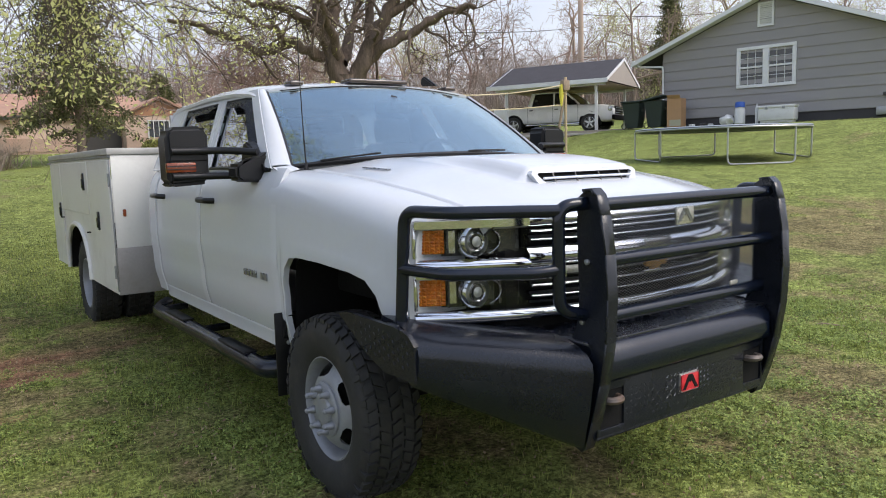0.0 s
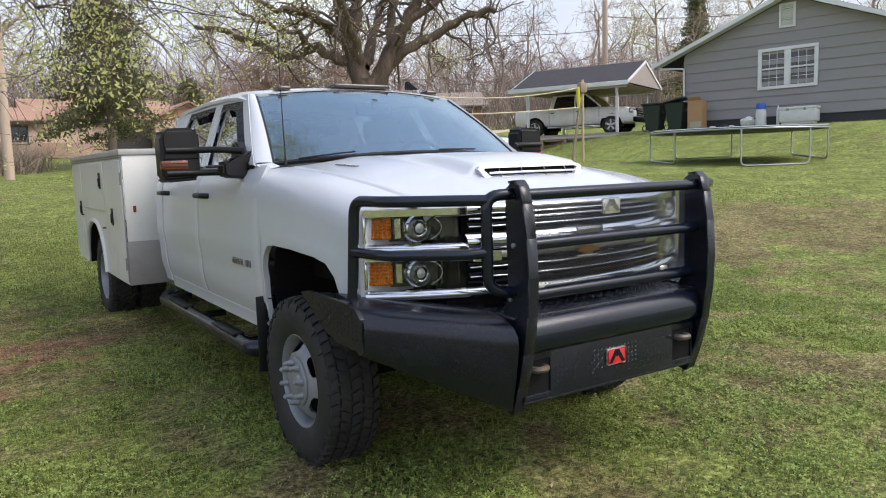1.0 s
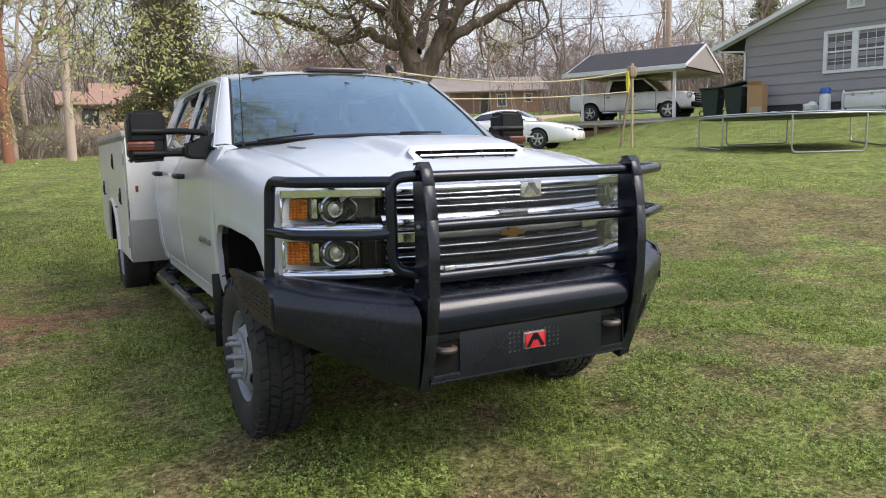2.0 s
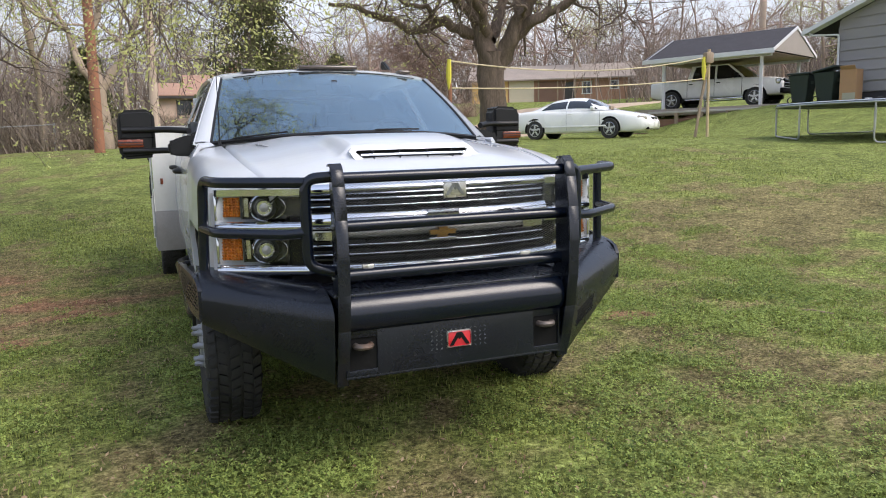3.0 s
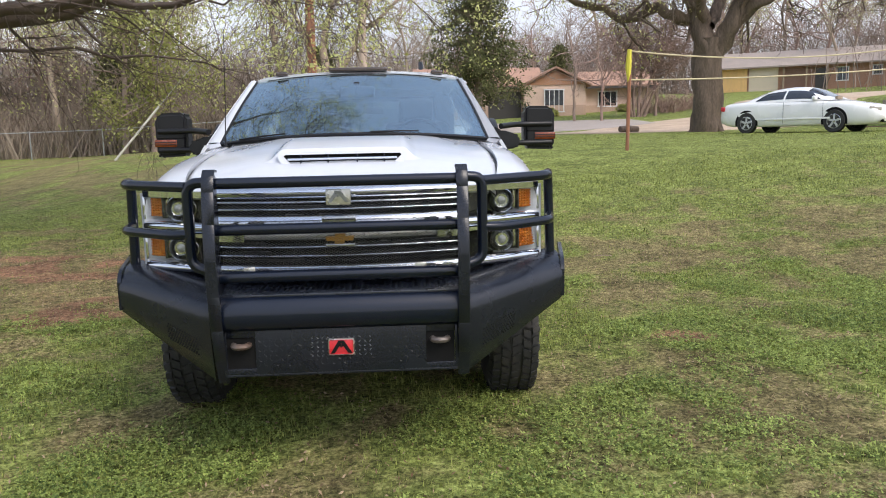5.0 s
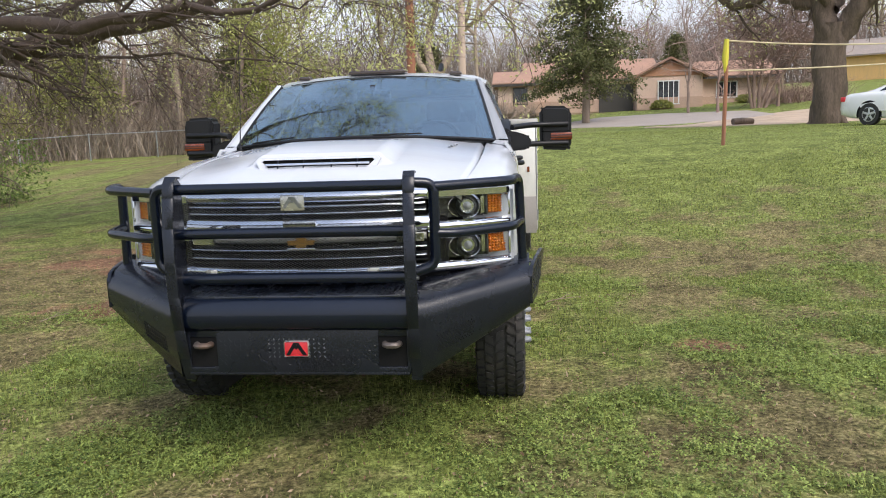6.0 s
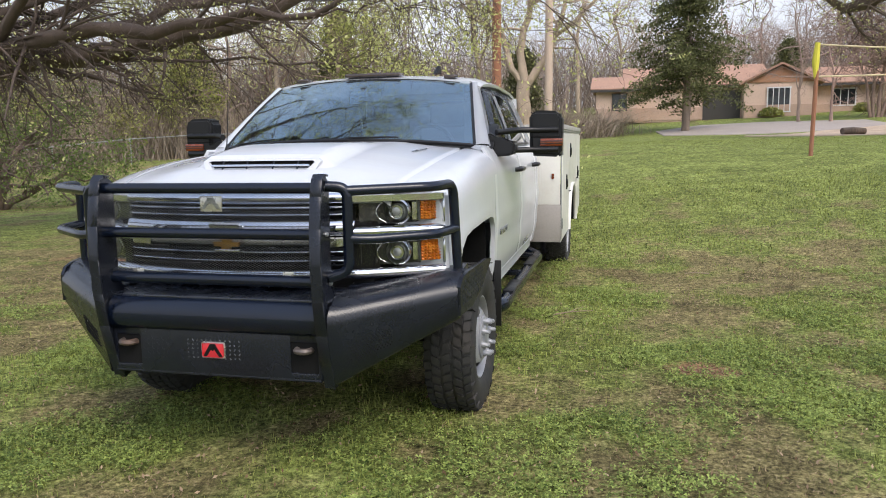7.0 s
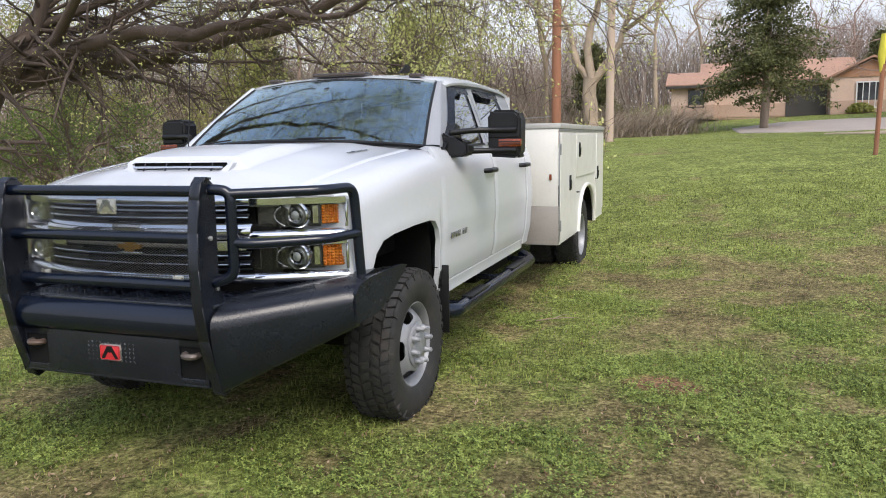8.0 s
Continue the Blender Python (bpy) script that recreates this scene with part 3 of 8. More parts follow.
def ws_pt(u, v, grow=0.0):
    u = 2 * u - 1
    xb, xt = 0.845 + grow, 0.705 + grow
    yb, yt = 3.44 - 0.20 * (1 - u * u), 4.055 - 0.075 * (1 - u * u)
    zb, zt = 1.470 + 0.045 * (1 - u * u), 1.893 + 0.040 * (1 - u * u)
    bow = 0.018 * math.sin(math.pi * v)
    return Vector((u * (xb + (xt - xb) * v), yb + (yt - yb) * v - bow * 0.6, zb + (zt - zb) * v + bow * 0.8))


doors = {s: cab_side(s) for s in (-1, 1)}
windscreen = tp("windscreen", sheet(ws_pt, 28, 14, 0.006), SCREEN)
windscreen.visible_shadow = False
bm = bmesh.new()
for a, b in (((0, 0), (0, 1)), ((0, 1), (1, 1)), ((1, 1), (1, 0)), ((0, 0), (1, 0))):
    tube(bm, [ws_pt(a[0] + (b[0] - a[0]) * k / 16, a[1] + (b[1] - a[1]) * k / 16) + Vector((0, 0.004, -0.006)) for k in range(17)], 0.014, 6)
tp("windscreen_seal", bm, PLASTIC, windscreen, "black rubber seal")
# dark band printed round the edge of the glass
bm = bmesh.new()
for u0, u1, v0, v1 in ((0.0, 0.035, 0, 1), (0.965, 1.0, 0, 1), (0.0, 1.0, 0.0, 0.05), (0, 1, 0.955, 1.0)):
    grid(bm, lambda u, v, a=u0, b=u1, c=v0, d=v1: ws_pt(a + (b - a) * u, c + (d - c) * v) + Vector((0, 0.006, -0.010)), 16 if u1 - u0 > 0.5 else 2, 14 if v1 - v0 > 0.5 else 2)
tp("glass_band", bm, LAMPDARK, windscreen)
for s in (-1, 1):
    bm = bmesh.new()
    rows = []
    for i in range(13):
        v = i / 12
        a = ws_pt(1.0, v, 0.006)
        z = a.z
        c = Vector((glass_x(z) + 0.002, 3.47 + (z - BELT) * 1.37, z))
        mid = a.lerp(c, 0.5) + Vector((0.006, -0.005, 0.005))
        row = [a, a.lerp(mid, 0.5) + Vector((0.003, -0.003, 0.003)), mid, c.lerp(mid, 0.5) + Vector((0.004, -0.001, 0.001)), c]
        rows.append([bm.verts.new((s * p.x, p.y, p.z)) for p in row])
    for a, b in zip(rows, rows[1:]):
        for j in range(4):
            bm.faces.new((a[j], b[j], b[j + 1], a[j + 1]))
    # foot of the pillar down to the fender
    a, c = ws_pt(1.0, 0, 0.006), Vector((glass_x(BELT), 3.47, BELT))
    face(bm, [(s * a.x, a.y, a.z), (s * c.x, c.y, c.z), (s * 0.925, 3.38, 1.43), (s * 0.83, 3.385, 1.452)])
    if s < 0:
        bmesh.ops.reverse_faces(bm, faces=bm.faces[:])
    bmesh.ops.solidify(bm, geom=bm.faces[:], thickness=0.005)
    tp("front_pillar", bm, WHITE, angle=50)


def roof_pt(u, v):
    u = 2 * u - 1
    y0 = 4.055 - 0.080 * (1 - u * u)
    y = y0 + (5.69 - y0) * v
    mid = interp(v, (0, 0.06, 0.2, 0.5, 0.85, 1.0), (1.936, 1.958, 1.978, 1.988, 1.972, 1.945))
    x = 0.775 * u
    z = mid - 0.045 * abs(u) ** 2.5 - 0.06 * max(0, abs(u) - 0.88) ** 1.2 * 6
    return Vector((x, y, z))


roof = tp("roof", sheet(roof_pt, 32, 24, 0.02), WHITE, angle=60)
CLEAR = pmat("smoked_amber_lens", (0.050, 0.036, 0.030), 0.2, 0, 0.2, 20, 90, coat=0.5)
for xx, ww in ((-0.53, 0.085), (0.005, 0.41), (0.56, 0.085)):
    p = roof_pt(0.5 + xx / 1.55, 0.035 if ww < 0.2 else 0.05)
    tp("roof_lamp", bx((xx, p.y, p.z + 0.010), (ww, 0.10 if ww < 0.2 else 0.13, 0.026), 0.010, 3), CLEAR, roof, "smoked amber roof lamp")
fin = bmesh.new()
prism(fin, [(4.02, 1.955), (4.20, 1.970), (4.19, 2.022), (4.165, 2.03)], "x", 0.435, 0.465)
bmesh.ops.bevel(fin, geom=fin.edges[:], offset=0.008, segments=2, affect="EDGES")
tp("roof_antenna", fin, PLASTIC, roof, "black shark fin antenna")
ant = bmesh.new()
tube(ant, [(-0.80, 3.37, 1.45), (-0.80, 3.375, 1.50), (-0.795, 3.40, 1.7), (-0.79, 3.42, 1.95), (-0.785, 3.43, 2.17)], [0.012, 0.004, 0.0026, 0.0022, 0.002], 6)
tp("antenna", ant, PLASTIC, label="thin black whip antenna")
# back of the cab
bm = bmesh.new()
for x0, x1, z0, z1 in ((-0.90, 0.90, 0.6, 1.5), (-0.70, 0.70, 1.86, 1.93), (-0.80, -0.62, 1.5, 1.86), (0.62, 0.80, 1.5, 1.86)):
    box(bm, ((x0 + x1) / 2, 5.675, (z0 + z1) / 2), (x1 - x0, 0.03, z1 - z0))
tp("cab_back", bm, WHITE)
tp("back_window", bx((0, 5.675, 1.68), (1.24, 0.006, 0.36)), SIDEGLASS)
# wipers and cowl
bm = bmesh.new()
grid(bm, lambda u, v: Vector(((2 * u - 1) * 0.84, 3.40 - 0.16 * (1 - (2 * u - 1) ** 2) + 0.045 * v - 0.01, 1.452 + 0.052 * (1 - (2 * u - 1) ** 2) + 0.004 * v)), 20, 2)
tp("cowl", bm, PLASTIC)
for x0, x1 in ((-0.72, -0.42), (0.10, 0.40)):
    w = bmesh.new()
    tube(w, [ws_pt(0.5 + (x0 + (x1 - x0) * k) / 1.69, 0.004 + 0.02 * k) + Vector((0, -0.006, 0.008)) for k in (0, 0.25, 0.5, 0.75, 1)], 0.005, 6)
    tp("wiper", w, PLASTIC, windscreen)

# ---- cabin
cab = tp("dashboard", bx((0, 3.66, 1.36), (1.62, 0.42, 0.22), 0.06, 3), CABIN)
tp("cabin_floor", bx((0, 4.5, 0.72), (1.84, 2.2, 0.06)), CABIN)
wheel_bm = bmesh.new()
tube(wheel_bm, [(0.42 + 0.185 * math.cos(a), 3.93 + 0.05 * math.sin(a), 1.43 + 0.175 * math.sin(a)) for a in (2 * math.pi * k / 24 for k in range(25))], 0.016, 8)
box(wheel_bm, (0.42, 3.91, 1.42), (0.14, 0.05, 0.12), 0.02)
box(wheel_bm, (0.42, 3.92, 1.43), (0.34, 0.025, 0.03), 0.008)
tp("steering_wheel", wheel_bm, PLASTIC)
for xx in (-0.42, 0.42):
    for y0, k in ((4.45, 1.0), (5.28, 0.96)):
        tp("seat_back", bx((xx, y0, 1.26), (0.50, 0.15, 0.70 * k), 0.06, 3, pose(0, 0, 0, -14)), SEAT)
        tp("headrest", bx((xx, y0 + 0.10, 1.66 * k + 0.03), (0.27, 0.10, 0.17), 0.04, 3, pose(0, 0, 0, -10)), SEAT)
        tp("seat_cushion", bx((xx, y0 - 0.28, 0.95), (0.50, 0.52, 0.16), 0.05, 3), SEAT)
tp("rear_view_mirror", bx((0.0, 3.86, 1.80), (0.24, 0.03, 0.075), 0.014, 3), PLASTIC)
tp("mirror_stem", tb([(0, 3.86, 1.80), (0, 3.83, 1.86)], 0.02, 8), PLASTIC)

# ---- towing mirrors
MARKER = pmat("mirror_marker_lens", (0.18, 0.036, 0.010), 0.2, 0, 0.2, 20, 90, coat=0.5)
for s in (-1, 1):
    mm = new("door_mirror")
    mm.parent = truck
    tagged(mm, label="black extended towing mirror with amber marker")
    house = bmesh.new()
    prism(house, [(1.145, 1.392), (1.335, 1.382), (1.352, 1.40), (1.355, 1.645), (1.33, 1.678), (1.165, 1.684), (1.14, 1.66)], "y", 3.775, 3.93)
    bmesh.ops.bevel(house, geom=house.edges[:], offset=0.022, segments=3, affect="EDGES")
    for v in house.verts:
        v.co.x *= s
    hb = part("mirror_housing", house, PLASTIC, mm, off=(0, -TY, 0))
    part("marker_lamp", bx((s * 1.285, 3.785, 1.478), (0.146, 0.034, 0.050), 0.008), MARKER, mm, "dark amber marker lens", off=(0, -TY, 0))
    for z in (1.470, 1.486):
        part("marker_rib", bx((s * 1.285, 3.767, z), (0.142, 0.006, 0.004)), PLASTIC, mm, off=(0, -TY, 0))
    part("housing_groove", bx((s * 1.247, 3.776, 1.512), (0.19, 0.008, 0.008), 0.002), DARK, mm, off=(0, -TY, 0))
    part("mirror_glass", bx((s * 1.25, 3.933, 1.53), (0.17, 0.006, 0.25), 0.002), CHROME, mm, off=(0, -TY, 0))
    for z, z2 in ((1.545, 1.558), (1.425, 1.432)):
        arm = tb(bend([(s * 0.955, 3.60, z), (s * 1.07, 3.72, z2), (s * 1.17, 3.765, z2), (s * 1.33, 3.775, z2)], 0.05), 0.019, 10)
        part("mirror_arm", arm, PLASTIC, mm, off=(0, -TY, 0))
    foot = bmesh.new()
    prism(foot, [(3.485, 1.438), (3.87, 1.438), (3.86, 1.55), (3.82, 1.605), (3.78, 1.60), (3.60, 1.51)], "x", 0.868, 0.946)
    bmesh.ops.bevel(foot, geom=foot.edges[:], offset=0.012, segments=2, affect="EDGES")
    arm_root = bmesh.new()
    prism(arm_root, [(0.90, 1.402), (0.95, 1.392), (1.05, 1.398), (1.078, 1.414), (1.078, 1.480), (1.05, 1.498), (0.98, 1.500), (0.94, 1.53), (0.90, 1.55)], "y", 3.575, 3.705)
    bmesh.ops.bevel(arm_root, geom=arm_root.edges[:], offset=0.014, segments=2, affect="EDGES")
    for v in arm_root.verts:
        v.co.x *= s
    part("mirror_bracket", arm_root, PLASTIC, mm, off=(0, -TY, 0))
    for v in foot.verts:
        v.co.x *= s
    part("mirror_foot", foot, PLASTIC, mm, off=(0, -TY, 0))

# ---- nose: grille, lamps, chrome
def nose(name, x0, x1, z0, z1, material, push=0.0, thick=0.02, parent=None, n=14, label="", bulge=0.0):
    """A panel of the nose that follows its curve in plan; bulge rounds it from top to bottom."""
    def fn(u, v):
        x = x0 + (x1 - x0) * u
        return Vector((x, front_y(x) + push + bulge * (2 * v - 1) ** 2, z0 + (z1 - z0) * v))
    return tp(name, sheet(fn, n, 8 if bulge else 3, thick), material, parent, label, angle=60)


STRIPM = pmat("dull_textured_chrome", (0.42, 0.42, 0.40), 0.35, 0.7, 0.35, 60, 200, bump=0.4)
grille = nose("grille", -0.56, 0.56, 0.90, 1.27, DARK, 0.06, n=20)
nose("grille_rim", -0.57, 0.57, 1.228, 1.276, CHROME, -0.004, 0.006, grille, 24, "", 0.018)
for z, h in ((1.212, 0.010), (1.180, 0.010), (1.012, 0.010), (0.972, 0.010)):
    nose("grille_bar", -0.56, 0.56, z - h / 2 - 0.002, z + h / 2 + 0.002, CHROME, 0.0, 0.004, grille, 24, "", 0.012)
for z in (1.232, 1.192, 1.152, 1.138, 1.045, 1.025, 0.985, 0.95):
    nose("grille_slat", -0.56, 0.56, z - 0.006, z + 0.004, BLACK, 0.018, 0.03, grille, 24)
nose("grille_strip", -0.56, 0.56, 1.046, 1.076, STRIPM, 0.004, 0.006, grille, 24, "pale textured strip", 0.006)
nose("grille_crossbar", -0.575, 0.575, 1.084, 1.152, CHROME, -0.014, 0.006, grille, 24, "", 0.022)
nose("grille_sill", -0.58, 0.58, 0.890, 0.932, CHROME, -0.014, 0.006, grille, 24, "", 0.02)
for s in (-1, 1):
    nose("grille_marker", min(s * 0.43, s * 0.55), max(s * 0.43, s * 0.55), 1.036, 1.072, LAMPBOWL, -0.004, 0.02, grille, 6, "pale marker lamp")
bow = bmesh.new()
prism(bow, [(-0.058, 1.040), (-0.022, 1.040), (-0.026, 1.028), (0.018, 1.028), (0.022, 1.040), (0.058, 1.040), (0.064, 1.060), (0.026, 1.060), (0.022, 1.072), (-0.022, 1.072), (-0.018, 1.060), (-0.064, 1.060)], "y", 1.893, 1.91)
tp("grille_emblem", bow, GOLD, grille, "gold bow shaped emblem")
tp("emblem_rim", bx((0, 1.905, 1.020), (0.13, 0.012, 0.016), 0.004), CHROME, grille)
tp("grille_crest", bx((0, 1.890, 1.138), (0.15, 0.02, 0.03), 0.006), CHROME, grille)


PROJECTOR = pmat("projector_glass", (0.26, 0.28, 0.27), 0.05, 0.3, 0.3, 16, 60, coat=1, rvar=0.03)


def headlamp(s, z0, z1, zc):
    lamp = nose("headlamp", min(s * 0.57, s * 0.935), max(s * 0.57, s * 0.935), z0, z1, LAMPDARK, 0.075, 0.02, None, 14, "headlamp with amber corner and round projector")
    def piece(name, xa, xb, za, zb, mt, push, th, lab=""):
        nose(name, min(s * xa, s * xb), max(s * xa, s * xb), za, zb, mt, push, th, lamp, 8, lab)
    # amber corner: a field of small prisms behind the clear cover
    am, nx, nz = bmesh.new(), 6, 7
    for i in range(nx):
        for j in range(nz):
            xa, xb = 0.838 + 0.088 * i / nx, 0.838 + 0.088 * (i + 1) / nx
            za, zb = z0 + 0.014 + (z1 - z0 - 0.026) * j / nz, z0 + 0.014 + (z1 - z0 - 0.026) * (j + 1) / nz
            q = [am.verts.new((s * x, front_y(x) + 0.022, z)) for x, z in ((xa, za), (xb, za), (xb, zb), (xa, zb))]
            t = am.verts.new((s * (xa + xb) / 2, front_y(xb) + 0.010, (za + zb) / 2 + 0.003 * (i % 2)))
            for e in range(4):
                am.faces.new((q[e], q[(e + 1) % 4], t))
    tp("turn_signal", am, AMBER, lamp, "amber turn signal", angle=5, merge=0.0004)
    piece("signal_rim", 0.832, 0.838, z0 + 0.008, z1 - 0.008, LAMPDARK, 0.008, 0.03)
    yc = front_y(0.752)
    b = bmesh.new()
    lathe(b, [(0.060, 0.01), (0.060, -0.022), (0.054, -0.030), (0.049, -0.014), (0.044, 0.012)], (s * 0.746, yc + 0.030, zc), 32, "y")
    tp("lamp_ring", b, LAMPBOWL, lamp, "bright projector ring")
    b = bmesh.new()
    lathe(b, [(0.045, 0.012), (0.042, -0.008), (0.034, -0.022), (0.018, -0.031), (0.0001, -0.034)], (s * 0.746, yc + 0.030, zc), 28, "y")
    tp("projector", b, PROJECTOR, lamp)
    b = bmesh.new()
    lathe(b, [(0.030, -0.030), (0.033, -0.034), (0.036, -0.026)], (s * 0.746, yc + 0.030, zc), 28, "y")
    tp("projector_ring", b, LAMPBOWL, lamp)
    # side reflector and the curved inner shroud
    piece("reflector", 0.806, 0.828, zc - 0.040, zc + 0.040, LAMPBOWL, 0.020, 0.03)
    tp("lamp_shroud", tb([(s * (0.746 - 0.088 * math.cos(q)), front_y(0.746 - 0.088 * math.cos(q)) + 0.020, zc + 0.056 * math.sin(q)) for q in (-1.0 + 2.0 * k / 12 for k in range(13))], 0.0028, 6), LAMPBOWL, lamp)
    piece("lamp_fin", 0.585, 0.655, z0 + 0.012, z1 - 0.012, LAMPDARK, 0.035, 0.012)
    piece("lamp_cover", 0.575, 0.935, z0 + 0.004, z1 - 0.004, LENS, 0.004, 0.004)
    nose("lamp_rim", min(s * 0.57, s * 0.94), max(s * 0.57, s * 0.94), z1 - 0.006, z1 + (0.022 if z0 > 1.1 else 0.010), CHROME, -0.006, 0.06, lamp, 14)
    b = bmesh.new()
    box(b, (s * 0.938, front_y(0.938) + 0.03, (z0 + z1) / 2), (0.012, 0.07, z1 - z0), 0.003)
    tp("lamp_edge", b, CHROME, lamp)
    return lamp


for s in (-1, 1):
    headlamp(s, 1.128, 1.240, 1.184)
    headlamp(s, 0.938, 1.060, 1.000)
    nose("chrome_band", min(s * 0.57, s * 0.945), max(s * 0.57, s * 0.945), 1.072, 1.122, CHROME, -0.012, 0.006, None, 14, "", 0.024)
    nose("chrome_sill", min(s * 0.57, s * 0.945), max(s * 0.57, s * 0.945), 0.884, 0.932, CHROME, -0.012, 0.006, None, 14, "", 0.022)
    nose("nose_corner", min(s * 0.94, s * 0.958), max(s * 0.94, s * 0.958), 0.90, 1.25, WHITE, 0.0, 0.05, None, 2)
nose("nose_cap", -0.945, 0.945, 1.246, 1.262, WHITE, 0.02, 0.16, None, 30)

# ---- black steel bumper
bumper = new("bumper")
bumper.parent = truck
tagged(bumper, label="black welded steel bumper with diamond plate")


def bp_(name, bm, material, label="", angle=38, parent=None):
    return part(name, bm, material, parent or bumper, label, angle, off=(0, -TY, 0))


def lozenges(place, nu, nv, du, dv):
    """A field of raised diamond studs; place(u, v) gives point and the two directions in the plate."""
    vs, fs = [], []
    for i in range(nu):
        for j in range(nv):
            c, a, b = place((i + 0.5) / nu, (j + 0.5) / nv)
            nn = a.cross(b).normalized() * 0.0022
            p, q = (a + b).normalized(), (a - b).normalized()
            if (i + j) % 2:
                p, q = q, -p
            k = len(vs)
            vs += [c - p * du, c + q * dv, c + p * du, c - q * dv, c + nn + p * du * 0.3, c + nn - p * du * 0.3]
            fs += [(k, k + 1, k + 5), (k + 1, k + 4, k + 5), (k + 1, k + 2, k + 4), (k + 2, k + 3, k + 4), (k + 3, k + 5, k + 4), (k + 3, k, k + 5)]
    return tri_mesh("tread_studs", vs, fs)


# middle: rolled top edge, deck and face plate
roll = bmesh.new()
sec = [(1.775, 0.838), (1.745, 0.826), (1.722, 0.803), (1.708, 0.772), (1.706, 0.738), (1.714, 0.706), (1.735, 0.686), (1.76, 0.684), (1.80, 0.80)]
prism(roll, sec, "x", -0.495, 0.505)
bp_("rolled_edge", roll, BLACKG, angle=60)
bp_("deck", bx((0.005, 1.90, 0.832), (1.08, 0.30, 0.012), 0.003), GRIT, "black diamond plate deck")
bp_("deck_studs", lozenges(lambda u, v: (Vector((-0.52 + 1.05 * u, 1.79 + 0.22 * v, 0.839)), Vector((1, 0, 0)), Vector((0, 1, 0))), 42, 9, 0.011, 0.004), BLACKG)
fp = None
for x0, x1, z0, z1 in ((-0.365, 0.365, 0.492, 0.70), (-0.50, 0.505, 0.655, 0.70), (-0.50, 0.505, 0.492, 0.518), (-0.5, -0.485, 0.5, 0.68), (0.49, 0.505, 0.5, 0.68)):
    fq = bp_("face_plate", bx(((x0 + x1) / 2, 1.748, (z0 + z1) / 2), (x1 - x0, 0.012 if x1 - x0 < 0.8 else 0.010, z1 - z0), 0.002), BLACK)
    fp = fp or fq
bp_("plate_studs", lozenges(lambda u, v: (Vector((-0.36 + 0.72 * u, 1.7415, 0.522 + 0.13 * v)), Vector((0, 0, 1)), Vector((1, 0, 0))), 30, 6, 0.010, 0.004), BLACK, parent=fp)
WORN = pmat("worn_bare_studs", (0.22, 0.23, 0.24), 0.4, 0.5, 0.3, 30, 160, dirt=(0.01, 0.012, 0.02), dscale=30, damt=1.0)
bp_("worn_studs", lozenges(lambda u, v: (Vector((-0.135 + 0.27 * u, 1.7408, 0.556 + 0.098 * v)), Vector((0, 0, 1)), Vector((1, 0, 0))), 12, 5, 0.007, 0.003), WORN, "studs worn to bare metal", parent=fp)
bp_("lower_lip", bx((0, 1.80, 0.486), (1.0, 0.11, 0.012), 0.003), BLACK)
for s in (-1, 1):
    hk = bmesh.new()
    box(hk, (s * 0.425, 1.85, 0.59), (0.125, 0.20, 0.15))
    bp_("hook_recess", hk, DARK)
    hk = bmesh.new()
    tube(hk, bend([(s * 0.46, 1.80, 0.62), (s * 0.455, 1.715, 0.622), (s * 0.395, 1.715, 0.622), (s * 0.39, 1.80, 0.62)], 0.03), 0.014, 8)
    bp_("tow_hook", hk, pmat("rusty_tow_steel", (0.13, 0.11, 0.10), 0.5, 0.5, 0.2, 9, 80, dirt=(0.20, 0.09, 0.04), damt=0.7), "worn steel tow hook")
# red badge on the face plate
bd = bp_("badge_plate", bx((0.0, 1.738, 0.603), (0.112, 0.006, 0.072), 0.008, 2), BADGE, "silver rimmed red badge")
bp_("badge_field", bx((0.0, 1.7335, 0.603), (0.102, 0.004, 0.062), 0.006, 2), REDP, parent=bd)
for s in (-1, 1):
    ch = bmesh.new()
    prism(ch, [(s * 0.0005, 0.631), (s * 0.012, 0.631), (s * 0.046, 0.576), (s * 0.029, 0.576), (s * 0.008, 0.608), (s * 0.0005, 0.600)], "y", 1.729, 1.7325)
    bp_("badge_mark", ch, DARK, parent=bd)
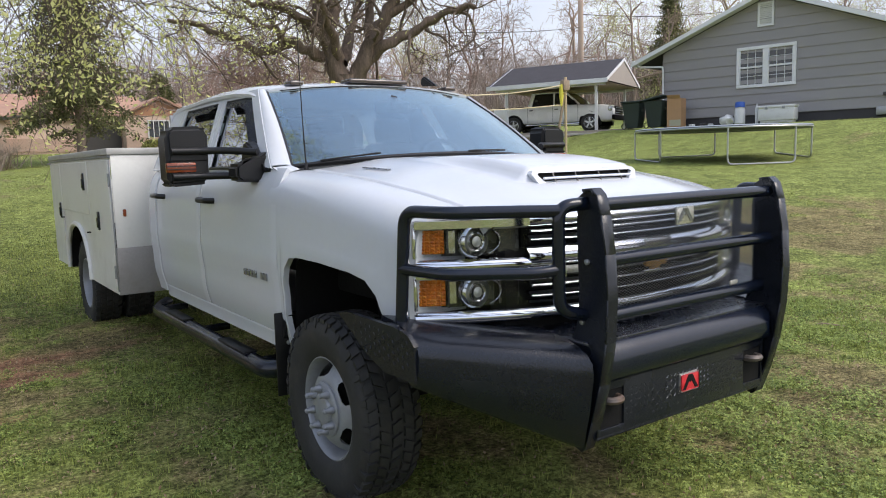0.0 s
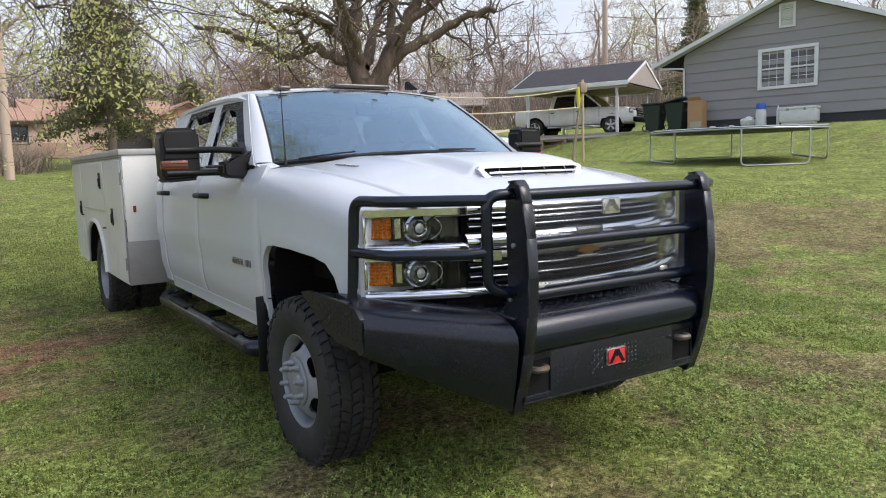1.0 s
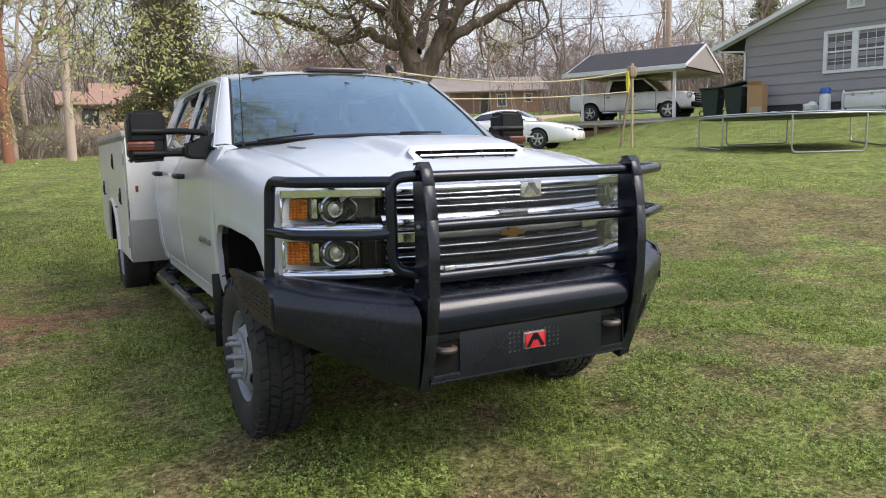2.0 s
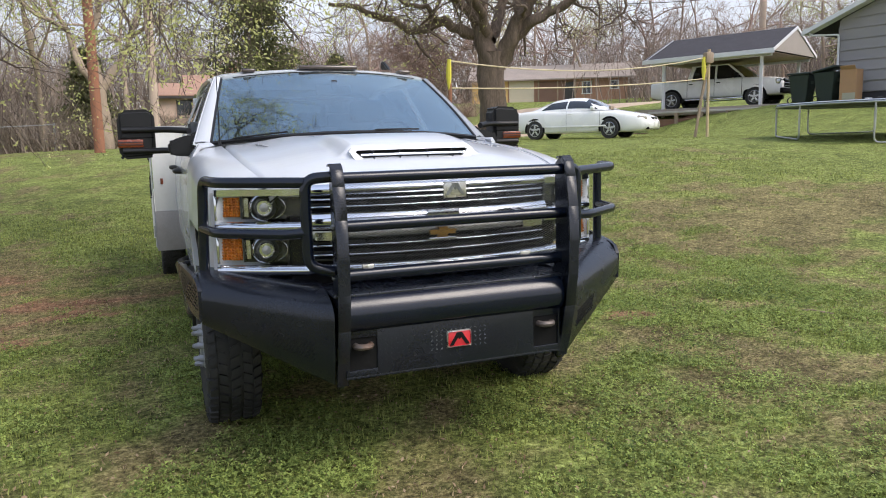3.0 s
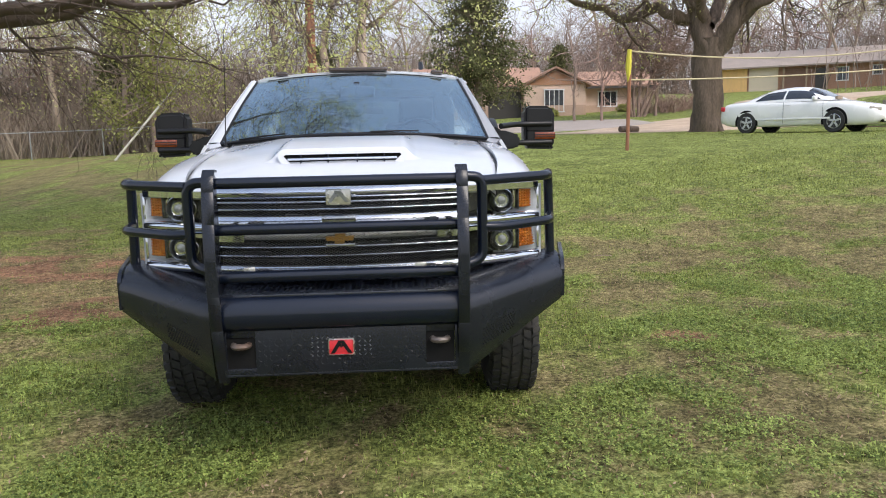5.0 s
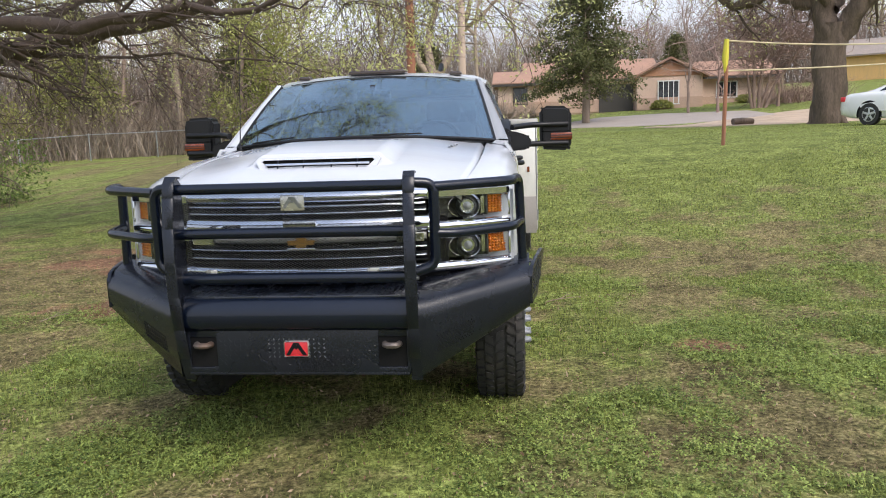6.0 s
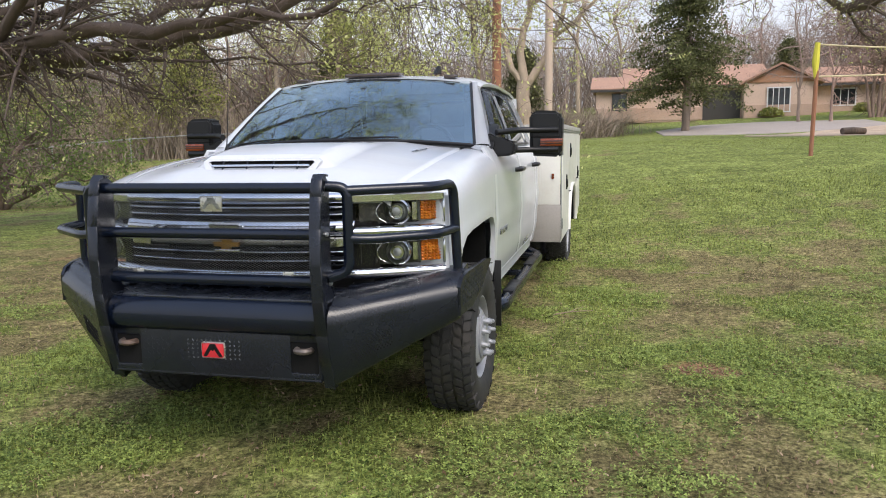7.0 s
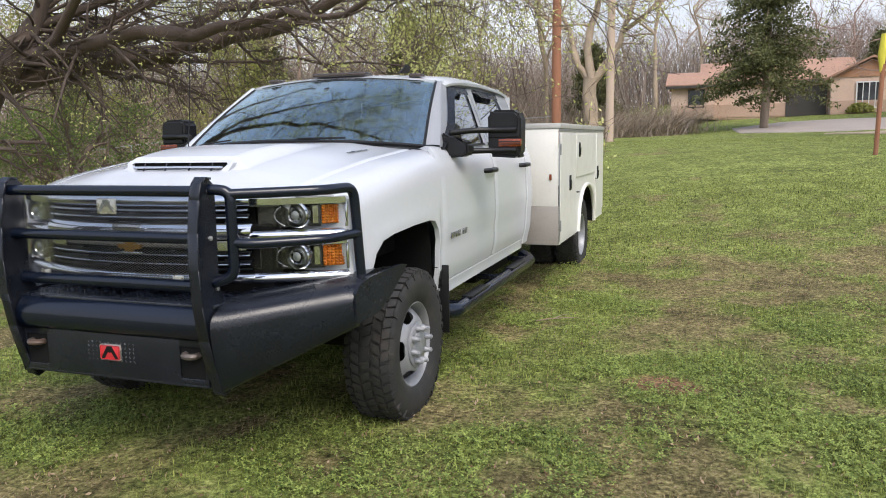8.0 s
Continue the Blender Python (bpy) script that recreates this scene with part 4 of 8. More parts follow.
# wings
INNER = [(2.06, 0.860), (1.86, 0.844), (1.79, 0.824), (1.745, 0.800), (1.720, 0.770), (1.716, 0.725), (1.735, 0.60), (1.765, 0.465), (1.80, 0.455), (2.06, 0.60)]
OUTER = [(2.30, 0.926), (2.20, 0.916), (2.135, 0.894), (2.09, 0.868), (2.063, 0.838), (2.057, 0.81), (2.063, 0.76), (2.075, 0.715), (2.105, 0.700), (2.30, 0.78)]
for s in (-1, 1):
    wing = bmesh.new()
    rows = []
    for i in range(13):
        k = i / 12
        x = 0.545 + (1.03 - 0.545) * k
        rows.append([wing.verts.new((s * x, a[0] + (b[0] - a[0]) * k, a[1] + (b[1] - a[1]) * k)) for a, b in zip(INNER, OUTER)])
    for a, b in zip(rows, rows[1:]):
        for j in range(len(INNER)):
            q = (j + 1) % len(INNER)
            wing.faces.new((a[j], b[j], b[q], a[q]))
    wing.faces.new(rows[0][::-1])
    wing.faces.new(rows[-1])
    wg = bp_("bumper_wing", wing, BLACK, angle=50)
    # end plate that runs back beside the tyre
    end = bmesh.new()
    prism(end, [(2.072, 0.72), (2.068, 0.85), (2.10, 0.888), (2.17, 0.906), (2.43, 0.928), (2.48, 0.918), (2.33, 0.79), (2.23, 0.735)], "x", 1.024, 1.042)
    for v in end.verts:
        v.co.x = s * (v.co.x + 0.17 * (v.co.y - 2.07))
    ep = bp_("end_plate", end, BLACK)
    bp_("end_studs", lozenges(lambda u, v, s=s: (Vector((s * (1.0425 + 0.17 * (0.02 + 0.27 * u)), 2.09 + 0.27 * u, 0.755 + 0.04 * u + 0.115 * v)), Vector((s * 0.17, s, 0)).normalized(), Vector((0, 0, 1))), 11, 6, 0.010, 0.004), BLACK, parent=ep)
    bp_("wing_studs", lozenges(lambda u, v, s=s: (Vector((s * (0.57 + 0.42 * u), 1.90 + 0.23 * u + 0.10 * v, 0.8460 + 0.055 * u + 0.012 * v)), Vector((1, 0, 0)), Vector((0, s, 0))), 20, 5, 0.010, 0.004), BLACKG, parent=wg)
    # punched light vent in the wing's face
    def wing_y(x, z):
        kk = (x - 0.545) / 0.485
        pts = sorted((a[1] + (b[1] - a[1]) * kk, a[0] + (b[0] - a[0]) * kk) for a, b in list(zip(INNER, OUTER))[5:9])
        return interp(z, [p[0] for p in pts], [p[1] for p in pts])
    vv, ff = [], []
    for i in range(13):
        for j in range(7):
            x, z = 0.62 + 0.012 * i + 0.006 * (j % 2), 0.575 + 0.012 * j + 0.004 * i
            k = len(vv)
            vv += [(s * (x + 0.0042 * math.cos(q)), wing_y(x, z) - 0.0015, z + 0.0042 * math.sin(q)) for q in (math.pi * g / 3 for g in range(6))]
            ff.append(tuple(range(k, k + 6)))
    tagged(bp_("wing_vent", tri_mesh("wing_vent", vv, ff), DARK, parent=wg), kind="stuff")

# ---- black grille guard on the bumper
guard = new("grille_guard")
guard.parent = truck
tagged(guard, label="black tubular steel grille guard")


def gp_(name, bm, material=BLACKG, label="", parent=None):
    return part(name, bm, material, parent or guard, label, 45, off=(0, -TY, 0))


for s in (-1, 1):
    up = bmesh.new()
    prof = [(1.800, 0.430), (1.775, 0.452), (1.735, 0.56), (1.697, 0.70), (1.672, 0.85), (1.664, 1.0), (1.672, 1.15), (1.692, 1.28), (1.712, 1.345), (1.735, 1.366), (1.775, 1.362), (1.812, 1.335),
            (1.815, 1.20), (1.808, 1.05), (1.81, 0.92), (1.84, 0.84), (1.84, 0.62), (1.86, 0.50), (1.845, 0.445)]
    xc = 0.528 if s > 0 else -0.511
    prism(up, prof, "x", xc - 0.009, xc + 0.009)
    # flat strap along the front edge
    for a, b in zip(prof[1:11], prof[2:11]):
        c, d = Vector((0, *a)), Vector((0, *b))
        n = (d - c).normalized()
        box(up, (xc, (a[0] + b[0]) / 2, (a[1] + b[1]) / 2), (0.05, 0.010, (d - c).length + 0.004), 0.002, 1, m=Matrix.Rotation(math.atan2(-(b[0] - a[0]), b[1] - a[1]), 4, "X"))
    gp_("upright", up, BLACK)
    for z, y in ((1.312, 1.75), (1.118, 1.745), (0.905, 1.77)):
        gp_("bolt", lathe(bmesh.new(), [(0.010, 0), (0.010, 0.008), (0.006, 0.011)], (xc + s * 0.009, y + 0.02, z), 8, "x", s), STEEL)
    # inner loop and outer wing tubes
    x0, x1, xo = s * (abs(xc) + 0.01), s * 0.622, s * 0.985
    gp_("loop_tube", tb(bend([(x0, 1.775, 1.318), (x1, 1.80, 1.312), (x1, 1.80, 0.958), (x0, 1.78, 0.932)], 0.075, 7), 0.023, 12))
    yo = 2.19
    gp_("wing_tube", tb(bend([(x1, 1.80, 1.297), (s * 0.945, 1.99, 1.303), (xo, yo, 1.305), (s * 1.0, yo + 0.02, 0.905)], 0.06, 7), 0.0225, 12))
    gp_("wing_tube", tb(bend([(x1, 1.80, 1.098), (s * 0.70, 1.825, 1.092), (s * 0.955, 1.99, 1.098), (s * 0.995, yo + 0.01, 1.100)], 0.05, 5), 0.021, 12))
    gp_("foot_plate", bx((s * 0.998, yo + 0.02, 0.902), (0.09, 0.07, 0.012), 0.003), BLACK)
for z, r, y in ((1.312, 0.0235, 1.745), (1.118, 0.0235, 1.742), (0.912, 0.026, 1.775)):
    gp_("cross_tube", tb([(-0.505, y, z), (0.0, y, z), (0.522, y, z)], r, 14))
# expanded metal behind the bars: flat strands crossing in diamonds
vs, fs = [], []
X0, X1, Z0, Z1, pit, slope = -0.49, 0.505, 0.935, 1.295, 0.020, 0.5
for sign in (-1, 1):
    k = X0 - (Z1 - Z0) / slope
    while k < X1 + (Z1 - Z0) / slope:
        za, zb = Z0, Z1
        xa = k
        xb = xa + sign * (Z1 - Z0) / slope
        pa, pb = (xa, za), (xb, zb)
        t0, t1 = 0.0, 1.0
        dx = pb[0] - pa[0]
        ta, tb_ = (X0 - pa[0]) / dx, (X1 - pa[0]) / dx
        t0, t1 = max(t0, min(ta, tb_)), min(t1, max(ta, tb_))
        if t1 - t0 > 0.02:
            p, q = (pa[0] + dx * t0, za + (zb - za) * t0), (pa[0] + dx * t1, za + (zb - za) * t1)
            i = len(vs)
            h, y = 0.0005, 1.792 + 0.002 * sign
            vs += [(p[0], y, p[1] - h), (q[0], y, q[1] - h), (q[0], y, q[1] + h), (p[0], y, p[1] + h), (p[0], y + 0.003, p[1] - h), (q[0], y + 0.003, q[1] - h), (q[0], y + 0.003, q[1] + h), (p[0], y + 0.003, p[1] + h)]
            fs += [(i, i + 1, i + 2, i + 3), (i + 4, i + 7, i + 6, i + 5), (i, i + 4, i + 5, i + 1), (i + 3, i + 2, i + 6, i + 7)]
        k += pit
MESHM = pmat("expanded_metal", (0.06, 0.06, 0.064), 0.38, 0.35, 0.2, 9, 90)
ms = gp_("mesh_screen", tri_mesh("mesh_screen", vs, fs), MESHM, "expanded metal screen")
gp_("screen_clip", bx((-0.38, 1.785, 0.942), (0.05, 0.012, 0.02), 0.004), BADGE)
gp_("screen_clip", bx((0.35, 1.785, 0.942), (0.05, 0.012, 0.02), 0.004), BADGE)
em = gp_("maker_plate", bx((0.01, 1.772, 1.243), (0.105, 0.008, 0.068), 0.004), BADGE, "silver plate with a peak mark")
for s in (-1, 1):
    ch = bmesh.new()
    prism(ch, [(0.01 + s * 0.0005, 1.270), (0.01 + s * 0.012, 1.270), (0.01 + s * 0.046, 1.220), (0.01 + s * 0.029, 1.220), (0.01 + s * 0.008, 1.248), (0.01 + s * 0.0005, 1.242)], "y", 1.7655, 1.769)
    gp_("plate_mark", ch, GREYTXT, parent=em)

# ---- wheels
TREAD_R = 0.415


def tyre_mesh(width):
    """A tyre about the x axis, tread blocks included; outer side towards +x."""
    h = width / 2
    bm = bmesh.new()
    prof = [(0.222, -h + 0.035), (0.235, -h + 0.018), (0.28, -h + 0.002), (0.335, -h - 0.004), (0.375, -h + 0.004), (0.396, -h + 0.022), (0.402, -h + 0.05), (0.403, 0), (0.402, h - 0.05), (0.396, h - 0.022), (0.375, h - 0.004),
            (0.335, h + 0.004), (0.28, h - 0.002), (0.235, h - 0.018), (0.222, h - 0.035)]
    lathe(bm, prof, (0, 0, 0), 56, "x", closed=True)
    carcass = mesh_of(bm, "tyre", 40)
    bm = bmesh.new()
    n = 46
    rows = ((-0.40, 0.15, 0.0, 0.30), (-0.22, 0.17, 0.5, -0.45), (0.0, 0.18, 0.15, 0.45), (0.22, 0.17, 0.65, -0.45), (0.40, 0.15, 0.3, 0.30))
    for rx, rw, ph, sk in rows:
        for k in range(n):
            a = 2 * math.pi * (k + ph) / n
            da = 2 * math.pi / n * 0.34
            x0, x1 = (rx - rw / 2 * 0.92) * width, (rx + rw / 2 * 0.92) * width
            edge = abs(rx) > 0.3
            vs2 = []
            for r in (0.398, TREAD_R):
                for x, d in ((x0, -1), (x1, -1), (x1, 1), (x0, 1)):
                    aa = a + d * da + sk * da * (1 if x == x0 else -1)
                    rr = r
                    if edge and ((rx < 0 and x == x0) or (rx > 0 and x == x1)):
                        rr -= 0.010
                    vs2.append(bm.verts.new((x, rr * math.cos(aa), rr * math.sin(aa))))
            for q in ((4, 5, 6, 7), (0, 1, 5, 4), (1, 2, 6, 5), (2, 3, 7, 6), (3, 0, 4, 7)):
                bm.faces.new([vs2[i] for i in q])
            if edge:
                # shoulder lugs that run down the sidewall
                sg = -1 if rx < 0 else 1
                vs2 = []
                for (r, x) in ((0.405, h - 0.005), (0.362, h + 0.006), (0.362, h - 0.01), (0.40, h - 0.03)):
                    for d in (-0.6, 0.6):
                        aa = a + d * da
                        vs2.append(bm.verts.new((sg * x, r * math.cos(aa), r * math.sin(aa))))
                if k % 2 == 0:
                    for q in ((0, 1, 3, 2), (0, 2, 4, 6), (1, 7, 5, 3), (2, 3, 5, 4)):
                        bm.faces.new([vs2[i] for i in q])
    return carcass, mesh_of(bm, "tread", 40)


def disc_mesh(dished):
    """Steel wheel about the x axis with open windows near the rim; dished ones sink inwards."""
    bm = bmesh.new()
    k = -1 if dished else 1
    lathe(bm, [(0.232, 0.098), (0.236, 0.104), (0.226, 0.108), (0.218, 0.098), (0.212, 0.06), (0.205, 0.02), (0.20, -0.08), (0.218, -0.10), (0.232, -0.10)], (0, 0, 0), 48, "x", closed=True)
    seg = 240
    prof = [(0.206, 0.030 * k), (0.202, 0.042 * k)] + [(0.202 - 0.0030 * q, (0.040 + 0.072 * math.sin(math.pi / 2 * q / 27) ** 0.9) * k) for q in range(1, 28)] + [(0.118, 0.116 * k), (0.0005, 0.116 * k)]
    vv = [[bm.verts.new((x, r * math.cos(2 * math.pi * i / seg), r * math.sin(2 * math.pi * i / seg))) for i in range(seg)] for r, x in prof]
    for j in range(len(vv) - 1):
        rm = (prof[j][0] + prof[j + 1][0]) / 2
        for i in range(seg):
            da = ((i + 0.5) % 48 - 24) / seg * 2 * math.pi * rm
            if (abs(da) / 0.052) ** 2.4 + (abs(rm - 0.172) / 0.028) ** 2.4 > 1:
                q = (i + 1) % seg
                bm.faces.new((vv[j][i], vv[j][q], vv[j + 1][q], vv[j + 1][i]))
    return mesh_of(bm, "rim", 45)


TYRE_F, TYRE_R, RIM_F, RIM_R = tyre_mesh(0.26), tyre_mesh(0.235), disc_mesh(False), disc_mesh(True)
WHEELGREY = pmat("pale_grey_wheel_paint", (0.27, 0.28, 0.30), 0.4, 0.2, 0.08, 5, 60, dirt=(0.22, 0.2, 0.17), dscale=6, damt=0.4)


def wheel(s, x, y, z, tyre, rim, front):
    w = new("wheel")
    w.parent = truck
    w.matrix_basis = Matrix.Translation((s * x, y - TY, z)) @ (Matrix() if s > 0 else Matrix.Rotation(math.pi, 4, "Z"))
    def put(name, me, mt, label=""):
        if not me.materials:
            me.materials.append(mt)
        o = new(name, me)
        o.parent = w
        return tagged(o, label=label)
    put("tyre", tyre[0], RUBBER, "black all terrain tyre")
    tagged(put("tread", tyre[1], RUBBER), kind="stuff")
    if rim:
        put("rim", rim, WHEELGREY, "pale grey painted steel wheel")
        hub = bmesh.new()
        if front:
            lathe(hub, [(0.122, 0.09), (0.122, 0.120), (0.116, 0.125), (0.074, 0.126), (0.070, 0.134), (0.062, 0.138), (0.0005, 0.139)], (0, 0, 0), 24, "x")
        else:
            lathe(hub, [(0.11, -0.11), (0.09, -0.10), (0.08, 0.04), (0.07, 0.06), (0.0005, 0.06)], (0, 0, 0), 24, "x")
        put("hub", mesh_of(hub, "hub", 40), WHEELGREY)
        me = None
        for k in range(8):
            a = 2 * math.pi * (k + 0.3) / 8
            if me is None:
                nb = bmesh.new()
                x0 = 0.122 if front else -0.115
                lathe(nb, [(0.018, x0), (0.018, x0 + 0.020), (0.013, x0 + 0.026), (0.012, x0 + 0.046), (0.007, x0 + 0.051), (0.0005, x0 + 0.052)], (0, 0.094, 0), 8, "x")
                me = mesh_of(nb, "wheel_nut", 40)
                me.materials.append(WHEELGREY)
            o = new("wheel_nut", me)
            o.parent = w
            o.matrix_basis = Matrix.Rotation(a, 4, "X")
    return w


for s in (-1, 1):
    wheel(s, 0.875, 2.885, 0.408, TYRE_F, RIM_F, True)
    wheel(s, 1.02, 7.64, 0.42, TYRE_R, RIM_R, False)
    wheel(s, 0.735, 7.64, 0.42, TYRE_R, None, False)
    # brake and arch liner
    bm = bmesh.new()
    lathe(bm, [(0.18, 0), (0.18, 0.10), (0.08, 0.10)], (s * 0.80, 2.885, 0.408), 20, "x", s)
    tp("brake_drum", bm, DARK)
    bm = bmesh.new()
    arc = [(2.40, 0.90), (2.44, 1.0), (2.55, 1.06), (2.85, 1.08), (3.12, 1.08), (3.22, 1.02), (3.25, 0.9), (3.26, 0.62)]
    lo = [bm.verts.new((s * 0.50, y, z)) for y, z in arc]
    hi = [bm.verts.new((s * 0.945, y, z)) for y, z in arc]
    for i in range(len(arc) - 1):
        bm.faces.new((lo[i], lo[i + 1], hi[i + 1], hi[i]))
    bm.faces.new(lo)
    tp("arch_liner", bm, DARK)
    # mud flap
    fl = bmesh.new()
    box(fl, (s * 0.90, 3.335, 0.565), (0.25, 0.012, 0.41), 0.004)
    mf = tp("mud_flap", fl, PLASTIC, label="black mud flap with bolts")
    for z in (0.75, 0.70, 0.62):
        tp("flap_bolt", lathe(bmesh.new(), [(0.012, 0), (0.010, 0.006), (0.0005, 0.008)], (s * 0.96, 3.328, z), 10, "y", -1), STEEL, mf)
    fl = bmesh.new()
    prism(fl, [(3.25, 0.77), (3.37, 0.77), (3.40, 0.62), (3.40, 0.38), (3.37, 0.37), (3.355, 0.6)], "x", s * 0.955 if s > 0 else -0.985, 0.985 if s > 0 else -0.955)
    tp("flap_edge", fl, PLASTIC, mf)
    # step tube below the doors
    st = bmesh.new()
    tube(st, bend([(s * 0.90, 3.43, 0.47), (s * 1.0, 3.52, 0.447), (s * 1.0, 5.62, 0.447), (s * 0.90, 5.72, 0.47)], 0.09), 0.048, 14)
    stp = tp("step_tube", st, BLACKG, label="black side step tube")
    for y in (3.95, 5.05):
        tp("step_pad", bx((s * 1.005, y, 0.495), (0.075, 0.42, 0.012), 0.004), PLASTIC, stp)
    for y in (3.62, 4.6, 5.5):
        tp("step_bracket", bx((s * 0.92, y, 0.47), (0.20, 0.05, 0.04), 0.006), BLACK, stp)
# chassis
ch = bmesh.new()
for s in (-1, 1):
    box(ch, (s * 0.42, 5.3, 0.56), (0.08, 6.9, 0.16), 0.01)
tp("chassis_rail", ch, DARK)
ax = bmesh.new()
tube(ax, [(-0.85, 2.92, 0.41), (0.85, 2.92, 0.41)], 0.055, 10)
box(ax, (-0.12, 2.92, 0.40), (0.32, 0.30, 0.30), 0.09, 3)
tp("front_axle", ax, DARK)
ax = bmesh.new()
tube(ax, [(-0.9, 7.64, 0.42), (0.9, 7.64, 0.42)], 0.07, 10)
box(ax, (0, 7.62, 0.42), (0.38, 0.38, 0.36), 0.1, 3)
tp("rear_axle", ax, DARK)
tp("sump", bx((0, 3.3, 0.58), (0.75, 1.3, 0.35), 0.05), DARK)
tp("fuel_tank", bx((0.62, 5.2, 0.53), (0.36, 1.1, 0.28), 0.05), DARK)
tp("radiator", bx((0, 2.1, 0.90), (1.3, 0.10, 0.50), 0.02), DARK)

# ---- service body
BX, BY0, BY1, BZ0, BZ1 = 1.175, 6.0, 8.95, 0.525, 1.585
sb = new("service_body")
sb.parent = truck
tagged(sb, label="white steel service body with side lockers")


def sp(name, bm, material, parent=None, label="", angle=38):
    return part(name, bm, material, parent or sb, label, angle, off=(0, -TY, 0))


def arch_top(y):
    d = abs(y - 7.64)
    return 0.52 + 0.455 * math.sqrt(max(0, 1 - (d / 0.56) ** 2.4)) if d < 0.56 else 0.0


for s in (-1, 1):
    # side wall with the wheel opening
    bm = bmesh.new()
    ys = [6.0, 6.3, 6.7, 7.0] + [7.64 - 0.56 * math.cos(math.pi * k / 24) for k in range(25)] + [8.4, 8.7, 8.95]
    rows = []
    for y in ys:
        b = max(BZ0, arch_top(y))
        rows.append([bm.verts.new((s * BX, y, b + (BZ1 - b) * j / 4)) for j in range(5)] + [bm.verts.new((s * 0.74, y, BZ1))])
    for a, b in zip(rows, rows[1:]):
        for j in range(5):
            bm.faces.new((a[j], b[j], b[j + 1], a[j + 1]))
    side = sp("side_wall", bm, BEDWHITE)
    # rolled lip round the arch
    lip = tb([(s * (BX + 0.004), 7.64 - 0.565 * math.cos(math.pi * k / 30), max(BZ0, 0.52 + 0.465 * math.sqrt(max(0, 1 - abs(math.cos(math.pi * k / 30)) ** 2.4)))) for k in range(31)], 0.022, 8)
    sp("arch_lip", lip, BEDWHITE, side)
    liner = bmesh.new()
    pts = [(7.64 - 0.55 * math.cos(math.pi * k / 20), 0.52 + 0.45 * math.sin(math.pi * k / 20) ** 0.8) for k in range(21)]
    lo, hi = [liner.verts.new((s * 0.55, *p)) for p in pts], [liner.verts.new((s * 1.165, *p)) for p in pts]
    for i in range(20):
        liner.faces.new((lo[i], lo[i + 1], hi[i + 1], hi[i]))
    sp("wheel_liner", liner, DARK, side)
    # locker doors: upright front, long one over the wheel, upright rear
    for (y0, y1, z0, z1, lat) in ((6.03, 6.86, 0.56, 1.55, [(6.50, 1.07)]), (6.89, 8.28, 1.10, 1.55, [(7.05, 1.38)]), (8.31, 8.92, 0.62, 1.55, [(8.4, 1.09)])):
        dr = bmesh.new()
        poly = [(y0, z0), (y1, z0), (y1, z1), (y0, z1)]
        prism(dr, poly, "x", s * BX if s > 0 else -(BX + 0.014), BX + 0.014 if s > 0 else -BX)
        bmesh.ops.bevel(dr, geom=dr.edges[:], offset=0.004, segments=1, affect="EDGES")
        lk = sp("locker_door", dr, BEDWHITE)
        for ly, lz in lat:
            sp("paddle_latch", bx((s * (BX + 0.018), ly, lz), (0.014, 0.07, 0.15), 0.008), BLACK, lk, "black paddle latch")
            sp("latch_lever", bx((s * (BX + 0.027), ly, lz - 0.015), (0.010, 0.045, 0.08), 0.004), BLACKG, lk)
        for hz in (0.7, 1.4):
            if y0 < 6.5:
                sp("hinge", tb([(s * (BX + 0.012), y0 - 0.004, hz - 0.05), (s * (BX + 0.012), y0 - 0.004, hz + 0.05)], 0.008, 6), STEEL, lk)
    # front face: white above, tan guard below, red marker
    sp("front_face", bx((s * 0.955, BY0 - 0.004, (0.885 + BZ1) / 2), (0.43, 0.012, BZ1 - 0.885), 0.002), BEDWHITE)
    sp("stone_guard", bx((s * 0.955, BY0 - 0.008, 0.705), (0.44, 0.014, 0.36), 0.003), TAN, None, "tan grey stone guard panel")
    mk = sp("marker", bx((s * 1.10, BY0 - 0.014, 1.15), (0.024, 0.014, 0.055), 0.006), MARKER, None, "dark red side marker lamp")
    # lid over the locker top
    sp("lid", bx((s * 0.965, (BY0 + BY1) / 2, 1.612), (0.46, BY1 - BY0 + 0.04, 0.05), 0.008), pmat("lid_grey_white", (0.46, 0.45, 0.43), 0.5, 0.2, 0.06, 2, 50, dirt=(0.3, 0.28, 0.25), damt=0.4))
    sp("rub_rail", bx((s * (BX + 0.004), (BY0 + BY1) / 2, 1.575), (0.02, BY1 - BY0, 0.02), 0.004), STEEL)
    sp("edge_strip", bx((s * (BX + 0.004), BY0 + 0.006, 1.05), (0.008, 0.02, 1.0), 0.002), STEEL)
    for bz in (0.95, 1.02):
        sp("small_bumper", bx((s * (BX + 0.02), 6.95 if bz < 1 else 8.3, bz), (0.03, 0.03, 0.012), 0.003), BLACK)
sp("bed_floor", bx((0, (BY0 + BY1) / 2, 0.80), (1.5, BY1 - BY0, 0.05)), STEEL)
sp("headboard", bx((0, BY0 + 0.01, 1.2), (1.5, 0.03, 0.8), 0.004), BEDWHITE)
sp("tailgate", bx((0, BY1 - 0.02, 1.1), (1.5, 0.04, 0.55), 0.006), BEDWHITE)

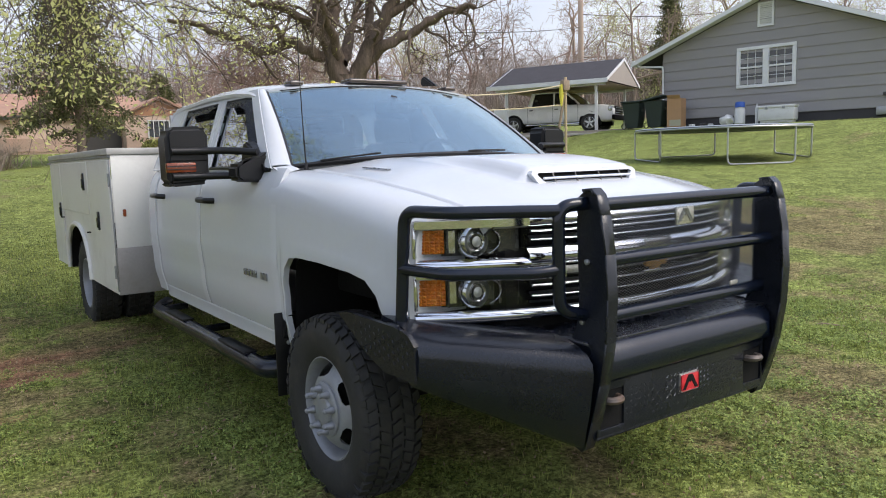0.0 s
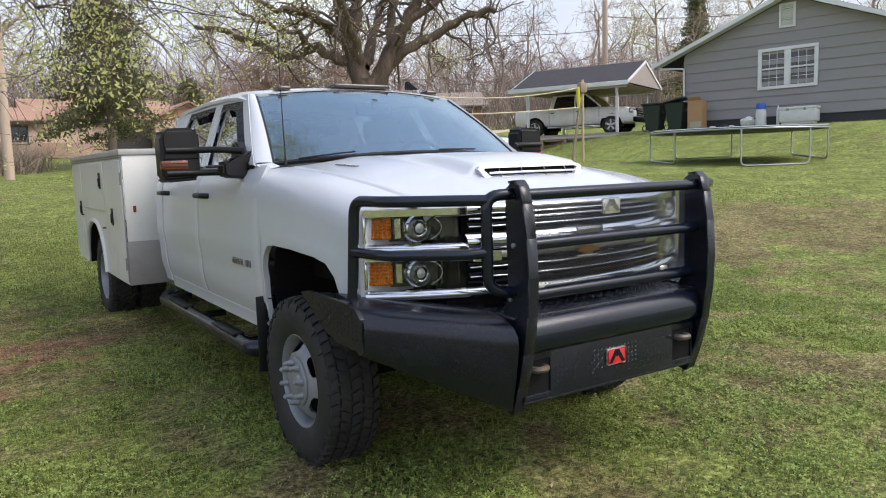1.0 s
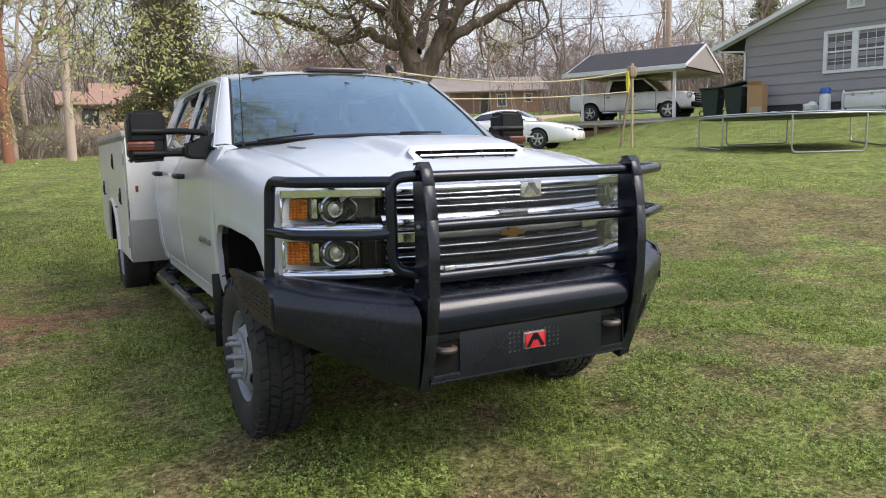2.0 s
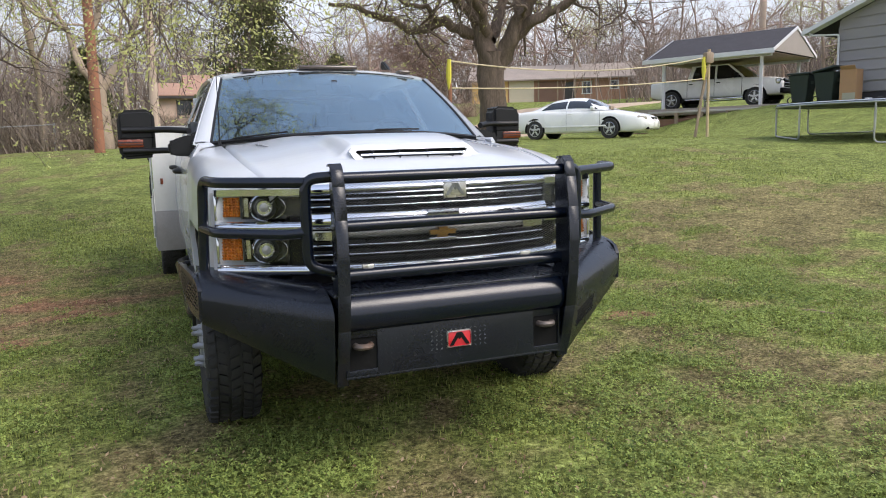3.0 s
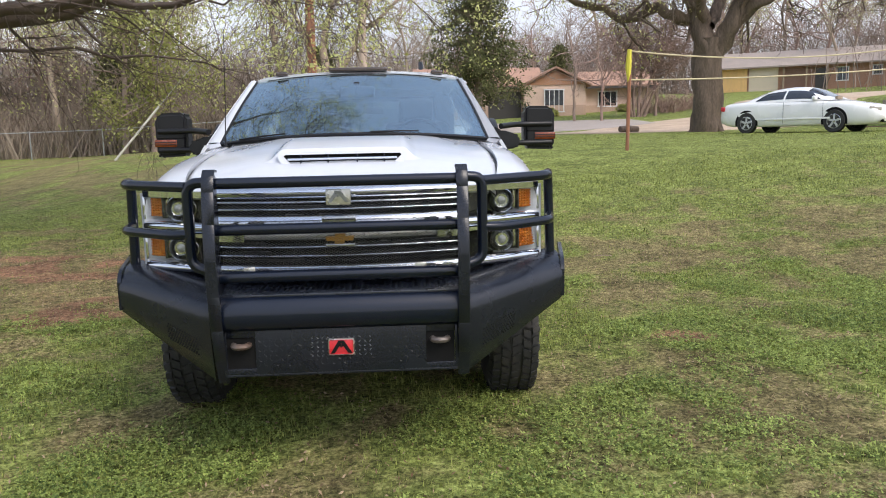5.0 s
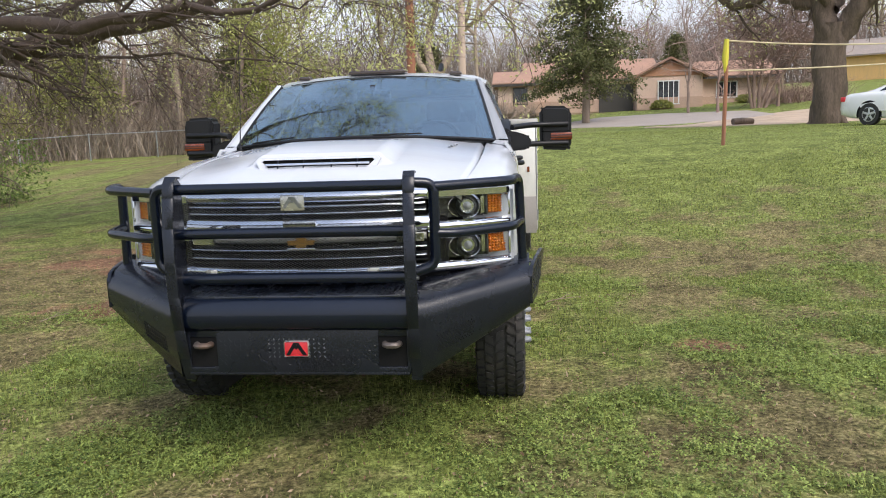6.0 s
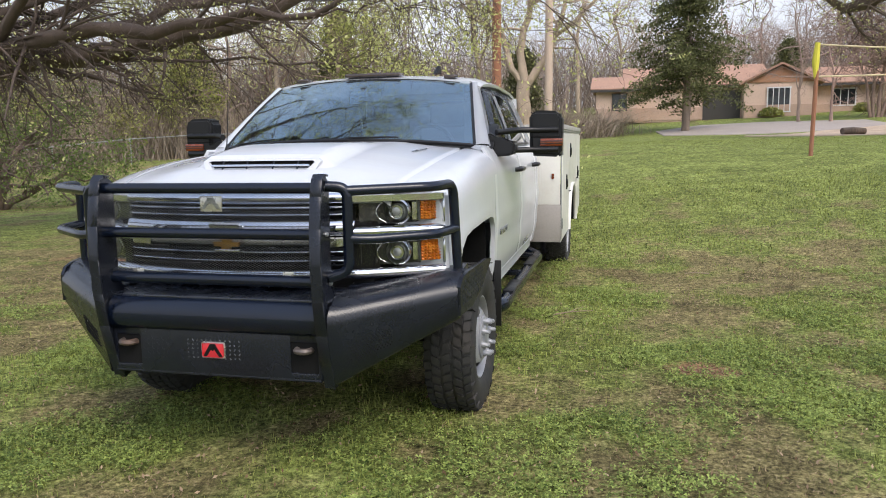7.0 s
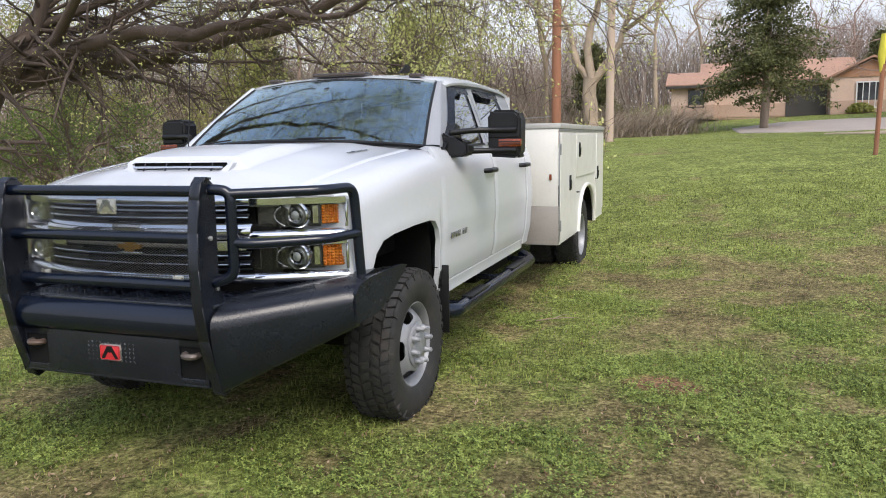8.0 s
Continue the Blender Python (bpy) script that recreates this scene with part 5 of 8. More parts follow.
# ---- materials of the yard
SIDING = pmat("grey_lap_siding", (0.29, 0.275, 0.27), 0.7, 0, 0.06, 1.5, 40, bump=0.05, stretch=(1, 1, 4), rnd=0.04)
TRIMW = pmat("white_trim_paint", (0.70, 0.70, 0.70), 0.5, 0, 0.05, 3, 50)
FOUND = pmat("dark_painted_foundation", (0.05, 0.047, 0.05), 0.85, 0, 0.15, 2, 30, bump=0.2)
SHINGLE = pmat("charcoal_shingle", (0.042, 0.038, 0.042), 0.9, 0, 0.3, 2, 30, bump=0.4)
BROWNROOF = pmat("brown_shingle", (0.36, 0.215, 0.15), 0.9, 0, 0.2, 1, 8, bump=0.4)
GREYROOF = pmat("weathered_brown_grey_roof", (0.30, 0.25, 0.215), 0.9, 0, 0.2, 0.8, 8, bump=0.4)
PINKBRICK = pmat("pinkish_tan_brick", (0.62, 0.46, 0.37), 0.9, 0, 0.12, 1, 12, bump=0.3)
REDBRICK = pmat("brown_red_brick", (0.38, 0.22, 0.15), 0.9, 0, 0.15, 1, 12, bump=0.3)
BASEBRICK = pmat("dull_tan_brick", (0.48, 0.34, 0.265), 0.9, 0, 0.15, 1, 12, bump=0.3)
PINEWOOD = pmat("yellow_pine_boards", (0.66, 0.42, 0.17), 0.7, 0, 0.12, 1, 20, stretch=(6, 6, 1))
OLDWOOD = pmat("weathered_timber", (0.30, 0.23, 0.16), 0.85, 0, 0.25, 3, 60, bump=0.3, stretch=(8, 8, 1), dirt=(0.10, 0.075, 0.055), damt=0.5)
REDWOOD = pmat("red_brown_pole_wood", (0.30, 0.13, 0.075), 0.85, 0, 0.2, 2, 50, bump=0.3, stretch=(8, 8, 1), dirt=(0.14, 0.10, 0.08), dscale=2, damt=0.6)
PALEPOLE = pmat("pale_weathered_pole", (0.48, 0.37, 0.30), 0.85, 0, 0.15, 2, 50, bump=0.3, stretch=(8, 8, 1))
BINGREEN = pmat("dark_green_bin_plastic", (0.022, 0.035, 0.032), 0.5, 0, 0.15, 3, 40)
CARDBOARD = pmat("cardboard", (0.42, 0.25, 0.13), 0.85, 0, 0.08, 4, 60)
COOLW = pmat("white_cooler_plastic", (0.66, 0.66, 0.65), 0.5, 0, 0.05, 4, 60, dirt=(0.4, 0.38, 0.34), damt=0.3)
BLUE = pmat("blue_plastic", (0.03, 0.10, 0.42), 0.45, 0, 0.08, 4, 60)
YELLOW = pmat("yellow_net_tape", (0.62, 0.55, 0.06), 0.7, 0, 0.15, 4, 60)
CORD = pmat("cream_net_cord", (0.55, 0.47, 0.30), 0.8, 0, 0.1, 4, 60)
MATB = pmat("dark_trampoline_mat", (0.02, 0.024, 0.035), 0.6, 0, 0.15, 3, 80)
PADB = pmat("grey_blue_trampoline_pad", (0.25, 0.28, 0.33), 0.6, 0, 0.15, 2, 40, dirt=(0.2, 0.2, 0.2), damt=0.4)
CARW = pmat("white_car_paint", (0.80, 0.80, 0.78), 0.25, 0, 0.03, 2, 40, coat=0.6)
CARGLASS = pmat("dark_car_glass", (0.012, 0.014, 0.016), 0.05, 0, 0.1, 2, 20, coat=1.0)
HOUSEGLASS = pmat("dark_house_glass", (0.02, 0.025, 0.028), 0.06, 0, 0.3, 4, 30, coat=0.6)
ALLOY = pmat("bright_alloy", (0.50, 0.51, 0.52), 0.3, 0.8, 0.1, 6, 40)
SAND = pmat("sandy_drive", (0.46, 0.35, 0.25), 0.95, 0, 0.2, 0.7, 12, bump=0.5, dirt=(0.20, 0.14, 0.10), dscale=0.8, damt=0.5)
ASPH = pmat("worn_asphalt", (0.33, 0.285, 0.25), 0.9, 0, 0.2, 0.5, 20, bump=0.3)
CLAY = pmat("bare_red_clay", (0.20, 0.11, 0.075), 0.95, 0, 0.25, 1.5, 20, bump=0.5)
WIREM = pmat("dark_cable", (0.02, 0.02, 0.02), 0.7)
BRONZE = pmat("dark_brown_window", (0.05, 0.045, 0.042), 0.5)


# ---- driveway and road beyond the lawn
def strip_sheet(name, pts, label, material, lift, nu=60, nv=30):
    """A sheet draped over the land between two lines of plan points."""
    a, b = pts
    def at(line, u):
        k = u * (len(line) - 1)
        i = min(int(k), len(line) - 2)
        f = k - i
        return Vector(line[i]).lerp(Vector(line[i + 1]), f)
    def fn(u, v):
        p = at(a, u).lerp(at(b, u), v)
        edge = min(u, 1 - u, v, 1 - v) < 0.001
        return Vector((p.x, p.y, ground_z(p.x, p.y) + (-0.25 if edge else lift)))
    ob = part(name, grid(bmesh.new(), fn, nu, nv), material)
    return tagged(ob, label, name.replace("_", " "), kind="structure")


strip_sheet("driveway", ([(9.2, 34.6), (11.5, 31.6), (14.5, 31.0), (19, 32.6), (24, 34), (40, 44)], [(9.6, 36.6), (12, 38.6), (16, 42.5), (22, 46), (28, 49), (40, 56)]), "pale sandy dirt driveway with tyre tracks", SAND, 0.03)
strip_sheet("road", ([(6.2, 42.2), (11, 39.8), (15, 40.2), (18, 42)], [(6.0, 47), (9, 51), (13, 50.5), (18, 47)]), "worn grey asphalt turning area before the house", ASPH, 0.05)
strip_sheet("clay_bank", ([(23.2, 30.4), (24.2, 28.0), (24.8, 26.4)], [(22.4, 29.8), (23.2, 27.5), (24.1, 26.1)]), "bare red clay bank below the carport", CLAY, 0.03, 16, 16)


# ---- grey house with a gable end
def grey_house():
    zb = 2.45
    h = thing("house", pose(27.45, 21.85, zb, 0, 0, -77), "grey house with lap siding, white trim and dark foundation", "house")
    W, apex, ez = 9.1, 4.53, 5.52 - zb + 0.22
    def roof_z(x):
        return 7.68 - zb - 0.395 * abs(x - apex)
    wall = part("wall", prism(bmesh.new(), [(0.02, 0.46), (W - 0.02, 0.46), (W - 0.02, roof_z(W) - 0.12), (apex, roof_z(apex) - 0.12), (0.02, roof_z(0) - 0.12)], "y", 0.05, 0.25), SIDING, h)
    # lap boards, each one tilted out at its lower edge, cut to the gable slope
    step, z = 0.415, 0.48
    while z < roof_z(apex) - 0.15:
        z1 = z + step
        x0, x1 = 0.0, W
        if z1 > roof_z(0) - 0.1:
            x0 = apex - (7.68 - zb - 0.1 - z1) / 0.395
            x1 = 2 * apex - x0
        xb0, xb1 = x0, x1
        if z > roof_z(0) - 0.1:
            xb0 = apex - (7.68 - zb - 0.1 - z) / 0.395
            xb1 = 2 * apex - xb0
        elif z1 > roof_z(0) - 0.1:
            xb0, xb1 = 0.0, W
        if x1 - x0 > 0.2:
            bm = bmesh.new()
            vs = [bm.verts.new(p) for p in ((xb0, 0.0, z), (xb1, 0.0, z), (x1, 0.035, z1 + 0.01), (x0, 0.035, z1 + 0.01), (xb0, 0.06, z), (xb1, 0.06, z), (x1, 0.06, z1 + 0.01), (x0, 0.06, z1 + 0.01))]
            for q in ((0, 1, 2, 3), (4, 7, 6, 5), (0, 4, 5, 1), (3, 2, 6, 7), (0, 3, 7, 4), (1, 5, 6, 2)):
                bm.faces.new([vs[i] for i in q])
            part("siding_board", bm, SIDING, wall)
        z = z1
    part("side_wall", bx((0.12, 6.0, (roof_z(0) + 0.40) / 2), (0.2, 11.6, roof_z(0) - 0.5)), SIDING, h)
    part("side_wall", bx((W - 0.12, 6.0, (roof_z(0) + 0.40) / 2), (0.2, 11.6, roof_z(0) - 0.5)), SIDING, h)
    part("foundation", bx((W / 2, 0.2, 0.0), (W - 0.1, 0.3, 1.0)), FOUND, h, "dark painted foundation")
    # roof: two slopes with rake boards
    for s in (-1, 1):
        ln = 5.75
        bm = bmesh.new()
        x1 = apex + s * ln
        pts = [(apex, roof_z(apex) + 0.10), (x1, roof_z(x1) + 0.10), (x1, roof_z(x1) - 0.02), (apex, roof_z(apex) - 0.02)]
        prism(bm, pts, "y", -0.48, 12.2)
        part("roof_slope", bm, SHINGLE, h, "charcoal shingle roof slope")
        bm = bmesh.new()
        pts = [(apex, roof_z(apex) + 0.085), (x1 + s * 0.03, roof_z(x1) + 0.085), (x1 + s * 0.03, roof_z(x1) - 0.09), (apex, roof_z(apex) - 0.09)]
        prism(bm, pts, "y", -0.52, -0.484)
        part("rake_board", bm, TRIMW, h, "white rake board")
        bm = bmesh.new()
        pts = [(apex, roof_z(apex) - 0.04), (x1, roof_z(x1) - 0.04), (x1, roof_z(x1) - 0.07), (apex, roof_z(apex) - 0.07)]
        prism(bm, pts, "y", -0.48, 0.0)
        part("soffit", bm, TRIMW, h)
    part("gutter", tb([(-1.18, -0.45, 3.10), (-1.18, 12.0, 3.10)], 0.06, 8), TRIMW, h, "white gutter")
    part("downspout", tb(bend([(-1.1, -0.35, 3.05), (-0.95, -0.3, 2.86), (0.05, -0.07, 2.78), (0.07, -0.07, 2.5), (0.07, -0.07, 0.2)], 0.08), 0.042, 8), TRIMW, h, "white downspout")
    # twin window
    win = thing("window", Matrix(), "", "")
    win.parent = h
    x0, x1, z0, z1 = 3.27, 5.60, 4.02 - zb, 5.66 - zb
    for a, b, c, d in ((x0, x1, z1 - 0.13, z1), (x0, x1, z0, z0 + 0.13), (x0, x0 + 0.14, z0 + 0.13, z1 - 0.13), (x1 - 0.14, x1, z0 + 0.13, z1 - 0.13), ((x0 + x1) / 2 - 0.11, (x0 + x1) / 2 + 0.11, z0 + 0.13, z1 - 0.13)):
        part("window_trim", bx(((a + b) / 2, -0.02, (c + d) / 2), (b - a, 0.06, d - c), 0.008, 1), TRIMW, win)
    for k in (0, 1):
        a = x0 + 0.14 + k * ((x1 - x0) / 2 - 0.03)
        b = a + (x1 - x0) / 2 - 0.25
        c, d, m = z0 + 0.13, z1 - 0.13, (z0 + z1) / 2
        part("sash_bar", bx(((a + b) / 2, -0.01, m), (b - a, 0.05, 0.07), 0.004, 1), TRIMW, win)
        for e, f in ((c, m - 0.035), (m + 0.035, d)):
            part("pane", bx(((a + b) / 2, 0.02, (e + f) / 2), (b - a, 0.012, f - e)), HOUSEGLASS, win, "dark window pane")
            for q in (1, 2):
                part("glazing_bar", bx((a + (b - a) * q / 3, 0.006, (e + f) / 2), (0.018, 0.02, f - e)), TRIMW, win)
            part("glazing_bar", bx(((a + b) / 2, 0.006, (e + f) / 2), (b - a, 0.02, 0.018)), TRIMW, win)
        for xx in (a - 0.008, b + 0.008):
            part("sash_stile", bx((xx, 0.0, m), (0.05, 0.05, d - c), 0.004, 1), TRIMW, win)
    # gable vent
    gv = thing("gable_vent", Matrix(), "", "")
    gv.parent = h
    for a, b, c, d in ((4.08, 4.72, 4.82, 4.90), (4.08, 4.72, 3.95, 4.03), (4.08, 4.17, 4.03, 4.82), (4.63, 4.72, 4.03, 4.82)):
        part("vent_frame", bx(((a + b) / 2, -0.02, (c + d) / 2), (b - a, 0.06, d - c), 0.006, 1), TRIMW, gv)
    for k in range(11):
        part("vent_slat", bx((4.40, 0.0, 4.06 + 0.072 * k), (0.46, 0.012, 0.07), m=pose(0, 0, 0, 35)), TRIMW, gv)
    part("meter_box", bx((8.85, -0.1, 0.95), (0.35, 0.2, 0.12), 0.01), BRONZE, h)
    part("vent_hood", bx((8.7, -0.05, 0.35), (0.5, 0.12, 0.3), 0.02), STEEL, h)


grey_house()


# ---- carport beside the house
def carport():
    zb = 2.2
    c = thing("carport", pose(26.4, 24.73, zb, 0, 0, -65), "open carport with dark shingle roof on white posts", "carport")
    for (x, y) in ((-0.05, 0), (-4.65, 0), (-0.05, 4.6), (-4.65, 4.6)):
        part("post", bx((x, y, 1.28), (0.13, 0.13, 2.66), 0.01, 1), TRIMW, c)
    for y in (-0.05, 4.65):
        part("beam", bx((-2.4, y, 2.58), (5.6, 0.12, 0.16), 0.01, 1), TRIMW, c)
    ez, rz, yr = 2.66, 3.80, 2.3
    for y0, lab in ((-0.45, 0), (5.05, 1)):
        bm = bmesh.new()
        prism(bm, [(y0, ez), (yr, rz), (yr, rz + 0.10), (y0, ez + 0.10)], "x", -5.5, 0.62)
        part("roof_slope", bm, SHINGLE, c, "charcoal shingle roof slope")
    part("fascia", bx((-2.44, -0.48, 2.67), (6.16, 0.04, 0.20), 0.006, 1), TRIMW, c)
    part("ceiling", bx((-2.44, 2.3, 2.63), (5.9, 5.2, 0.03)), OLDWOOD, c)
    for x in (0.55, -5.4):
        bm = bmesh.new()
        prism(bm, [(-0.3, ez + 0.02), (4.9, ez + 0.02), (yr, rz + 0.02)], "x", x - 0.03, x + 0.03)
        part("gable_panel", bm, pmat("tan_gable_board", (0.36, 0.32, 0.28), 0.8, 0, 0.1, 2, 30), c)
        for y0 in (-0.45, 5.05):
            bm = bmesh.new()
            prism(bm, [(y0, ez - 0.02), (yr, rz - 0.02), (yr, rz + 0.11), (y0, ez + 0.11)], "x", x + 0.04, x + 0.075)
            part("rake_board", bm, TRIMW, c)
    part("roof_light", bx((-4.2, 0.6, 2.56), (0.5, 0.12, 0.08), 0.01), TRIMW, c)


carport()
# low timber rail along the edge of the carport's pad
rail = thing("timber_rail", pose(25.37, 24.09, 2.12, 0, 0, -65), "weathered low timber rail on posts by the carport", "railing")
part("top_board", bx((-2.3, 0, 0.33), (5.2, 0.16, 0.09), 0.01, 1), pmat("grey_white_board", (0.45, 0.42, 0.38), 0.8, 0, 0.15, 2, 40), rail)
part("low_board", bx((-2.3, 0.05, -0.22), (5.0, 0.08, 0.5), 0.01, 1), CLAY, rail)
for k in range(5):
    part("rail_post", bx((-4.7 + 1.2 * k, -0.02, -0.15), (0.14, 0.14, 0.9), 0.01, 1), OLDWOOD, rail)
slab = part("carport_slab", bx((0, 0, 0), (7.4, 5.6, 0.3)), ASPH)
slab.matrix_basis = pose(27.2, 27.2, 2.46, 0, 0, -65)
tagged(slab, "worn concrete pad under the carport", "slab", kind="structure")


# ---- vehicles in the yard; x forward, y to their left, origin on the ground below the middle
def shell(bm, xs, zt, zb, w, r=0.1):
    rows = []
    for x in xs:
        t, b, h = zt(x), zb(x), w(x)
        sec = [(h * 0.90, b), (h * 0.97, b + 0.07), (h * 0.995, b + (t - b) * 0.30), (h, b + (t - b) * 0.5), (h * 0.985, t - r), (h * 0.965, t - r * 0.6), (h * 0.93, t - r * 0.3), (h * 0.86, t - r * 0.08), (h * 0.72, t + 0.006), (h * 0.45, t + 0.022), (0, t + 0.03)]
        rows.append([bm.verts.new((x, y, z)) for y, z in sec] + [bm.verts.new((x, -y, z)) for y, z in sec[-2::-1]])
    for a, b in zip(rows, rows[1:]):
        for j in range(len(a) - 1):
            bm.faces.new((a[j], b[j], b[j + 1], a[j + 1]))
        bm.faces.new((a[-1], b[-1], b[0], a[0]))
    bm.faces.new(rows[0])
    bm.faces.new(rows[-1])
    return bm


def car_wheel(v, x, y, r, wd):
    w = new("wheel")
    w.parent = v
    w.matrix_basis = Matrix.Translation((x, y, r)) @ (Matrix() if y > 0 else Matrix.Rotation(math.pi, 4, "Z"))
    b = bmesh.new()
    lathe(b, [(r * 0.66, -wd / 2), (r * 0.95, -wd / 2), (r, -wd / 2 + 0.03), (r, wd / 2 - 0.03), (r * 0.95, wd / 2), (r * 0.66, wd / 2)], (0, 0, 0), 28, "y", closed=True)
    part("tyre", b, RUBBER, w)
    b = bmesh.new()
    lathe(b, [(r * 0.66, wd / 2 - 0.02), (r * 0.62, wd / 2 - 0.01), (r * 0.58, wd / 2 - 0.05), (0.001, wd / 2 - 0.07)], (0, 0, 0), 28, "y")
    part("rim", b, LAMPDARK, w)
    for k in range(5):
        b = bx((0, wd / 2 - 0.03, r * 0.30), (r * 0.20, 0.03, r * 0.62), 0.006, 1)
        o = part("spoke", b, ALLOY, w)
        o.matrix_basis = Matrix.Rotation(2 * math.pi * k / 5, 4, "Y")
    b = bmesh.new()
    lathe(b, [(r * 0.66, wd / 2 - 0.012), (r * 0.60, wd / 2 - 0.002), (r * 0.585, wd / 2 - 0.02)], (0, 0, 0), 28, "y", closed=True)
    part("rim_ring", b, ALLOY, w)
    b = bmesh.new()
    lathe(b, [(r * 0.16, wd / 2 - 0.03), (r * 0.15, wd / 2 - 0.005), (0.001, wd / 2)], (0, 0, 0), 14, "y")
    part("hub_cap", b, ALLOY, w)


def arch_disc(v, x, w, r, z):
    for s in (-1, 1):
        # Dark discs draw the shaded wheel wells on the uncut body.
        b = bmesh.new()
        pts = [(x + r * math.cos(a), max(0.17, z + r * math.sin(a))) for a in (math.pi * k / 20 - 0.25 + 0.025 * k for k in range(21))]
        prism(b, pts, "y", s * (w + 0.004) if s > 0 else -(w + 0.004), s * (w - 0.25) if s > 0 else -(w - 0.25))
        part("wheel_well_shade", b, DARK, v)


def greenhouse(v, base, top, zb, zt, wb, wt, pillars):
    """Glass house: base and top are (rear x, front x) at the belt and the roof edge."""
    b = bmesh.new()
    lo = [(base[0], wb), (base[1], wb), (base[1], -wb), (base[0], -wb)]
    hi = [(top[0], wt), (top[1], wt), (top[1], -wt), (top[0], -wt)]
    L = [b.verts.new((x, y, zb)) for x, y in lo]
    H = [b.verts.new((x, y, zt)) for x, y in hi]
    for i in range(4):
        j = (i + 1) % 4
        b.faces.new((L[i], L[j], H[j], H[i]))
    part("cabin_glass", b, CARGLASS, v, "dark cabin glass")
    b = bmesh.new()
    grid(b, lambda u, q: Vector((top[0] - 0.03 + (top[1] - top[0] + 0.06) * u, (2 * q - 1) * (wt + 0.012), zt + 0.05 * (1 - (2 * q - 1) ** 4) * (1 - (2 * u - 1) ** 4) - 0.015)), 16, 12)
    part("roof", b, CARW, v)
    for s in (-1, 1):
        for (xb, xt, wd) in pillars:
            part("pillar", tb([(xb, s * (wb + 0.004), zb - 0.02), ((xb + xt) / 2, s * ((wb + wt) / 2 + 0.012), (zb + zt) / 2), (xt, s * (wt + 0.004), zt)], wd, 6), CARW, v)
        part("roof_rail", tb([(top[0], s * wt, zt), (top[1], s * wt, zt)], 0.03, 6), CARW, v)


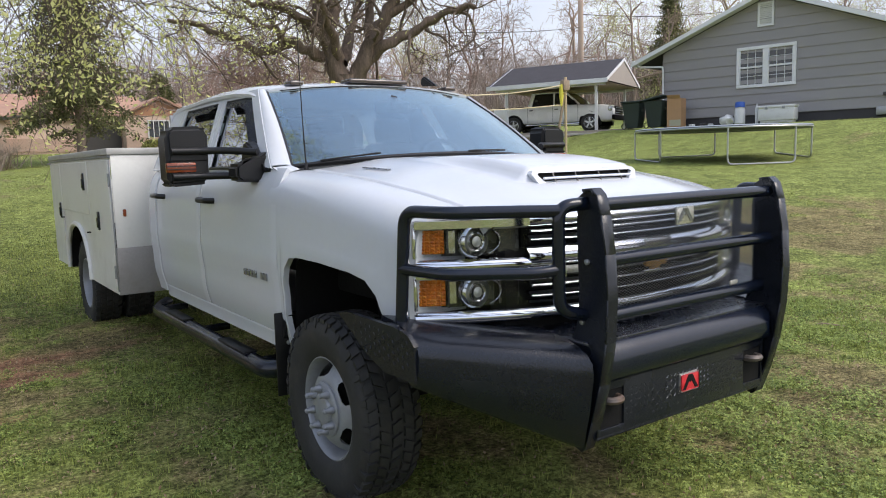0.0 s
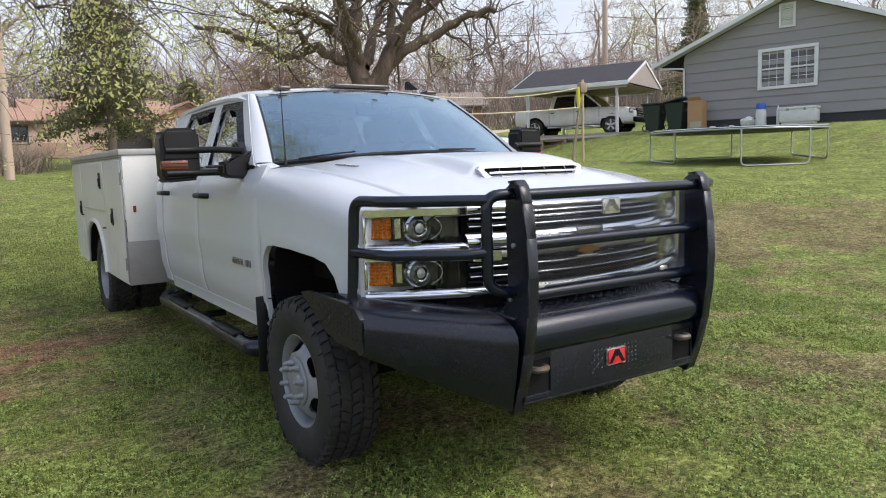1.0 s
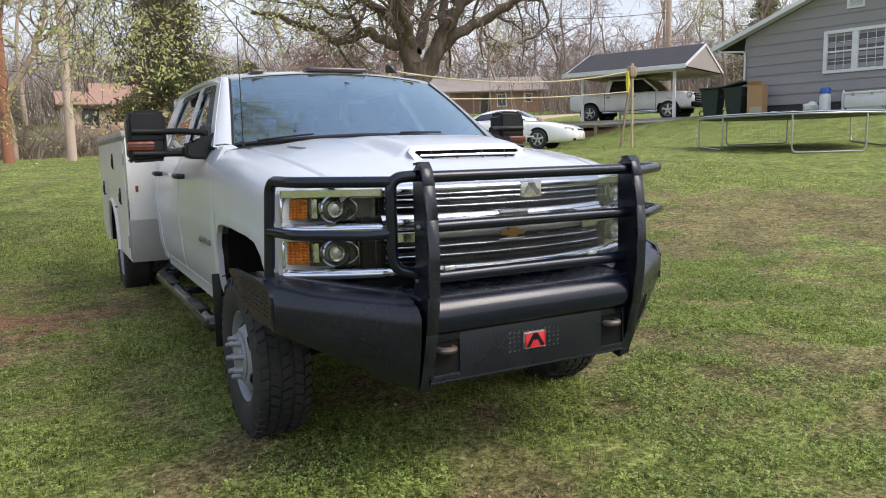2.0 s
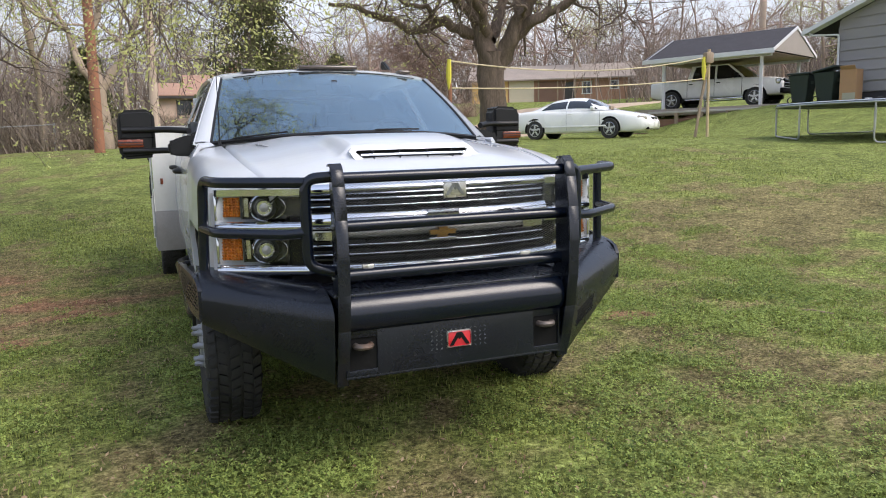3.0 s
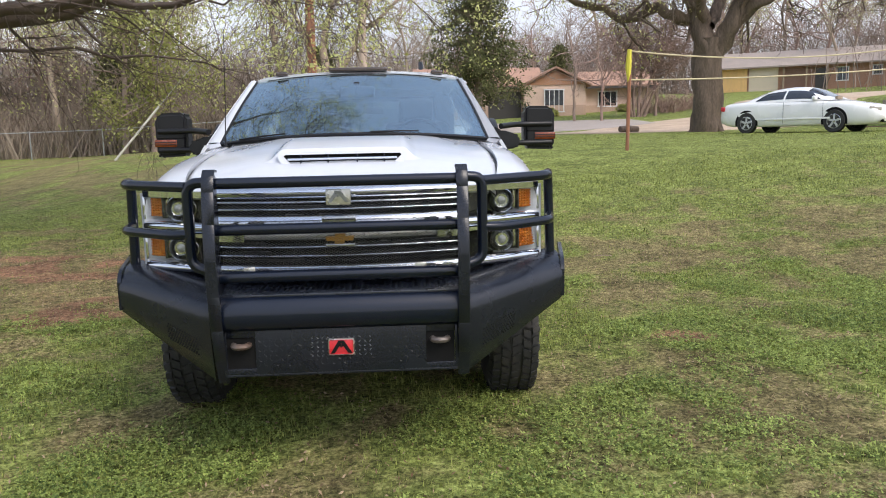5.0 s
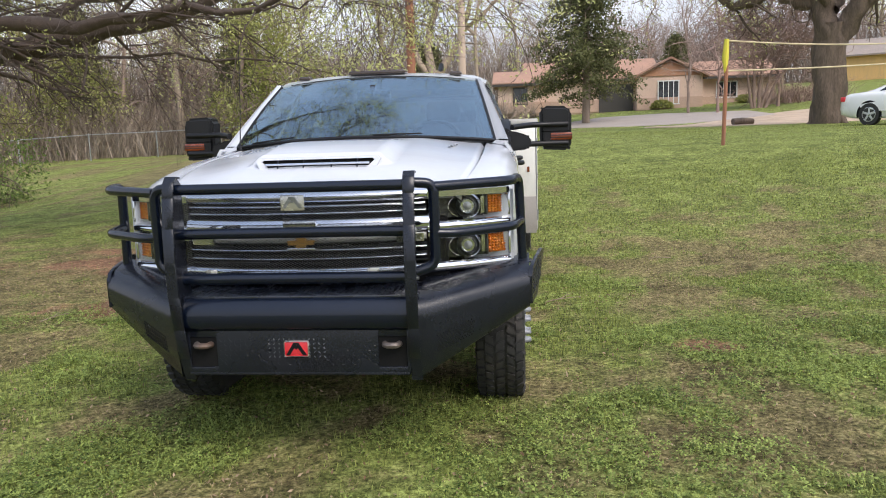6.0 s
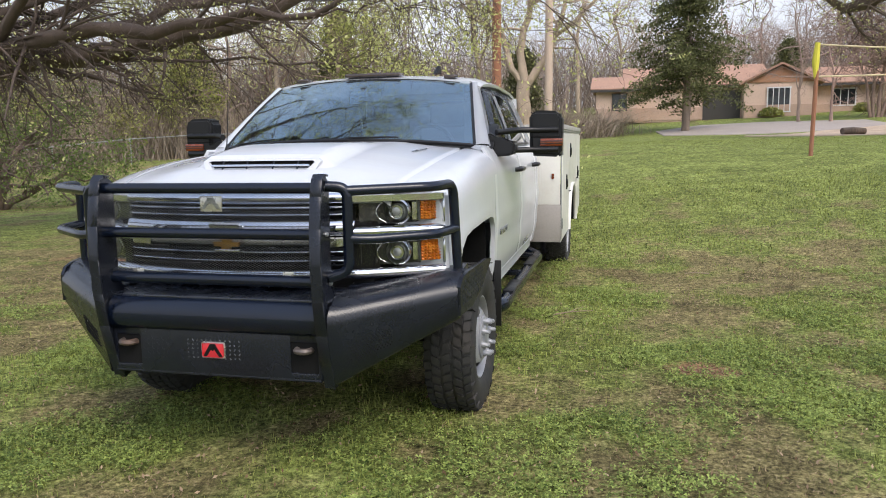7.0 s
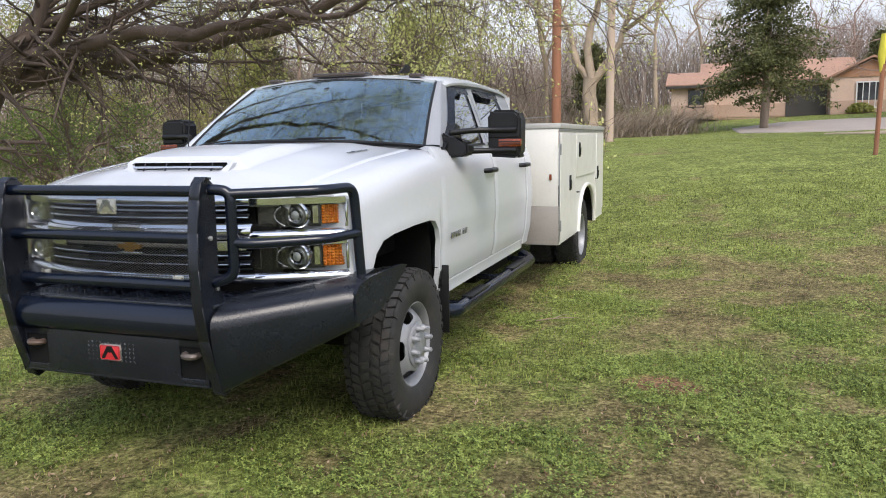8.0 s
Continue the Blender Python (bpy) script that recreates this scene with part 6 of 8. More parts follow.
def sedan():
    v = thing("sedan", pose(15.68, 22.0, 1.36, 0, 0, -52.4) @ Matrix.Diagonal((0.98, 1.0, 1.05, 1.0)), "white four door sedan parked on the lawn", "car")
    zt = lambda x: smooth_interp(x, (-2.5, -2.35, -1.6, -0.9, 0.7, 1.3, 2.1, 2.45, 2.58), (0.80, 0.93, 0.98, 0.96, 0.94, 0.90, 0.77, 0.68, 0.52), 0.08)
    zb = lambda x: smooth_interp(x, (-2.55, -2.2, -1.8, 1.8, 2.3, 2.6), (0.36, 0.24, 0.2, 0.2, 0.22, 0.30), 0.1)
    w = lambda x: smooth_interp(x, (-2.55, -2.4, -1.9, 0, 1.9, 2.35, 2.58), (0.70, 0.84, 0.91, 0.925, 0.90, 0.80, 0.60), 0.1)
    part("body", shell(bmesh.new(), [-2.52 + 5.09 * k / 56 for k in range(57)], zt, zb, w, 0.17), CARW, v, angle=60)
    # rounded cabin shell with the glass laid on it
    top = lambda x: smooth_interp(x, (-2.0, -1.75, -1.35, -0.95, -0.35, 0.15, 0.45, 0.80, 1.15, 1.4), (0.955, 0.99, 1.16, 1.305, 1.375, 1.36, 1.285, 1.12, 0.94, 0.88), 0.14)
    half = lambda x: smooth_interp(x, (-2.0, -1.5, -0.6, 0.5, 1.1, 1.4), (0.70, 0.80, 0.845, 0.845, 0.80, 0.70), 0.15)
    def cab(x, q, out=0.0):
        a = q * math.pi / 2
        c, n = max(0.0, math.cos(a)) ** 0.62, math.sin(a) ** 0.92
        h = max(0.0, top(x) - 0.92)
        y = half(x) * (1 - 0.22 * min(1, h / 0.44) * n) * c
        return Vector((x, y + out * math.cos(a), 0.92 + h * n + out * math.sin(a)))
    def lay_on(x0, x1, qa, qb, out, n=14, m=8, sides=(-1, 1)):
        bm = bmesh.new()
        for sg in sides:
            def fn(u, q, sg=sg):
                f = qa + (qb - qa) * q
                xa, xb = x0(f) if callable(x0) else x0, x1(f) if callable(x1) else x1
                p = cab(xa + (xb - xa) * u, f, out)
                return Vector((p.x, sg * p.y, p.z))
            grid(bm, fn, n, m)
        return bm
    cabin = part("cabin_shell", lay_on(-1.98, 1.38, 0, 1, 0, 40, 14), CARW, v, angle=70, merge=0.001)
    part("windscreen", lay_on(0.33, lambda f: 0.84 + 0.36 * (f - 0.47), 0.47, 1.0, 0.006), CARGLASS, cabin, "dark sloping windscreen", merge=0.001)
    part("back_glass", lay_on(lambda f: -1.40 - 0.12 * (f - 0.45), -1.0, 0.55, 1.0, 0.006), CARGLASS, cabin, merge=0.001)
    for sg in (-1, 1):
        part("door_window", lay_on(-0.30, lambda f: 0.92 - 0.95 * f, 0.10, 0.50, 0.006, sides=(sg,)), CARGLASS, cabin)
        part("door_window", lay_on(lambda f: -1.28 + 0.62 * max(0, f - 0.16) * 1.4, -0.36, 0.10, 0.50, 0.006, sides=(sg,)), CARGLASS, cabin)
    for x in (-1.52, 1.26):
        arch_disc(v, x, 0.905, 0.385, 0.33)
        for s in (-1, 1):
            car_wheel(v, x, s * 0.825, 0.325, 0.21)
    for s in (-1, 1):
        part("headlamp", bx((2.28, s * 0.60, 0.635), (0.34, 0.30, 0.10), 0.03, 2, pose(0, 0, 0, 0, 8, -s * 28)), pmat("hazed_headlamp", (0.42, 0.38, 0.30), 0.25, 0.2, 0.1, 6, 40, coat=0.6), v, "hazed headlamp")
        part("door_seam", bx((-0.30, s * 0.927, 0.60), (0.006, 0.006, 0.62)), DARK, v)
        part("door_seam", bx((0.92, s * 0.922, 0.58), (0.006, 0.006, 0.58)), DARK, v)
        part("door_handle", bx((-0.15, s * 0.935, 0.82), (0.16, 0.02, 0.03), 0.008), CARW, v)
        part("door_mirror", bx((0.66, s * 0.92, 1.0), (0.12, 0.20, 0.12), 0.04, 3), CARW, v)
        part("tail_lamp", bx((-2.40, s * 0.70, 0.78), (0.14, 0.34, 0.14), 0.03), REDP, v)
        part("sill_strip", bx((0, s * 0.93, 0.42), (2.3, 0.015, 0.05), 0.005), CARW, v)
        part("grille_slot", bx((2.52, s * 0.16, 0.60), (0.10, 0.22, 0.08), 0.02), DARK, v)
    part("number_plate", bx((2.585, 0, 0.42), (0.02, 0.30, 0.15), 0.004), COOLW, v)
    part("front_lip", bx((2.44, 0, 0.30), (0.22, 1.3, 0.08), 0.02), DARK, v)
    part("tool_on_hood", bx((1.15, -0.35, 0.99), (0.10, 0.34, 0.10), 0.02), OLDWOOD, v)


sedan()


def pickup():
    v = thing("pickup_truck", pose(27.28, 28.25, 2.62, 0, 0, -65) @ Matrix.Scale(1.09, 4), "white crew cab pickup parked under the carport", "truck")
    zt = lambda x: smooth_interp(x, (-2.95, -2.85, 1.2, 1.5, 2.4, 2.75, 2.9), (1.22, 1.26, 1.26, 1.24, 1.19, 1.12, 0.95), 0.06)
    zb = lambda x: smooth_interp(x, (-2.95, -2.5, 2.4, 2.95), (0.60, 0.48, 0.46, 0.50), 0.1)
    w = lambda x: smooth_interp(x, (-2.95, -2.8, 0, 2.3, 2.75, 2.95), (0.94, 0.98, 1.0, 0.99, 0.92, 0.80), 0.08)
    part("body", shell(bmesh.new(), [-2.9 + 5.8 * k / 48 for k in range(49)], zt, zb, w, 0.08), CARW, v, angle=60)
    greenhouse(v, (-1.10, 1.42), (-0.92, 0.66), 1.27, 1.84, 0.90, 0.76, ((-1.04, -0.90, 0.10), (0.14, 0.12, 0.05), (1.36, 0.64, 0.05)))
    part("cargo_bed", bx((-2.02, 0, 1.265), (1.66, 1.66, 0.05), 0.01), DARK, v)
    for x in (-1.86, 1.86):
        arch_disc(v, x, 0.985, 0.50, 0.42)
        for s in (-1, 1):
            car_wheel(v, x, s * 0.885, 0.405, 0.26)
    part("grille", bx((2.88, 0, 0.92), (0.10, 1.10, 0.36), 0.04), DARK, v)
    for k in range(3):
        part("grille_bar", bx((2.945, 0, 0.80 + 0.11 * k), (0.03, 1.06, 0.035), 0.01), CHROME, v)
    part("front_bumper", bx((2.92, 0, 0.60), (0.16, 1.80, 0.22), 0.05), DARK, v, "dark lower bumper")
    for s in (-1, 1):
        part("headlamp", bx((2.74, s * 0.74, 0.98), (0.22, 0.36, 0.24), 0.05, 2), LAMPBOWL, v)
        part("door_mirror", bx((1.12, s * 1.10, 1.34), (0.12, 0.22, 0.20), 0.03, 2), DARK, v)
        for x in (1.32, 0.12, -1.12):
            part("door_seam", bx((x, s * 1.0, 0.88), (0.014, 0.012, 0.72)), DARK, v)
        part("side_step", bx((0.1, s * 0.98, 0.40), (2.6, 0.14, 0.06), 0.02), CHROME, v)
        for x in (0.30, -0.95):
            part("door_handle", bx((x, s * 1.008, 1.08), (0.18, 0.03, 0.04), 0.01), DARK, v)


pickup()


# ---- trampoline
def trampoline():
    cx, cy, r, top = 18.0, 12.35, 2.25, 2.10
    t = thing("trampoline", pose(cx, cy, 0), "round trampoline with dark mat and galvanised legs", "trampoline")
    b = bmesh.new()
    lathe(b, [(0.001, top - 0.02), (r - 0.30, top - 0.015), (r - 0.30, top - 0.025), (0.001, top - 0.03)], (0, 0, 0), 48, "z")
    part("mat", b, MATB, t)
    b = bmesh.new()
    lathe(b, [(r - 0.32, top + 0.0), (r - 0.20, top + 0.018), (r - 0.02, top + 0.018), (r + 0.02, top - 0.005), (r - 0.02, top - 0.025), (r - 0.30, top - 0.012)], (0, 0, 0), 48, "z", closed=True)
    part("pad", b, PADB, t)
    part("ring", tb([(r * math.cos(a), r * math.sin(a), top - 0.045) for a in (2 * math.pi * k / 48 for k in range(49))], 0.024, 8), GALV, t)
    for k in range(4):
        a0, a1 = math.pi / 2 * k + 0.675, math.pi / 2 * k + 0.675 + 0.80
        pts = []
        for a in (a0, a1):
            x, y = r * math.cos(a), r * math.sin(a)
            pts.append((x, y, ground_z(cx + x, cy + y) + 0.03))
        (xa, ya, za), (xb, yb, zb) = pts
        part("leg", tb(bend([(xa, ya, top - 0.05), (xa, ya, za), (xb, yb, zb), (xb, yb, top - 0.05)], 0.14), 0.022, 8), GALV, t)
    return t


trampoline()


# ---- bins, boxes and clutter by the house wall
def on_ground(x, y):
    return ground_z(x, y)


def wheelie_bin(x, y, rz, k, lid_open):
    b = thing("wheelie_bin", pose(x, y, on_ground(x, y), 0, 0, rz), "dark green wheeled rubbish bin with lid" + (" ajar" if lid_open else ""), "bin", "bins by the house")
    bm = bmesh.new()
    rows = []
    for z, w, d in ((0.04, 0.24 * k, 0.26 * k), (0.9 * k, 0.31 * k, 0.36 * k), (1.0 * k, 0.34 * k, 0.38 * k)):
        rows.append([bm.verts.new((sx * w, sy * d, z)) for sx, sy in ((-1, -1), (1, -1), (1, 1), (-1, 1))])
    for a, c in zip(rows, rows[1:]):
        for i in range(4):
            bm.faces.new((a[i], a[(i + 1) % 4], c[(i + 1) % 4], c[i]))
    bm.faces.new(rows[0])
    bm.faces.new(rows[-1])
    bmesh.ops.bevel(bm, geom=bm.edges[:], offset=0.02, segments=2, affect="EDGES")
    part("tub", bm, BINGREEN, b)
    part("lid", bx((0, 0.0, 1.05 * k + (0.06 if lid_open else 0)), (0.74 * k, 0.84 * k, 0.08), 0.03, 2, pose(0, 0, 0, -10 if lid_open else 0)), BINGREEN, b)
    part("handle", tb([(-0.26 * k, 0.42 * k, 0.98 * k), (0.26 * k, 0.42 * k, 0.98 * k)], 0.02, 8), BINGREEN, b)
    part("label_plate", bx((0.0, -0.352 * k, 0.72 * k), (0.22, 0.006, 0.12)), pmat("faded_bin_label", (0.10, 0.13, 0.12), 0.6), b)
    for s in (-1, 1):
        w = bmesh.new()
        lathe(w, [(0.10, -0.03), (0.13, -0.025), (0.13, 0.025), (0.10, 0.03)], (s * 0.27 * k, 0.30 * k, 0.13), 18, "x", closed=True)
        part("wheel", w, RUBBER, b)
    return b


wheelie_bin(26.42, 22.55, 15, 1.12, False)
wheelie_bin(26.62, 21.45, 10, 1.16, True)
bxo = thing("cardboard_box", pose(26.85, 20.62, on_ground(26.85, 20.62), 0, 0, -72), "tall brown cardboard box standing open", "box")
for sx, sy, w, d in ((0, -0.30, 0.60, 0.012), (0, 0.30, 0.60, 0.012), (-0.30, 0, 0.012, 0.60), (0.30, 0, 0.012, 0.60)):
    part("side_panel", bx((sx, sy, 0.60), (w, d, 1.2)), CARDBOARD, bxo)
part("flap", bx((0.0, -0.36, 1.26), (0.56, 0.012, 0.20), m=pose(0, 0, 0, 40)), CARDBOARD, bxo)
part("print_panel", bx((0.05, -0.312, 0.18), (0.48, 0.008, 0.26)), pmat("pale_box_print", (0.40, 0.38, 0.28), 0.8), bxo)
cool = thing("cooler", pose(27.75, 16.55, on_ground(27.75, 16.55), 0, 0, -77), "long white plastic cooler chest, closed", "cooler")
part("tub", bx((0, 0, 0.34), (1.35, 0.55, 0.50), 0.04, 2), COOLW, cool)
part("lid", bx((0, 0, 0.63), (1.40, 0.60, 0.10), 0.03, 2), COOLW, cool)
for x in (-0.35, 0.3):
    part("latch", bx((x, -0.30, 0.58), (0.10, 0.03, 0.10), 0.01), STEEL, cool)
part("foot", bx((0, 0, 0.06), (1.2, 0.45, 0.12), 0.02), COOLW, cool)
bot = thing("bottle", pose(27.6, 17.35, on_ground(27.6, 17.35)), "small pale spray bottle", "bottle")
b = bmesh.new()
lathe(b, [(0.06, 0.0), (0.06, 0.62), (0.025, 0.70), (0.025, 0.78), (0.001, 0.79)], (0, 0, 0), 14, "z")
part("bottle_body", b, COOLW, bot)
jug = thing("water_jug", pose(27.45, 18.0, on_ground(27.45, 18.0)), "white drinks jug with a blue lid", "jug")
b = bmesh.new()
lathe(b, [(0.16, 0.0), (0.21, 0.04), (0.20, 0.55), (0.17, 0.66), (0.17, 0.68)], (0, 0, 0), 20, "z")
part("jug_body", b, COOLW, jug)
b = bmesh.new()
lathe(b, [(0.19, 0.68), (0.19, 0.84), (0.16, 0.90), (0.0005, 0.90)], (0, 0, 0), 20, "z")
part("jug_lid", b, BLUE, jug, "blue lid")
bag = thing("plastic_bag", pose(27.25, 18.45, on_ground(27.25, 18.45)), "crumpled white plastic bag on the grass", "bag")
b = bmesh.new()
bmesh.ops.create_icosphere(b, subdivisions=3, radius=0.28)
for q in b.verts:
    q.co *= 1 + 0.35 * noise.noise(q.co * 6)
    q.co.z = max(0.0, q.co.z * 0.8 + 0.18)
part("bag_body", b, COOLW, bag)
for k, (x, y, sz) in enumerate(((26.95, 19.9, 0.16), (27.05, 19.4, 0.2), (27.1, 19.1, 0.14))):
    lit = thing("litter", pose(x, y, on_ground(x, y)), "small pale scrap lying by the wall", "litter", "scraps by the wall")
    part("scrap", bx((0, 0, sz * 0.3), (sz * 1.6, sz, sz * 0.6), 0.03, 2), COOLW if k != 1 else BRONZE, lit)


# ---- volleyball posts and net
def net_post(x, y, top, lean, mt):
    p = thing("net_post", pose(x, y, ground_z(x, y)), "slim wooden net post stuck in the lawn", "post", "volleyball posts")
    part("post_shaft", tb([(0, 0, -0.1), (lean * 0.5, 0, (top - ground_z(x, y)) * 0.5), (lean, 0, top - ground_z(x, y))], 0.042, 8), mt, p)
    return p


pa, pb = (7.82, 15.2, 3.28), (17.35, 17.6, 3.95)
net_post(pa[0], pa[1], 2.75, 0.03, REDWOOD)
q = net_post(pb[0], pb[1], 3.98, 0.0, pmat("pale_weathered_post", (0.46, 0.36, 0.22), 0.85, 0, 0.2, 2, 50, stretch=(8, 8, 1)))
part("brace_board", tb([(-0.30, 0.2, -0.05), (-0.16, 0.1, 1.2), (-0.03, 0.03, 2.1)], 0.05, 6), OLDWOOD, q)
part("top_block", bx((-0.02, 0, 2.38), (0.28, 0.2, 0.34), 0.05, 2), OLDWOOD, q)
net = thing("volleyball_net", pose(0, 0, 0), "sagging volleyball net with cream cords and yellow sleeves", "net")
A, B = Vector((pa[0] + 0.02, pa[1], 3.26)), Vector((pb[0] - 0.2, pb[1], 3.72))
for dz, sag in ((0.0, 0.30), (-0.62, 0.10)):
    part("net_cord", tb([A.lerp(B, k / 24) + Vector((0, 0, dz - sag * 4 * (k / 24) * (1 - k / 24))) for k in range(25)], 0.016, 6), CORD, net)
for P, s in ((A, 1), (B, -1)):
    part("net_sleeve", tb([P + Vector((0, 0, 0.03)), P + Vector((-0.02 * s, 0, -0.35)), P + Vector((-0.01 * s, 0, -0.66))], [0.05, 0.07, 0.03], 8), YELLOW, net, "yellow end sleeve")


# ---- poles and overhead cables
def pole(x, y, h, r, mt, label):
    p = thing("utility_pole", pose(x, y, ground_z(x, y)), label, "pole", "poles at the lawn's edge")
    part("shaft", tb([(0, 0, -0.3), (0.02, 0, h * 0.5), (0.03, 0, h)], [r, r * 0.9, r * 0.75], 14), mt, p)
    return p


pole(-0.25, 25.8, 10.5, 0.17, REDWOOD, "tall red brown wooden utility pole")
pp = pole(1.53, 26.45, 11.0, 0.15, PALEPOLE, "tall pale weathered utility pole with a lamp")
part("lamp_arm", tb(bend([(0, 0, 5.55), (-0.5, -0.1, 5.75), (-0.85, -0.2, 5.72)], 0.1), 0.025, 8), GALV, pp)
part("lamp_head", bx((-1.05, -0.22, 5.68), (0.55, 0.24, 0.14), 0.05, 2), BRONZE, pp)
pole(44, 43, 16.0, 0.24, PALEPOLE, "tall pale utility pole behind the carport")


def cable(a, b, sag, r):
    a, b = Vector(a), Vector(b)
    w = part("cable", tb([a.lerp(b, k / 24) - Vector((0, 0, sag * 4 * (k / 24) * (1 - k / 24))) for k in range(25)], r, 5), WIREM)
    tagged(w, "dark sagging overhead cable between the poles", "cable", "overhead cables")


cable((1.53, 26.45, 7.2), (44, 43, 11.5), 0.9, 0.022)
cable((1.53, 26.45, 6.6), (-30, 22, 8.5), 0.6, 0.02)
cable((44, 43, 12.5), (80, 40, 18), 1.2, 0.03)
cable((44, 43, 15.0), (-0.25, 25.8, 10.0), 1.2, 0.02)
# slanting guy post by the fence
gp = thing("guy_wire", pose(-6.7, 24.2, ground_z(-6.7, 24.2)), "pale slanting guy wire guard by the pole", "guy wire")
part("guard_tube", tb([(0, 0, 0), (1.45, 0.36, 1.75)], 0.04, 8), pmat("pale_guard_plastic", (0.5, 0.48, 0.42), 0.6), gp)
part("wire", tb([(1.45, 0.36, 1.75), (6.4, 1.58, 7.7)], 0.008, 5), GALV, gp)


# ---- chain link fence
DULLWIRE = pmat("dull_weathered_wire", (0.16, 0.15, 0.14), 0.7, 0.3, 0.2, 4, 40)


def fence():
    line = [Vector((-2.8, 38.4)), Vector((-19.4, 31.4)), Vector((-34, 22.0))]
    f = thing("chain_link_fence", pose(-2.8, 38.4, 0), "galvanised chain link fence at the lawn's edge", "fence")
    o = Vector((-2.8, 38.4))
    pts = []
    for a, b in zip(line, line[1:]):
        n = int((b - a).length / 3.0)
        pts += [a.lerp(b, k / n) for k in range(n)]
    pts.append(line[-1])
    tops = []
    for k, p in enumerate(pts):
        g = ground_z(p.x, p.y)
        big = k in (0, 1, len(pts) - 1)
        part("fence_post", tb([(p.x - o.x, p.y - o.y, g - 0.1), (p.x - o.x, p.y - o.y, g + 1.28)], 0.055 if big else 0.032, 8), GALV, f)
        tops.append(Vector((p.x - o.x, p.y - o.y, g + 1.22)))
    part("top_rail", tb(tops, 0.024, 6), GALV, f)
    a, b = tops[1], tops[2]
    part("brace", tb([a + Vector((0, 0, -0.05)), b.lerp(a, 0.35) - Vector((0, 0, 1.1))], 0.025, 6), GALV, f)
    vs, fs = [], []
    for a, b in zip(tops, tops[1:]):
        n = int((b - a).length / 0.11)
        d = (b - a) / n
        for k in range(-10, n):
            for sg in (1, -1):
                k0, k1 = (k, k + 10) if sg > 0 else (k + 10, k)
                pa_, pb_ = a + d * max(0, min(n, k0)), a + d * max(0, min(n, k1))
                i = len(vs)
                p0, p1 = pa_ + Vector((0, 0, -1.15)), pb_
                vs += [p0, p1, p1 + Vector((0.0, 0.0, 0.004)), p0 + Vector((0, 0.0, 0.004))]
                fs.append((i, i + 1, i + 2, i + 3))
    tagged(part("fence_mesh", tri_mesh("fence_mesh", vs, fs), DULLWIRE, f), kind="stuff")


fence()
cur = thing("utility_box", pose(-8.2, 36.2, ground_z(-8.2, 36.2)), "small pale utility box on the lawn", "box")
part("box_body", bx((0, 0, 0.35), (0.4, 0.3, 0.75), 0.03, 2), COOLW, cur)


# ---- tan brick house with brown roofs beyond the driveway
def gable_roof(h, x0, x1, y0, y1, ez, rz, axis, mt, over=0.4, label="brown shingle roof"):
    bm = bmesh.new()
    t = 0.14
    if axis == "x":
        ym = (y0 + y1) / 2
        k = (rz - ez) / (ym - y0)
        prism(bm, [(y0 - over, ez - over * k), (ym, rz), (y1 + over, ez - over * k), (y1 + over, ez - over * k + t), (ym, rz + t), (y0 - over, ez - over * k + t)], "x", x0 - over, x1 + over)
    else:
        xm = (x0 + x1) / 2
        k = (rz - ez) / (xm - x0)
        prism(bm, [(x0 - over, ez - over * k), (xm, rz), (x1 + over, ez - over * k), (x1 + over, ez - over * k + t), (xm, rz + t), (x0 - over, ez - over * k + t)], "y", y0 - over, y1 + over)
    part("roof", bm, mt, h, label)


def plain_window(h, x, y, z, w, ht, n=2, frame=TRIMW):
    wd = thing("window", Matrix(), "", "")
    wd.parent = h
    part("pane", bx((x, y - 0.01, z), (w, 0.03, ht)), HOUSEGLASS, wd)
    for a, b, c, d in ((x, z + ht / 2, w + 0.16, 0.08), (x, z - ht / 2, w + 0.16, 0.08), (x - w / 2, z, 0.08, ht), (x + w / 2, z, 0.08, ht)):
        part("window_frame", bx((a, y - 0.04, b), (c, 0.06, d)), frame, wd)
    for k in range(1, n):
        part("window_bar", bx((x - w / 2 + w * k / n, y - 0.035, z), (0.05, 0.05, ht)), frame, wd)


GABLEBROWN = pmat("orange_brown_boards", (0.42, 0.22, 0.13), 0.85, 0, 0.12, 1, 20, stretch=(1, 1, 6))


